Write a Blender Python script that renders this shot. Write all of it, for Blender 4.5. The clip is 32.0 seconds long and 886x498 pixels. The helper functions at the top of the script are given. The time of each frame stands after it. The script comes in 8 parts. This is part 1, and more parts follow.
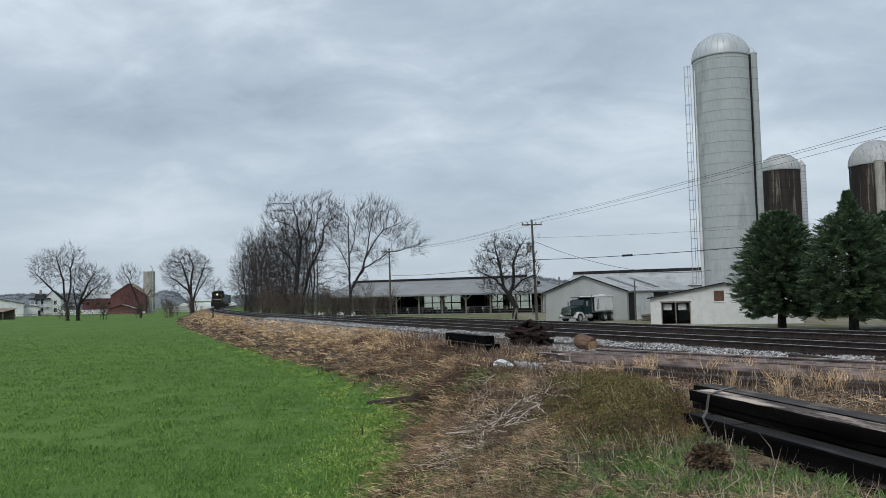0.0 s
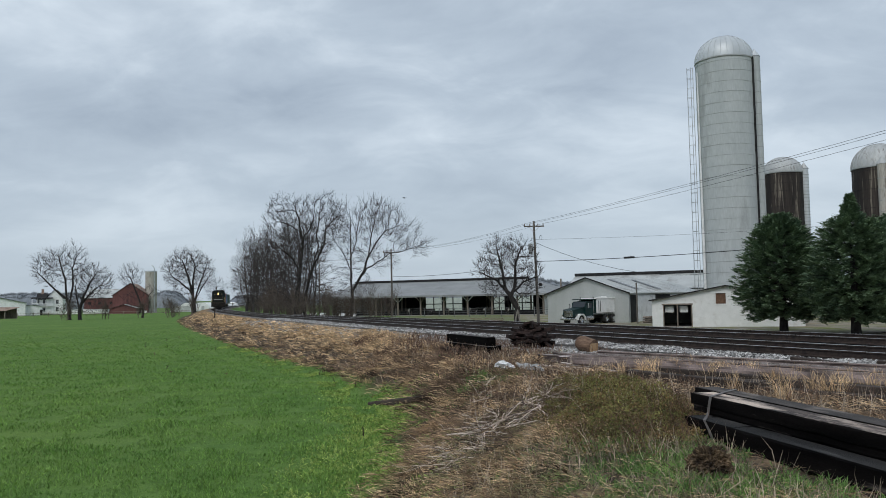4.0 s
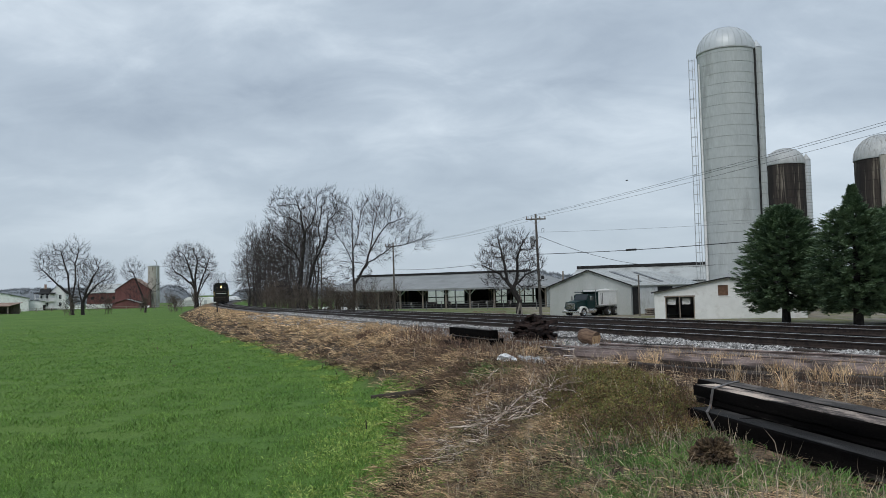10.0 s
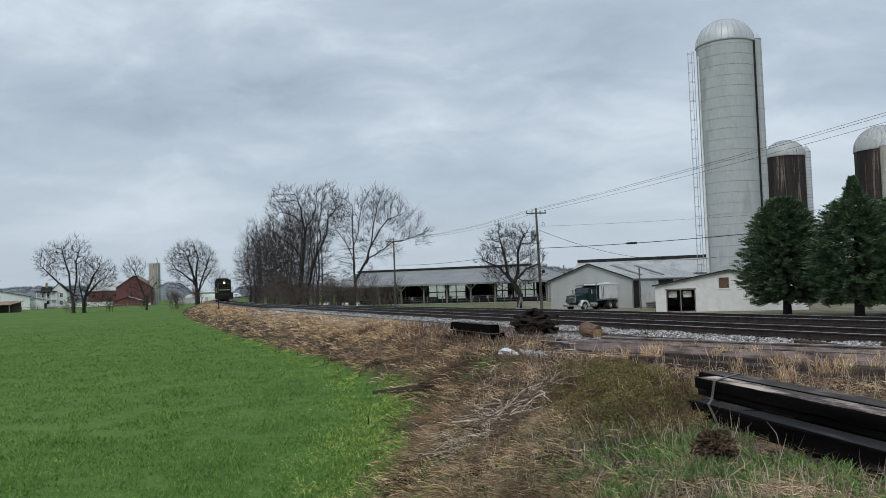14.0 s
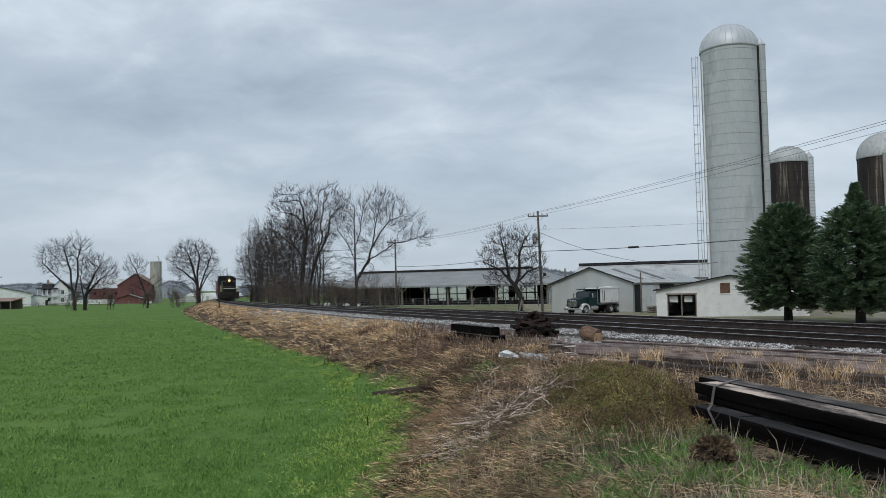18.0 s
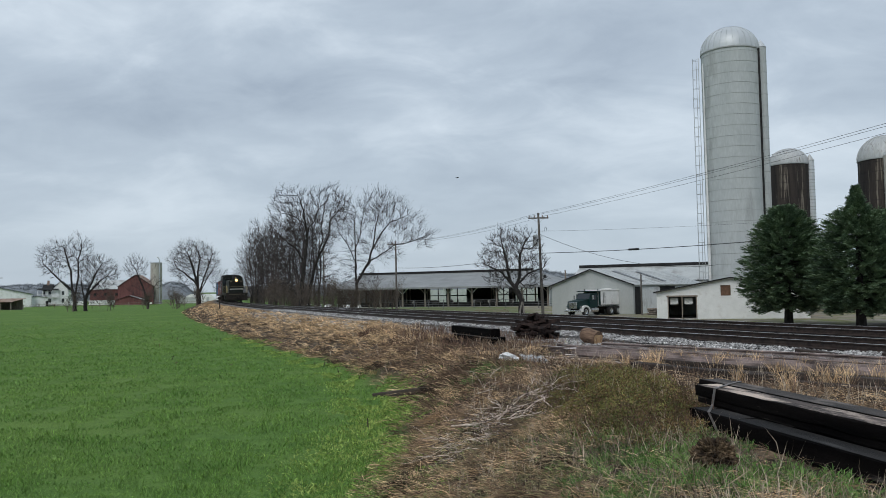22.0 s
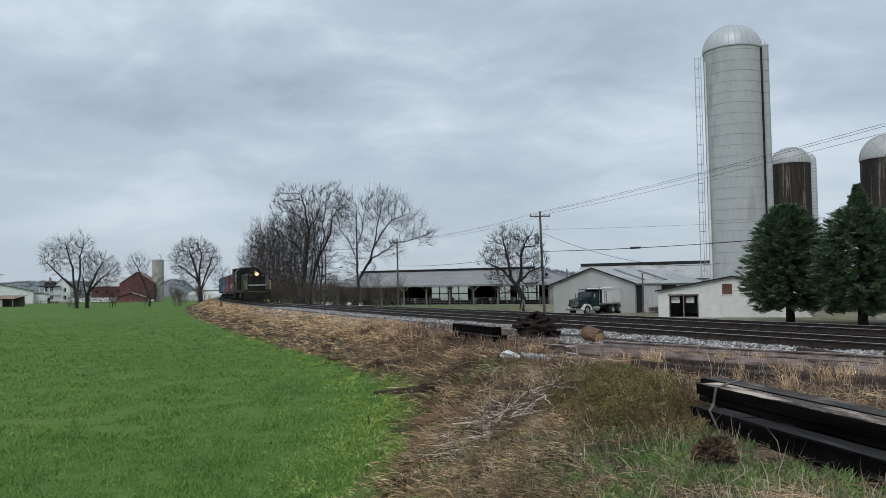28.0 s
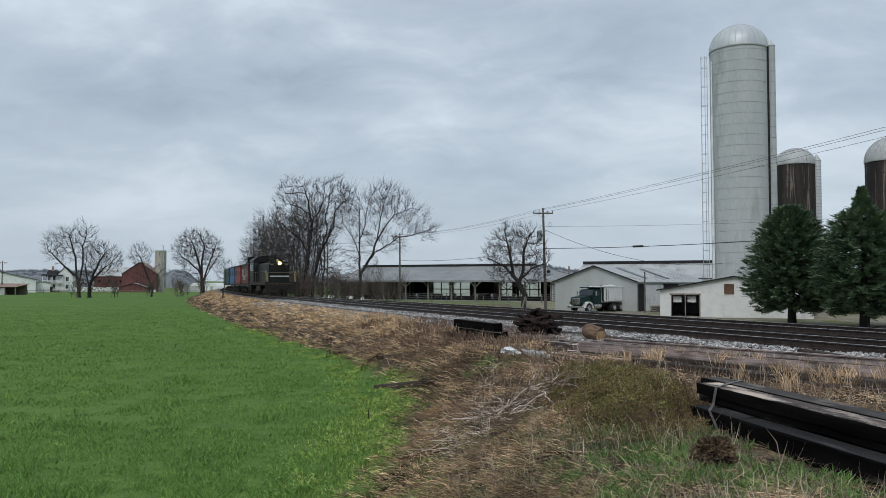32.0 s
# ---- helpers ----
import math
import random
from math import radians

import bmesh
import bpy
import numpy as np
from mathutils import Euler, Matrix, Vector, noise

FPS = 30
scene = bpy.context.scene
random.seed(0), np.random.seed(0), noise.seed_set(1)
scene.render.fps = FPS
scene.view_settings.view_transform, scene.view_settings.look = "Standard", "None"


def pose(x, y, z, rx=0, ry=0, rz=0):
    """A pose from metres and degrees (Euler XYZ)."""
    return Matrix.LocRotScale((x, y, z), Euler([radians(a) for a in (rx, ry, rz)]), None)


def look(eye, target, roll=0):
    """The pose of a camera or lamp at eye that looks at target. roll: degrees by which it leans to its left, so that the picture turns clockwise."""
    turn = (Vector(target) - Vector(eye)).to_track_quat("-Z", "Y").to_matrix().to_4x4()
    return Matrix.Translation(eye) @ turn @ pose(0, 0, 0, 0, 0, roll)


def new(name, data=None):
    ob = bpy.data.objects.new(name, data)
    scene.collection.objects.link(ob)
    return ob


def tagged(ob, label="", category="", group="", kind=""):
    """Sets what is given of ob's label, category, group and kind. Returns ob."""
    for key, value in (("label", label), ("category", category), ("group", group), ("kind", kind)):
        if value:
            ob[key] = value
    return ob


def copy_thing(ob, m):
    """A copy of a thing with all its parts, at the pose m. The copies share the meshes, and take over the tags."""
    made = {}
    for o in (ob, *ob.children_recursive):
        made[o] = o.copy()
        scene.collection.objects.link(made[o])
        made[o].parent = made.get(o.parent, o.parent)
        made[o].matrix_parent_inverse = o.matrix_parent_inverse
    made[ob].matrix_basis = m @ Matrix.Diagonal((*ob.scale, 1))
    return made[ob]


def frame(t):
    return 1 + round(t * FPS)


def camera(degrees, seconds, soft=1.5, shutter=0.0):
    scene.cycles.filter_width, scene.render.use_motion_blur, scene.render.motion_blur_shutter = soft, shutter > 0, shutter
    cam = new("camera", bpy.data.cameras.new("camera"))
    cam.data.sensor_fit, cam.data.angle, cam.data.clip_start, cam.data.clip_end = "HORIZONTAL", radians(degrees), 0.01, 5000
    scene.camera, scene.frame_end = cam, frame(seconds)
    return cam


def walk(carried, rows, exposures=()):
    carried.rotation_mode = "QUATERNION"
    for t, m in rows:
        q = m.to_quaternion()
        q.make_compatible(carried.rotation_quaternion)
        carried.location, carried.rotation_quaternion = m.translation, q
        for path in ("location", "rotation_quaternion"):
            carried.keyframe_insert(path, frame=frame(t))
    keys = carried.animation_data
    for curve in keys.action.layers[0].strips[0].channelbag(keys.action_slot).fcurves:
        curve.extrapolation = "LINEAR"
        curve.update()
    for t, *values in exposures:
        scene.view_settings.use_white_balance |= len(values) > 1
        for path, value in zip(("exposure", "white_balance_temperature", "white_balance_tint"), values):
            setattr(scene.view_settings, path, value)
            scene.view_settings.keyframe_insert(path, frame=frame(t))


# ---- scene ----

EYE = Vector((0.0, 0.0, 2.5))
cam = camera(57.8, 32.0, soft=0.56)

# seconds, turn to the left, tilt up and lean, in degrees; the camera is held by a standing person
VIEW = [
    (0, -0.51, 3.43, -1.37), (0.5, -0.54, 3.46, -1.34), (1, -0.57, 3.50, -1.28), (1.5, -0.61, 3.56, -1.20), (2, -0.61, 3.63, -1.13),
    (2.5, -0.56, 3.64, -1.07), (3, -0.47, 3.64, -1.03), (3.5, -0.41, 3.59, -1.04), (5.5, -0.35, 3.31, -1.22), (6, -0.35, 3.25, -1.24),
    (6.5, -0.36, 3.22, -1.35), (7, -0.36, 3.15, -1.36), (7.5, -0.36, 3.07, -1.43), (8, -0.35, 3.00, -1.45), (8.5, -0.32, 2.96, -1.44),
    (9, -0.29, 2.96, -1.40), (9.5, -0.25, 3.00, -1.35), (10, -0.23, 3.04, -1.37), (10.5, -0.21, 3.07, -1.42), (11, -0.18, 3.07, -1.51),
    (11.5, -0.14, 3.06, -1.55), (12, -0.11, 3.00, -1.61), (12.5, -0.10, 2.90, -1.66), (13, -0.11, 2.83, -1.75),
    (13.5, -0.14, 2.74, -1.77), (14, -0.18, 2.68, -1.86), (14.5, -0.21, 2.66, -1.82), (16.5, -0.20, 2.66, -1.52),
    (17, -0.16, 2.69, -1.43), (17.5, -0.11, 2.75, -1.27), (18, -0.08, 2.81, -1.15), (18.5, -0.05, 2.89, -1.05),
    (19, -0.02, 2.93, -0.98), (19.5, -0.00, 2.98, -0.96), (20, -0.00, 2.98, -0.95), (20.5, 0.00, 2.99, -0.93), (21, 0.00, 2.98, -0.95),
    (21.5, -0.02, 2.97, -0.99), (22, -0.05, 2.93, -1.03), (22.5, -0.05, 2.90, -1.08), (23, -0.05, 2.91, -1.11),
    (23.5, -0.06, 2.96, -1.14), (24, -0.05, 2.97, -1.13), (24.5, -0.04, 2.96, -1.15), (25, -0.03, 2.92, -1.19),
    (25.5, -0.01, 2.86, -1.21), (27.5, 0.02, 2.78, -1.04), (28, 0.06, 2.79, -0.88), (28.5, 0.09, 2.79, -0.72), (29, 0.12, 2.82, -0.51),
    (29.5, 0.15, 2.81, -0.28), (30, 0.17, 2.77, -0.09), (30.5, 0.20, 2.68, 0.01), (31, 0.22, 2.59, 0.05), (31.5, 0.23, 2.51, 0.08),
    (32, 0.24, 2.46, 0.08),
]


def view(turn, tilt, lean):
    a, b = radians(turn), radians(tilt)
    ahead = Vector((-math.sin(a) * math.cos(b), math.cos(a) * math.cos(b), math.sin(b)))
    return look(EYE, EYE + 100 * ahead, lean)


walk(cam, [(t, view(a, b, c)) for t, a, b, c in VIEW], exposures=[(0, 0.15), (32, 0.15)])

# ---- light: a closed cloud cover, the sun a wide soft glow behind it ----
SUN_ELEVATION, SUN_TURN = 48.0, 200.0


def build_world():
    w = bpy.data.worlds.new("overcast_sky")
    scene.world = w
    w.use_nodes = True
    nt = w.node_tree
    n, ln = nt.nodes, nt.links
    n.clear()
    out, bg = n.new("ShaderNodeOutputWorld"), n.new("ShaderNodeBackground")
    sky = n.new("ShaderNodeTexSky")
    sky.sky_type, sky.sun_disc = "NISHITA", False
    sky.sun_elevation, sky.sun_rotation = radians(SUN_ELEVATION), radians(SUN_TURN)
    dim = n.new("ShaderNodeVectorMath")
    dim.operation = "SCALE"
    dim.inputs["Scale"].default_value = 0.09
    ln.new(sky.outputs[0], dim.inputs[0])
    tc = n.new("ShaderNodeTexCoord")
    sep = n.new("ShaderNodeSeparateXYZ")
    ln.new(tc.outputs["Generated"], sep.inputs[0])
    up = n.new("ShaderNodeMath")
    up.operation = "MAXIMUM"
    up.inputs[1].default_value = 0.0
    ln.new(sep.outputs["Z"], up.inputs[0])
    add = n.new("ShaderNodeMath")
    add.inputs[1].default_value = 0.30
    ln.new(up.outputs[0], add.inputs[0])
    comb = n.new("ShaderNodeCombineXYZ")
    for k in ("X", "Y"):
        d = n.new("ShaderNodeMath")
        d.operation = "DIVIDE"
        ln.new(sep.outputs[k], d.inputs[0])
        ln.new(add.outputs[0], d.inputs[1])
        ln.new(d.outputs[0], comb.inputs[k])
    mp = n.new("ShaderNodeMapping")
    mp.inputs["Location"].default_value = CLOUD_SHIFT
    mp.inputs["Rotation"].default_value = (0, 0, radians(CLOUD_TURN))
    mp.inputs["Scale"].default_value = (0.8, 1.0, 1.0)
    ln.new(comb.outputs[0], mp.inputs[0])
    big = n.new("ShaderNodeTexNoise")
    big.inputs["Scale"].default_value, big.inputs["Detail"].default_value = 1.3, 7.0
    big.inputs["Roughness"].default_value, big.inputs["Distortion"].default_value = 0.53, 0.25
    ln.new(mp.outputs[0], big.inputs["Vector"])
    ramp = n.new("ShaderNodeValToRGB")
    e = ramp.color_ramp.elements
    e[0].position, e[0].color = 0.36, (0.318, 0.385, 0.472, 1)
    e[1].position, e[1].color = 0.66, (0.71, 0.795, 0.875, 1)
    m1 = e.new(0.50)
    m1.color = (0.448, 0.527, 0.615, 1)
    # torn lower fragments over the broad layer
    rag = n.new("ShaderNodeTexNoise")
    rag.inputs["Scale"].default_value, rag.inputs["Detail"].default_value = 4.2, 9.0
    rag.inputs["Roughness"].default_value, rag.inputs["Distortion"].default_value = 0.56, 0.5
    ln.new(mp.outputs[0], rag.inputs["Vector"])
    torn = n.new("ShaderNodeMixRGB")
    torn.inputs["Fac"].default_value = 0.33
    ln.new(big.outputs["Fac"], torn.inputs["Color1"])
    ln.new(rag.outputs["Fac"], torn.inputs["Color2"])
    ln.new(torn.outputs[0], ramp.inputs[0])
    # low down the layers run together into an even pale grey
    low = n.new("ShaderNodeMapRange")
    low.inputs["From Min"].default_value, low.inputs["From Max"].default_value = 0.0, 0.26
    low.inputs["To Min"].default_value, low.inputs["To Max"].default_value = 0.88, 0.0
    ln.new(up.outputs[0], low.inputs["Value"])
    even = n.new("ShaderNodeMixRGB")
    even.inputs["Color2"].default_value = (0.455, 0.532, 0.606, 1)
    ln.new(low.outputs[0], even.inputs["Fac"])
    ln.new(ramp.outputs[0], even.inputs["Color1"])
    mix = n.new("ShaderNodeMixRGB")
    mix.inputs["Fac"].default_value = 0.94
    ln.new(dim.outputs[0], mix.inputs["Color1"])
    ln.new(even.outputs[0], mix.inputs["Color2"])
    ln.new(mix.outputs[0], bg.inputs["Color"])
    bg.inputs["Strength"].default_value = 1.0
    ln.new(bg.outputs[0], out.inputs["Surface"])


CLOUD_SHIFT, CLOUD_TURN = (3.1, 1.7, 0.4), 18.0
build_world()
sun_data = bpy.data.lights.new("sun", "SUN")
sun_data.energy, sun_data.angle, sun_data.color = 1.3, radians(35), (1.0, 0.97, 0.93)
sun = new("sun", sun_data)
_a, _e = radians(SUN_TURN), radians(SUN_ELEVATION)
sun.matrix_world = look((0, 0, 60), Vector((0, 0, 60)) - Vector((math.sin(_a) * math.cos(_e), math.cos(_a) * math.cos(_e), math.sin(_e))))

# ---- tools ----
rng = random.Random(7)


def smooth(a, b, x):
    t = min(1.0, max(0.0, (x - a) / (b - a)))
    return t * t * (3 - 2 * t)


def table(x, rows):
    """A soft line through a few (x, value) rows."""
    if x <= rows[0][0]:
        return rows[0][1]
    for (x0, v0), (x1, v1) in zip(rows, rows[1:]):
        if x <= x1:
            return v0 + (v1 - v0) * (x - x0) / (x1 - x0)
    return rows[-1][1]


class Geo:
    """Vertices and faces of one mesh."""

    def __init__(self):
        self.v, self.f = [], []

    def add(self, verts, faces, m=None):
        k = len(self.v)
        self.v += [tuple(m @ Vector(p)) for p in verts] if m else [tuple(p) for p in verts]
        self.f += [tuple(i + k for i in q) for q in faces]
        return self

    def box(self, x0, y0, z0, x1, y1, z1, bev=0.0, m=None):
        if x0 > x1: x0, x1 = x1, x0
        if y0 > y1: y0, y1 = y1, y0
        if z0 > z1: z0, z1 = z1, z0
        if bev <= 0:
            vs = [(x, y, z) for z in (z0, z1) for y in (y0, y1) for x in (x0, x1)]
            fs = [(0, 2, 3, 1), (4, 5, 7, 6), (0, 1, 5, 4), (2, 6, 7, 3), (0, 4, 6, 2), (1, 3, 7, 5)]
            return self.add(vs, fs, m)
        b = min(bev, 0.45 * min(x1 - x0, y1 - y0, z1 - z0))
        vs, ids = [], {}
        lo, hi = (x0, y0, z0), (x1, y1, z1)
        for c in range(8):
            s = [(c >> a) & 1 for a in range(3)]
            for ax in range(3):
                p = []
                for a in range(3):
                    e = hi[a] if s[a] else lo[a]
                    p.append(e if a == ax else e + (-b if s[a] else b))
                ids[c, ax] = len(vs)
                vs.append(tuple(p))
        fs = []
        for ax in range(3):
            u, w = (ax + 1) % 3, (ax + 2) % 3
            for side in (0, 1):
                q = [ids[(side << ax) | (i << u) | (j << w), ax] for i, j in ((0, 0), (1, 0), (1, 1), (0, 1))]
                fs.append(tuple(q) if side else tuple(reversed(q)))
            for i in (0, 1):
                for j in (0, 1):
                    c0 = (i << u) | (j << w)
                    c1 = c0 | (1 << ax)
                    q = [ids[c0, u], ids[c1, u], ids[c1, w], ids[c0, w]]
                    fs.append(tuple(q) if i != j else tuple(reversed(q)))
        for c in range(8):
            q = [ids[c, 0], ids[c, 1], ids[c, 2]]
            odd = bin(c).count("1") % 2
            fs.append(tuple(q) if odd else tuple(reversed(q)))
        return self.add(vs, fs, m)

    def tube(self, pts, radii, n=6, cap=True, m=None):
        pts = [Vector(p) for p in pts]
        if not isinstance(radii, (list, tuple)):
            radii = [radii] * len(pts)
        vs, fs, side = [], [], None
        for i, p in enumerate(pts):
            d = (pts[min(i + 1, len(pts) - 1)] - pts[max(i - 1, 0)])
            d = d.normalized() if d.length > 1e-9 else Vector((0, 0, 1))
            if side is None or abs(side.dot(d)) > 0.95:
                side = d.cross(Vector((0, 0, 1)) if abs(d.z) < 0.9 else Vector((1, 0, 0)))
            side = (side - d * side.dot(d)).normalized()
            up = d.cross(side)
            for k in range(n):
                a = 2 * math.pi * k / n
                vs.append(p + radii[i] * (math.cos(a) * side + math.sin(a) * up))
        for i in range(len(pts) - 1):
            for k in range(n):
                a, b = i * n + k, i * n + (k + 1) % n
                fs.append((a, b, b + n, a + n))
        if cap and n > 2:
            fs.append(tuple(reversed(range(n))))
            fs.append(tuple(range((len(pts) - 1) * n, len(pts) * n)))
        return self.add(vs, fs, m)

    def prism(self, prof, a0, a1, axis="y", m=None):
        """A closed outline (x, z) drawn along y, or (y, z) along x, or (x, y) along z."""
        n, vs = len(prof), []
        for a in (a0, a1):
            for p, q in prof:
                vs.append({"y": (p, a, q), "x": (a, p, q), "z": (p, q, a)}[axis])
        fs = [(i, (i + 1) % n, n + (i + 1) % n, n + i) for i in range(n)]
        fs += [tuple(reversed(range(n))), tuple(range(n, 2 * n))]
        return self.add(vs, fs, m)

    def lathe(self, prof, n=24, m=None, a0=0.0, a1=2 * math.pi):
        whole = abs(a1 - a0) > 6.28
        k, vs, fs = len(prof), [], []
        cols = n if whole else n + 1
        for i in range(cols):
            a = a0 + (a1 - a0) * i / n
            vs += [(r * math.cos(a), r * math.sin(a), z) for r, z in prof]
        for i in range(n):
            j = (i + 1) % cols
            for q in range(k - 1):
                fs.append((i * k + q, j * k + q, j * k + q + 1, i * k + q + 1))
        return self.add(vs, fs, m)

    def mesh(self, name, smoothed=False, fix=True):
        me = bpy.data.meshes.new(name)
        me.from_pydata(self.v, [], self.f)
        if fix and len(self.f) < 60000:
            bm = bmesh.new()
            bm.from_mesh(me)
            bmesh.ops.recalc_face_normals(bm, faces=bm.faces)
            bm.to_mesh(me)
            bm.free()
        if smoothed:
            me.shade_smooth()
            me.set_sharp_from_angle(angle=radians(40))
        me.update()
        return me


def obj(name, geo, mat, parent=None, label="", m=None, smoothed=False, kind="", fix=True):
    me = geo if isinstance(geo, bpy.types.Mesh) else geo.mesh(name, smoothed, fix)
    if not me.materials:
        me.materials.append(mat)
    ob = new(name, me)
    if parent:
        ob.parent = parent
    if m is not None:
        ob.matrix_basis = m
    return tagged(ob, label, kind=kind)


def thing(name, m, label, category, group="", kind=""):
    e = new(name)
    e.empty_display_size = 0.2
    e.matrix_basis = m
    return tagged(e, label, category, group, kind)


# ---- materials ----
def surf(name, c1, c2, scale=3.0, rough=0.8, metal=0.0, bump=0.3, fine=40.0, isl=0.0, rnd=0.0, streak=None, stain=None, stain_scale=0.6, spec=0.3, grain=0.25, detail=5.0, stain_lo=0.52):
    """A surface of two tones: broad blotches, fine grain, and relief; isl and rnd vary whole pieces; streak stretches the blotches; stain adds worn or dirty patches."""
    mt = bpy.data.materials.new(name)
    mt.use_nodes = True
    nt = mt.node_tree
    n, ln = nt.nodes, nt.links
    b = n["Principled BSDF"]
    b.inputs["Metallic"].default_value = metal
    b.inputs["Specular IOR Level"].default_value = spec
    tc, mp = n.new("ShaderNodeTexCoord"), n.new("ShaderNodeMapping")
    if streak:
        mp.inputs["Scale"].default_value = streak
    ln.new(tc.outputs["Object"], mp.inputs[0])
    n1, n2 = n.new("ShaderNodeTexNoise"), n.new("ShaderNodeTexNoise")
    n1.inputs["Scale"].default_value, n1.inputs["Detail"].default_value = scale, detail
    n2.inputs["Scale"].default_value, n2.inputs["Detail"].default_value = fine, 3.0
    ln.new(mp.outputs[0], n1.inputs["Vector"])
    ln.new(mp.outputs[0], n2.inputs["Vector"])
    r = n.new("ShaderNodeMapRange")
    r.inputs["From Min"].default_value, r.inputs["From Max"].default_value = 0.32, 0.68
    ln.new(n1.outputs["Fac"], r.inputs["Value"])
    mix = n.new("ShaderNodeMixRGB")
    mix.inputs["Color1"].default_value, mix.inputs["Color2"].default_value = (*c1, 1), (*c2, 1)
    ln.new(r.outputs[0], mix.inputs["Fac"])
    col = mix.outputs[0]
    if stain:
        n3, r3, ms = n.new("ShaderNodeTexNoise"), n.new("ShaderNodeMapRange"), n.new("ShaderNodeMixRGB")
        n3.inputs["Scale"].default_value, n3.inputs["Detail"].default_value = stain_scale, 7.0
        n3.inputs["Roughness"].default_value = 0.65
        ln.new(mp.outputs[0], n3.inputs["Vector"])
        r3.inputs["From Min"].default_value, r3.inputs["From Max"].default_value = stain_lo, stain_lo + 0.14
        ln.new(n3.outputs["Fac"], r3.inputs["Value"])
        ms.inputs["Color2"].default_value = (*stain, 1)
        ln.new(r3.outputs[0], ms.inputs["Fac"])
        ln.new(col, ms.inputs["Color1"])
        col = ms.outputs[0]
    hsv = n.new("ShaderNodeHueSaturation")
    ln.new(col, hsv.inputs["Color"])
    g = n.new("ShaderNodeMapRange")
    g.inputs["To Min"].default_value, g.inputs["To Max"].default_value = 1 - grain, 1 + grain
    g.inputs["From Min"].default_value, g.inputs["From Max"].default_value = 0.25, 0.75
    ln.new(n2.outputs["Fac"], g.inputs["Value"])
    val = g.outputs[0]
    for amount, node, out in ((isl, "ShaderNodeNewGeometry", "Random Per Island"), (rnd, "ShaderNodeObjectInfo", "Random")):
        if amount:
            src, rr, mu = n.new(node), n.new("ShaderNodeMapRange"), n.new("ShaderNodeMath")
            rr.inputs["To Min"].default_value, rr.inputs["To Max"].default_value = 1 - amount, 1 + amount
            ln.new(src.outputs[out], rr.inputs["Value"])
            mu.operation = "MULTIPLY"
            ln.new(val, mu.inputs[0])
            ln.new(rr.outputs[0], mu.inputs[1])
            val = mu.outputs[0]
    ln.new(val, hsv.inputs["Value"])
    ln.new(hsv.outputs[0], b.inputs["Base Color"])
    rg = n.new("ShaderNodeMapRange")
    rg.inputs["To Min"].default_value, rg.inputs["To Max"].default_value = max(0.02, rough - 0.12), min(1.0, rough + 0.12)
    ln.new(n1.outputs["Fac"], rg.inputs["Value"])
    ln.new(rg.outputs[0], b.inputs["Roughness"])
    if bump:
        bp = n.new("ShaderNodeBump")
        bp.inputs["Strength"].default_value, bp.inputs["Distance"].default_value = bump, 0.4 / fine
        ln.new(n2.outputs["Fac"], bp.inputs["Height"])
        ln.new(bp.outputs[0], b.inputs["Normal"])
    return mt


def glow(name, color, strength):
    mt = bpy.data.materials.new(name)
    mt.use_nodes = True
    b = mt.node_tree.nodes["Principled BSDF"]
    b.inputs["Base Color"].default_value = (*color, 1)
    b.inputs["Emission Color"].default_value = (*color, 1)
    b.inputs["Emission Strength"].default_value = strength
    return mt


def glass(name, tint=(0.02, 0.025, 0.03)):
    mt = bpy.data.materials.new(name)
    mt.use_nodes = True
    b = mt.node_tree.nodes["Principled BSDF"]
    b.inputs["Base Color"].default_value = (*tint, 1)
    b.inputs["Roughness"].default_value = 0.08
    b.inputs["Specular IOR Level"].default_value = 0.6
    return mt

# ---- the lie of the land ----
# The line is one wide bend: s metres along it, d metres off its middle (towards the farm yard positive).
TRACK_X, TRACK_Y, TRACK_TURN, TRACK_BEND = 2.8, 30.0, radians(23.5), radians(0.055)
RADIUS = 1 / TRACK_BEND
CX0, CY0 = TRACK_X + RADIUS * math.cos(TRACK_TURN), TRACK_Y + RADIUS * math.sin(TRACK_TURN)
RAIL_TOP, TIE_TOP, BED = 1.30, 1.14, 1.08


def along(s, d=0.0):
    a = TRACK_TURN - TRACK_BEND * s
    r = RADIUS - d
    return CX0 - r * math.cos(a), CY0 - r * math.sin(a), a


def station(x, y):
    dx, dy = CX0 - x, CY0 - y
    return (TRACK_TURN - math.atan2(dy, dx)) / TRACK_BEND, RADIUS - math.hypot(dx, dy)


def siding(s):
    """How far the second track lies off the first; they meet at a switch."""
    return 4.1 * (1 - smooth(2, 62, s))


FOOT = [(-60, -30), (-27, -18.0), (-16.5, -11.9), (-11, -9.2), (-8, -8.4), (0, -7.4), (300, -7.0)]
CREST = [(-60, -22), (-27, -13.6), (-20, -10.0), (-13, -7.4), (-7, -6.2), (-2, -5.0), (6, -3.6), (16, -2.9), (300, -2.8)]


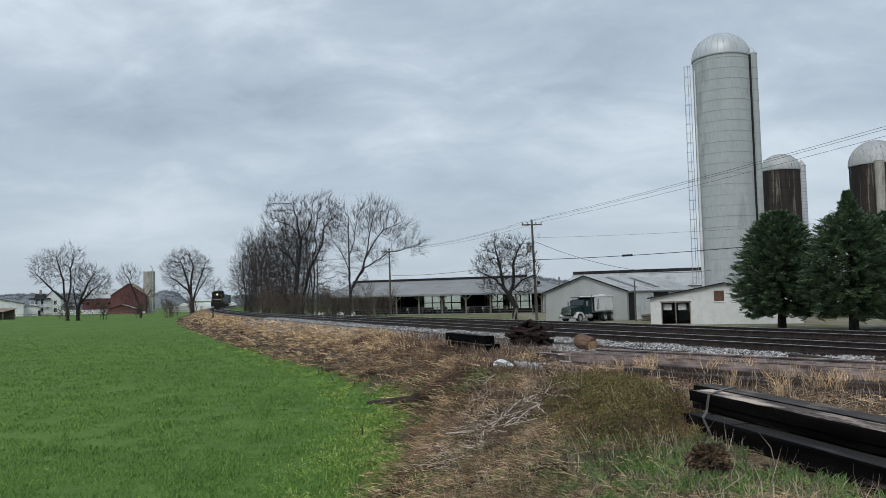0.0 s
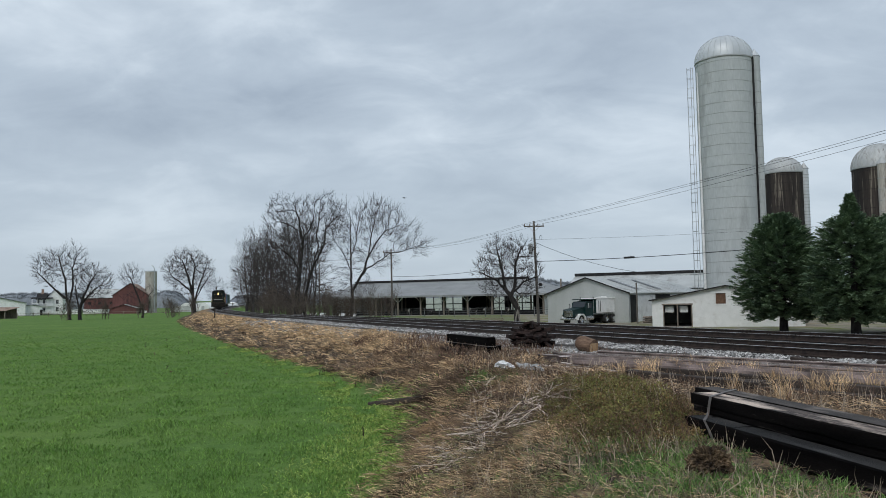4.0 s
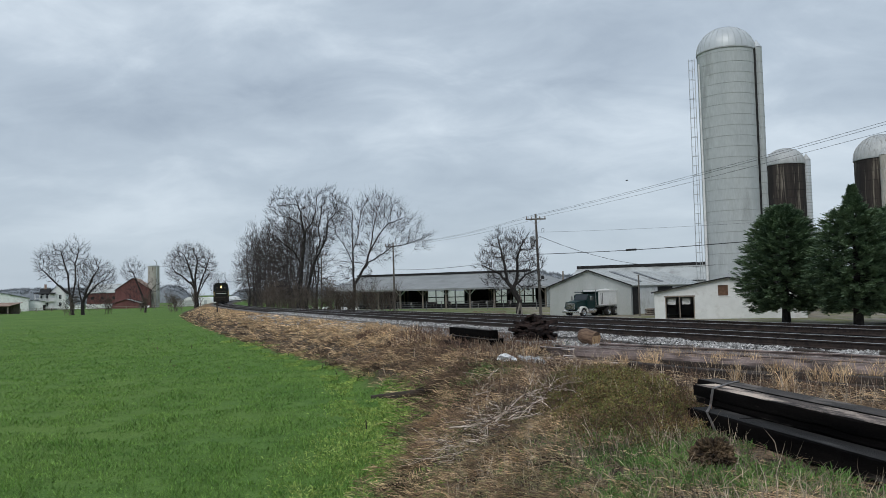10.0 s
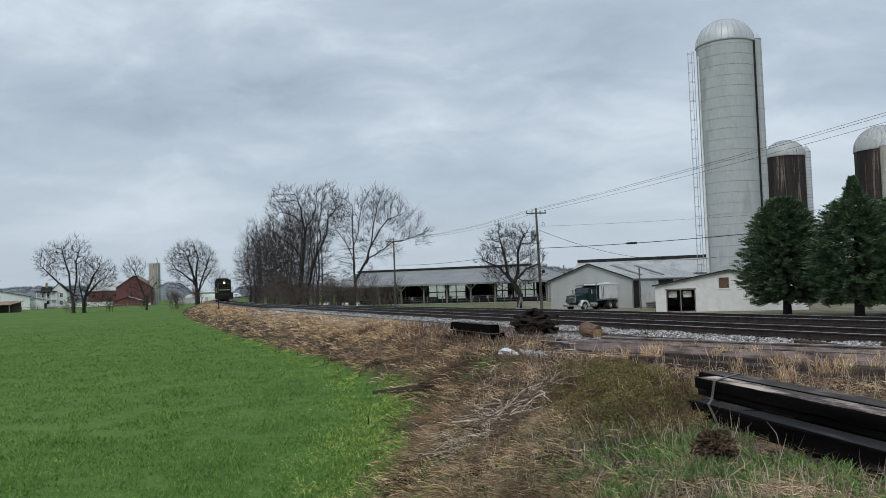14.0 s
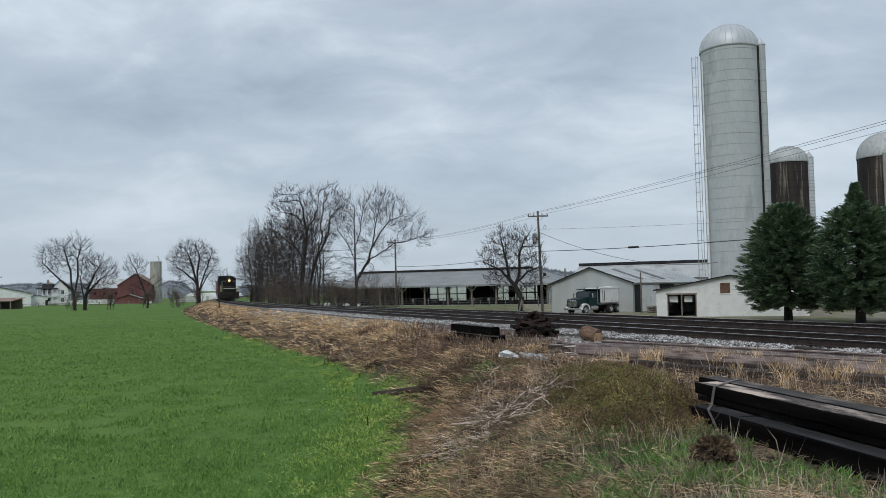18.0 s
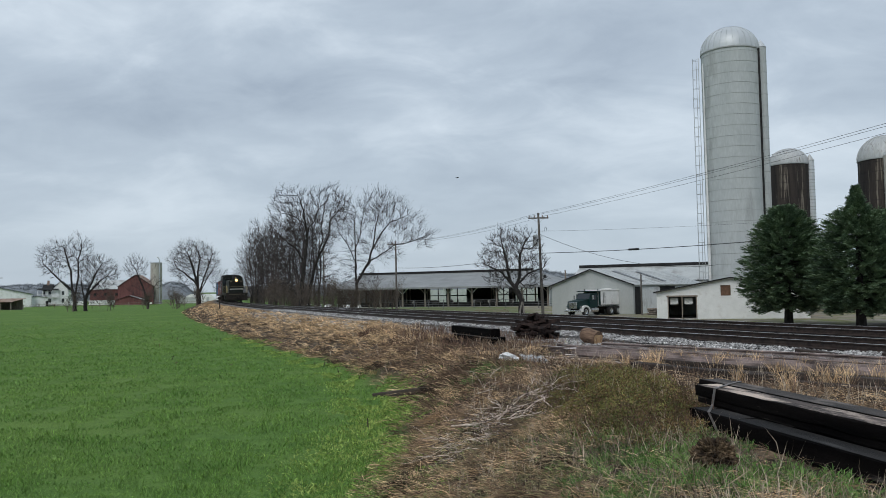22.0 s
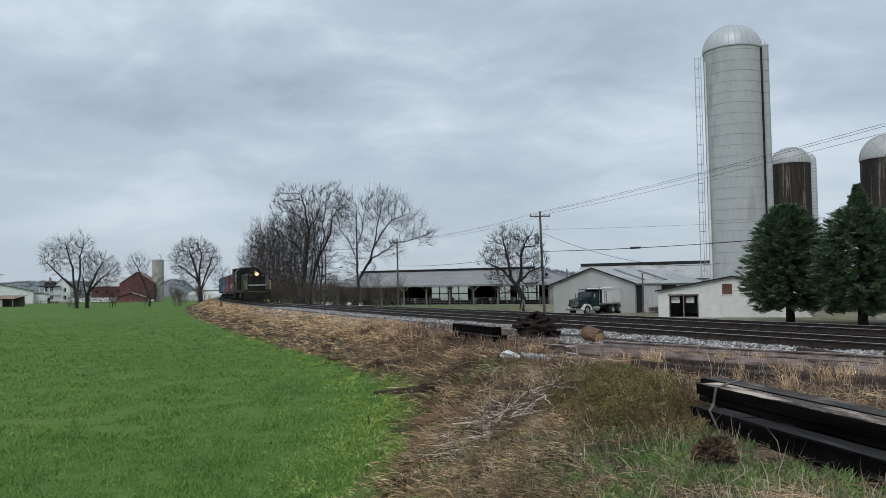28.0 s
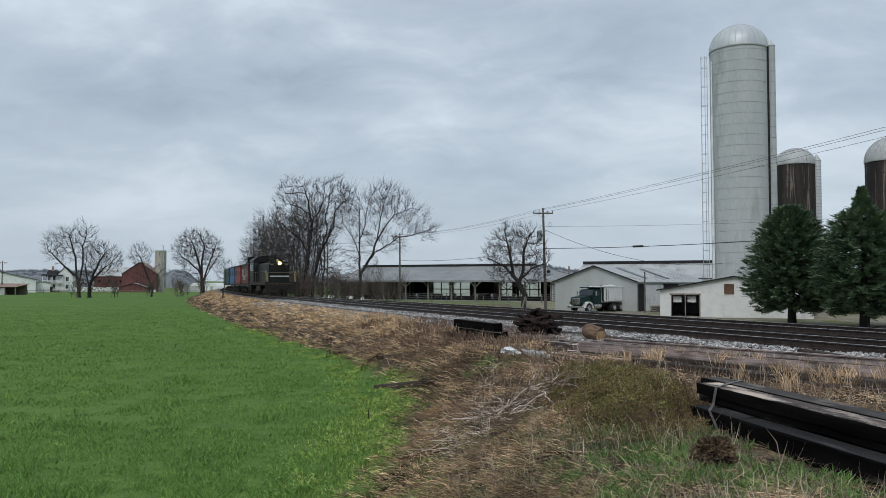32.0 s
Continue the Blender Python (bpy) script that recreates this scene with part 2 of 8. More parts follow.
def land(x, y):
    """Height of the ground, and its cover: field, ballast, yard, straw."""
    r = math.hypot(x, y)
    if y < -70 or r > 420 or abs(x) > 300:
        base = -1.0 if (x < 0 or y > 0) else -1.0
        hill = 14.0 * smooth(700, 2600, r) * (0.45 + noise.noise((x * 0.0011, y * 0.0011, 3.0)))
        return base * smooth(60, 320, r) + hill, 0.85, 0.0, 0.0, 0.0
    s, d = station(x, y)
    foot, crest = table(s, FOOT), table(s, CREST)
    wob = noise.noise((x * 0.5, y * 0.5, 0.0)) * 0.5 + noise.noise((x * 1.7, y * 1.7, 5.0)) * 0.25
    fieldz = -1.0 * smooth(90, 320, r) + 0.04 * noise.noise((x * 0.25, y * 0.25, 2.0))
    end = smooth(240, 300, s)
    off = siding(s)
    bed = BED * (1 - end) - 0.6 * end
    if d < foot:
        h, field = fieldz, 1.0
    elif d < crest:
        k = smooth(foot - 0.3, crest + 0.2, d)
        h = fieldz + (bed - 0.08 - fieldz) * k + (0.13 * wob + 0.07 * noise.noise((x * 3.4, y * 3.4, 8.0)) * smooth(70, 40, r)) * math.sin(math.pi * k)
    elif d < -2.0:
        h = bed - 0.08 + 0.06 * wob
    elif d < 1.9 + off:
        h = bed
    else:
        q = d - (1.9 + off)
        h = bed - (bed + 0.25) * smooth(0, 4.5, q) - 0.55 * smooth(5, 26, q) + 0.03 * wob
    line = foot + 0.55 * wob + 0.45 + 0.15 * smooth(-4, -9, s) + 0.45 * smooth(-12, -20, s)
    field = smooth(line + 0.35, line - 0.35, d) if d < crest else 0.0
    stone = smooth(-2.3 - 1.0 * max(0, 1 - abs(s + 10) / 18), -1.7, d + 0.35 * wob) * smooth(2.6 + off, 2.1 + off, d + 0.3 * wob)
    straw = smooth(foot + 1.6, crest - 0.3, d + 0.7 * wob) * smooth(-1.4, -2.0, d) * smooth(-9, 8, s + 3 * wob)
    grass = 0.0
    yard = 0.0
    if d > 3 + off:
        yard = 1.0
        q = d - off
        grass = max(0.62 * smooth(14.0, 11.0, x + 2.0 * wob), smooth(-0.25, 0.3, wob) * 0.85 * smooth(11, 8, q))
        if d > 120 or s > 120:
            grass = 1.0
    return h, max(field, yard * grass), stone, yard * (1 - grass), straw


def ground_material():
    mt = bpy.data.materials.new("field_bank_and_yard")
    mt.use_nodes = True
    nt = mt.node_tree
    n, ln = nt.nodes, nt.links
    b = n["Principled BSDF"]
    b.inputs["Specular IOR Level"].default_value = 0.15
    tc = n.new("ShaderNodeTexCoord")
    at = n.new("ShaderNodeAttribute")
    at.attribute_name = "cover"
    sep = n.new("ShaderNodeSeparateColor")
    ln.new(at.outputs["Color"], sep.inputs[0])

    def noisy(scale, detail=6.0, rough=0.6):
        t = n.new("ShaderNodeTexNoise")
        t.inputs["Scale"].default_value, t.inputs["Detail"].default_value, t.inputs["Roughness"].default_value = scale, detail, rough
        ln.new(tc.outputs["Object"], t.inputs["Vector"])
        return t.outputs["Fac"]

    def two(c1, c2, fac, lo=0.35, hi=0.65):
        r, m = n.new("ShaderNodeMapRange"), n.new("ShaderNodeMixRGB")
        r.inputs["From Min"].default_value, r.inputs["From Max"].default_value = lo, hi
        ln.new(fac, r.inputs["Value"])
        ln.new(r.outputs[0], m.inputs["Fac"])
        for c, k in ((c1, "Color1"), (c2, "Color2")):
            if isinstance(c, tuple):
                m.inputs[k].default_value = (*c, 1)
            else:
                ln.new(c, m.inputs[k])
        return m.outputs[0]

    def over(base, top, mask):
        m = n.new("ShaderNodeMixRGB")
        ln.new(mask, m.inputs["Fac"])
        ln.new(base, m.inputs["Color1"])
        ln.new(top, m.inputs["Color2"])
        return m.outputs[0]

    brush = two(two((0.012, 0.009, 0.007), (0.115, 0.083, 0.057), noisy(9.0)), (0.30, 0.220, 0.140), noisy(1.3), 0.50, 0.72)
    straw = two(two((0.10, 0.064, 0.036), (0.42, 0.295, 0.165), noisy(6.0)), (0.17, 0.105, 0.058), noisy(0.8), 0.48, 0.66)
    field = two(two((0.066, 0.140, 0.028), (0.112, 0.205, 0.044), noisy(2.2)), (0.155, 0.235, 0.055), noisy(0.16, 3.0), 0.42, 0.8)
    field = two(field, (0.140, 0.240, 0.055), noisy(18.0), 0.45, 0.8)
    field = two(field, (0.035, 0.080, 0.016), noisy(38.0, 3.0), 0.54, 0.66)
    stone = two((0.06, 0.057, 0.055), (0.24, 0.23, 0.225), noisy(26.0, 3.0))
    yard = two(two((0.16, 0.142, 0.116), (0.32, 0.29, 0.25), noisy(0.9)), (0.28, 0.215, 0.145), noisy(0.25), 0.5, 0.7)
    yard = two(yard, two((0.12, 0.135, 0.05), (0.22, 0.225, 0.09), noisy(3.0)), noisy(0.33), 0.44, 0.62)
    col = over(brush, straw, at.outputs["Alpha"])
    col = over(col, field, sep.outputs["Red"])
    col = over(col, stone, sep.outputs["Green"])
    col = over(col, yard, sep.outputs["Blue"])
    ln.new(col, b.inputs["Base Color"])
    b.inputs["Roughness"].default_value = 0.95
    bp = n.new("ShaderNodeBump")
    bp.inputs["Strength"].default_value, bp.inputs["Distance"].default_value = 0.8, 0.05
    ln.new(noisy(14.0, 4.0), bp.inputs["Height"])
    ln.new(bp.outputs[0], b.inputs["Normal"])
    return mt


def build_ground():
    turns = [-180 + i * 4.0 for i in range(33)] + [-46 + i * 0.24 for i in range(384)] + [46.2 + i * 4.0 for i in range(34)]
    turns = sorted(a for a in turns if -180 <= a < 179)
    rings, r = [], 0.4
    while r < 4600:
        rings.append(r)
        r *= 1.0 + (0.05 if r < 4 else 0.016 if r < 60 else 0.022 if r < 260 else 0.09)
    verts, cols, faces = [(0, 0, land(0, 0)[0])], [(*land(0, 0)[1:4], land(0, 0)[4])], []
    n = len(turns)
    for r in rings:
        for a in turns:
            x, y = r * math.sin(radians(a)), r * math.cos(radians(a))
            h, f, st, yd, sw = land(x, y)
            verts.append((x, y, h))
            cols.append((f, st, yd, sw))
    for j in range(n):
        faces.append((0, 1 + (j + 1) % n, 1 + j))
    for i in range(len(rings) - 1):
        k = 1 + i * n
        for j in range(n):
            q = (j + 1) % n
            faces.append((k + j, k + q, k + n + q, k + n + j))
    me = bpy.data.meshes.new("ground")
    me.from_pydata(verts, [], faces)
    ca = me.color_attributes.new("cover", "FLOAT_COLOR", "POINT")
    ca.data.foreach_set("color", np.array(cols, dtype=np.float32).ravel())
    me.shade_smooth()
    me.materials.append(ground_material())
    g = new("ground", me)
    tagged(g, "green crop field, straw-covered railway bank and gravel farm yard", "ground", kind="structure")


build_ground()

# ---- railway ----
M_RAIL = surf("rusty_rail_steel", (0.024, 0.018, 0.016), (0.070, 0.050, 0.042), 8, 0.6, 0.3, 0.3, 60)
M_RAILHEAD = surf("worn_rail_head", (0.80, 0.79, 0.78), (0.42, 0.40, 0.39), 2.5, 0.42, 1.0, 0.1, 60)
M_TIE = surf("creosoted_tie", (0.009, 0.008, 0.007), (0.036, 0.030, 0.027), 4, 0.85, 0, 0.6, 50, rnd=0.35, streak=(6, 1, 6))
M_STONE = surf("ballast_stone", (0.10, 0.097, 0.094), (0.50, 0.49, 0.48), 12, 0.9, 0, 0.2, 80, isl=0.7)

RAIL_PROFILE = [(-0.068, 0.0), (0.068, 0.0), (0.068, 0.012), (0.012, 0.03), (0.009, 0.115), (0.035, 0.128), (0.035, 0.152), (-0.035, 0.152), (-0.035, 0.128), (-0.009, 0.115), (-0.012, 0.03), (-0.068, 0.012)]


def sweep(prof, s0, s1, off, z, step=2.0):
    g = Geo()
    n, k = len(prof), max(2, int((s1 - s0) / step))
    for i in range(k + 1):
        s = s0 + (s1 - s0) * i / k
        for u, w in prof:
            x, y, _ = along(s, off(s) + u)
            g.v.append((x, y, z + w))
    for i in range(k):
        for j in range(n):
            a, b = i * n + j, i * n + (j + 1) % n
            g.f.append((a, b, b + n, a + n))
    g.f += [tuple(range(n)), tuple(reversed(range(k * n, k * n + n)))]
    return g


def build_track(name, off, s0, s1, label):
    tr = thing(name, pose(0, 0, 0), label, "railway track", kind="structure")
    for side in (-0.752, 0.752):
        rail = obj("rail", sweep(RAIL_PROFILE, s0, s1, lambda s: off(s) + side, RAIL_TOP - 0.154), M_RAIL, tr)
        obj("rail_head", sweep([(-0.034, 0.1522), (0.034, 0.1522), (0.034, 0.1555), (-0.034, 0.1555)], s0, s1, lambda s: off(s) + side, RAIL_TOP - 0.154), M_RAILHEAD, rail, "polished running surface")
    me = Geo().box(-1.30, -0.115, -0.17, 1.30, 0.115, 0.0, 0.012).mesh("tie")
    far, s, i = Geo(), s0 + 0.3, 0
    r2 = random.Random(3)
    while s < s1:
        x, y, a = along(s, off(s) + r2.uniform(-0.05, 0.05))
        m = pose(x, y, TIE_TOP + r2.uniform(-0.012, 0.008), 0, 0, math.degrees(a) + r2.uniform(-1.2, 1.2))
        if s < 110 and i < 220:
            obj("tie", me, M_TIE, tr, m=m)
            i += 1
        else:
            far.box(-1.3, -0.115, -0.17, 1.3, 0.115, 0, 0, m)
        s += 0.54
    if far.f:
        obj("tie_row", far, M_TIE, tr, kind="stuff")
    return tr


build_track("railway_track", lambda s: 0.0, -60, 290, "curved single railway track with rusty rails on dark ties")
build_track("siding_track", siding, -60, 46, "dark rusty siding track beside the running line")


def build_ballast():
    r2, g = random.Random(11), Geo()
    for i in range(60000):
        s = -24 + 64 * r2.random() ** 1.5
        d = r2.choice((r2.uniform(-2.4, -0.84), r2.uniform(-2.7, -0.9), r2.uniform(-3.4, -1.8), r2.uniform(-4.3, -2.2)))
        if i % 9 == 0:
            d = r2.uniform(-0.66, 0.66) if i % 2 else r2.uniform(1.1, 2.9)
        x, y, _ = along(s, d)
        h = land(x, y)[0]
        # heaped against the ends of the ties
        h += 0.075 * smooth(-2.3, -1.5, d) * smooth(-0.6, -0.9, d) * (0.55 + 0.8 * noise.noise((x * 1.5, y * 1.5, 1.0)))
        q = r2.uniform(0.016, 0.046)
        vs = [(q * r2.uniform(0.7, 1.3) * a, q * r2.uniform(0.7, 1.3) * b, q * r2.uniform(0.6, 1.0) * c) for a, b, c in ((1, 0, 0), (0, 1, 0), (-1, 0, 0), (0, -1, 0), (0.2, 0.1, 1), (0, 0, -0.6))]
        g.add(vs, [(0, 1, 4), (1, 2, 4), (2, 3, 4), (3, 0, 4), (1, 0, 5), (2, 1, 5), (3, 2, 5), (0, 3, 5)], pose(x, y, h + q * 0.4, 0, 0, r2.uniform(0, 360)))
    tagged(obj("ballast", g, M_STONE, kind="stuff", fix=False), "grey crushed stone ballast along the track", "gravel", kind="stuff")


build_ballast()

# ---- trees ----
M_BARK = surf("grey_brown_bark", (0.016, 0.014, 0.014), (0.046, 0.041, 0.040), 2.5, 0.9, 0, 0.8, 25)
M_TWIG = surf("bare_twigs", (0.021, 0.018, 0.019), (0.056, 0.048, 0.048), 1.5, 0.9, 0, 0, 25, isl=0.25)
M_PALE = surf("pale_bark", (0.16, 0.14, 0.125), (0.27, 0.25, 0.225), 2.5, 0.9, 0, 0.8, 25)


M_STEMWOOD = surf("grey_young_stems", (0.036, 0.031, 0.031), (0.082, 0.072, 0.070), 1.5, 0.9, 0, 0, 25, isl=0.3)


M_SCRUB = surf("brown_scrub_stems", (0.075, 0.060, 0.050), (0.16, 0.132, 0.112), 1.5, 0.9, 0, 0, 25, isl=0.35)


def bare_tree(name, x, y, height, spread, seed, label, z=None, trunks=1, lean=0.0, forks=(7, 6, 5, 4), fork_at=0.22, thick=1.0, bark=None, twig_r=0.012, droop=0.0, group="", upward=0.5, twigs=None, wiggle=1.0):
    """Tapered trunk, forking limbs, branches and fine twigs."""
    r = random.Random(seed)
    wood, fine = Geo(), Geo()

    def grow(p, d, length, rad, level):
        k = 5 if level == 0 else 4 if level == 1 else 3
        pts, q, dd = [p.copy()], p.copy(), d.copy()
        for i in range(k):
            wig = (0.10, 0.22, 0.28, 0.30, 0.30)[level] * wiggle
            dd = (dd + Vector((r.gauss(0, wig), r.gauss(0, wig), r.gauss(0, wig * 0.6) + (0.10 - droop * (level > 1)) * (level > 0)))).normalized()
            q = q + dd * (length / k)
            pts.append(q.copy())
        end = rad * (0.45 if level == 0 else 0.35)
        rads = [rad + (end - rad) * i / k for i in range(k + 1)]
        if level == 0:
            rads[0] *= 1.35
        last = level >= len(forks)
        (fine if level >= 2 else wood).tube(pts, rads, 7 if level == 0 else 5 if level == 1 else 3, cap=level < 2)
        if last:
            return
        n = forks[level]
        for i in range(n):
            f = (fork_at + (1 - fork_at) * (i + 0.6 * r.random()) / n) if level == 0 else (0.22 + 0.78 * (i + r.random()) / n)
            j = min(k - 1, int(f * k))
            base = pts[j].lerp(pts[j + 1], f * k - j)
            az = 2.4 * i + r.uniform(-0.5, 0.5) + level
            side = Vector((math.cos(az), math.sin(az), 0))
            if level > 0:
                side = side - dd * side.dot(dd) + Vector((0, 0, 0.15))
                side.normalize()
            out = (1.05 - 0.65 * f if level == 0 else 0.75)
            nd = (d * (1 - upward * 0.2) + side * out * (spread if level == 0 else 1.0) + Vector((0, 0, 0.25 * upward))).normalized()
            ln_ = length * ((0.78 - 0.30 * f) if level == 0 else r.uniform(0.42, 0.68))
            grow(base, nd, ln_, max(twig_r, rads[j] * (0.62 if level == 0 else 0.5)), level + 1)
        if level == 0:
            grow(pts[-1], dd, length * 0.5, end, 1)

    if z is None:
        z = land(x, y)[0]
    for i in range(trunks):
        a = r.uniform(0, 6.28)
        off = Vector((math.cos(a), math.sin(a), 0)) * (0.35 * i)
        d = Vector((r.gauss(0, 0.06) + lean + 0.14 * (i > 0) * math.cos(a), r.gauss(0, 0.06) + 0.14 * (i > 0) * math.sin(a), 1)).normalized()
        grow(off - Vector((0, 0, 0.1)), d, height * 0.56 * (1 if i == 0 else r.uniform(0.7, 0.95)), height * 0.022 * thick * (1 if i == 0 else 0.75), 0)
    t = thing(name, pose(x, y, z), label, "tree", group)
    top = max(v[2] for v in fine.v)
    k = height / top
    for g in (wood, fine):
        g.v = [(a * (1 + (k - 1) * 0.6), b * (1 + (k - 1) * 0.6), c * k) for a, b, c in g.v]
    obj("trunk", wood, bark or M_BARK, t, smoothed=True, fix=False)
    obj("crown", fine, twigs or M_TWIG, t, "bare twigs without leaves", fix=False)
    return t


def crown_tree(name, x, y, seed, label, stems, lobes, twig_r=0.010, step=0.42, crook=0.18, twigs=None, bark=None, group="", extra=2, long=0.55, pipe=1.92):
    """A bare tree grown towards the light: stems given as lines (x, y, z), the crown as rounded lobes (x, y, z, half width, half height, how full); every shoot forks where there is room for it."""
    r = np.random.RandomState(seed)
    pr = random.Random(seed)
    P, parent = [], []
    for st in stems:
        prev = -1
        for (a, b) in zip(st, st[1:]):
            a, b = np.array(a, float), np.array(b, float)
            k = max(1, int(np.linalg.norm(b - a) / step))
            for i in range(k if b is not st[-1] else k + 1):
                q = a + (b - a) * i / k
                if prev == -1 and P:
                    near = int(np.argmin(np.linalg.norm(np.array(P) - q, axis=1)))
                    if np.linalg.norm(P[near] - q) < 0.8:
                        prev = near
                        continue
                P.append(q + r.normal(0, 0.02 + 0.16 * crook * crook, 3) * (q[2] > 0.5))
                parent.append(prev)
                prev = len(P) - 1
    A = []
    for cx, cy, cz, rw, rh, full in lobes:
        n = int(full * 7.5 * rw * rw * rh * (0.42 / step) ** 2)
        u = r.normal(0, 1, (n, 3))
        u /= np.linalg.norm(u, axis=1)[:, None]
        A.append(np.array((cx, cy, cz)) + u * (r.rand(n, 1) ** 0.42) * np.array((rw, rw * 0.8, rh)))
    A = np.vstack(A)
    D = np.full(len(A), 1e9)
    I = np.zeros(len(A), int)
    for k, p in enumerate(P):
        d = np.linalg.norm(A - p, axis=1)
        m = d < D
        D[m], I[m] = d[m], k
    shoots = {}
    for _ in range(130):
        live = (D < 14 * step) & (D > 1.15 * step)
        if not live.any():
            break
        ks, inv = np.unique(I[live], return_inverse=True)
        w_all = A[live] - np.array(P)[I[live]]
        w_all /= np.linalg.norm(w_all, axis=1)[:, None]
        pull = np.zeros((len(ks), 3))
        np.add.at(pull, inv, w_all)
        grown = 0
        for k, w in zip(ks, pull):
            w = w / (np.linalg.norm(w) + 1e-9) + r.normal(0, crook, 3)
            if parent[k] >= 0:
                old = P[k] - P[parent[k]]
                w = w + 0.55 * old / (np.linalg.norm(old) + 1e-9)
            w = w / (np.linalg.norm(w) + 1e-9)
            if shoots.get(k, 0) > 2:
                continue
            shoots[k] = shoots.get(k, 0) + 1
            q = P[k] + w * step
            P.append(q)
            parent.append(k)
            d = np.linalg.norm(A - q, axis=1)
            m = d < D
            D[m], I[m] = d[m], len(P) - 1
            grown += 1
        keep = D > 1.15 * step
        A, D, I = A[keep], D[keep], I[keep]
        if len(P) > 4200 or not grown or not len(A):
            break
    kids = [[] for _ in P]
    for k, p in enumerate(parent):
        if p >= 0:
            kids[p].append(k)
    rad = [0.0] * len(P)
    for k in range(len(P) - 1, -1, -1):
        rad[k] = max(twig_r, sum(rad[c] ** pipe for c in kids[k]) ** (1 / pipe)) if kids[k] else twig_r
    order = [k for k in range(len(P)) if parent[k] == -1]
    wood, fine = Geo(), Geo()
    todo = [(k, None) for k in order]
    while todo:
        k, frm = todo.pop()
        chain = [k]
        while kids[chain[-1]]:
            c = max(kids[chain[-1]], key=lambda i: rad[i])
            todo += [(o, chain[-1]) for o in kids[chain[-1]] if o != c]
            chain.append(c)
        pts, rr = [Vector(P[i]) for i in chain], [rad[i] for i in chain]
        if frm is not None:
            pts, rr = [Vector(P[frm])] + pts, [min(rad[frm] * 0.8, rr[0] * 1.15)] + rr
        else:
            rr[0] *= 1.3
        if len(pts) < 2:
            continue
        thick = rr[0] > 0.045
        (wood if thick else fine).tube(pts, rr, 7 if rr[0] > 0.1 else 5 if thick else 3, cap=False)
    mid = Vector((sum(q[0] for q in lobes) / len(lobes), 0, sum(q[2] for q in lobes) / len(lobes) - 2.0))
    for k in range(len(P)):
        if rad[k] < twig_r * 2.6 and parent[k] >= 0:
            d0 = (Vector(P[k]) - Vector(P[parent[k]])).normalized()
            for _ in range(extra if kids[k] else extra + 1):
                d = (d0 * pr.uniform(0.3, 0.8) + (Vector(P[k]) - mid).normalized() * pr.uniform(0.3, 1.1) + Vector((pr.gauss(0, 0.42), pr.gauss(0, 0.42), pr.gauss(0.25, 0.35)))).normalized()
                ln_ = long * pr.uniform(0.6, 2.0)
                a = Vector(P[k])
                b = a + d * ln_ * 0.55
                c = b + (d + Vector((pr.gauss(0, 0.25), pr.gauss(0, 0.25), pr.gauss(0.1, 0.25)))).normalized() * ln_ * 0.5
                fine.tube([a, b, c], [twig_r * 0.85, twig_r * 0.65, twig_r * 0.35], 3, cap=False)
    t = thing(name, pose(x, y, land(x, y)[0] - 0.1), label, "tree", group)
    obj("trunk", wood, bark or M_BARK, t, smoothed=True, fix=False)
    obj("crown", fine, twigs or M_TWIG, t, "bare twigs without leaves", fix=False)
    return t


M_NEEDLE = surf("spruce_needles", (0.088, 0.138, 0.092), (0.205, 0.285, 0.165), 1.2, 0.8, 0, 0, 30, isl=0.40, spec=0.08)


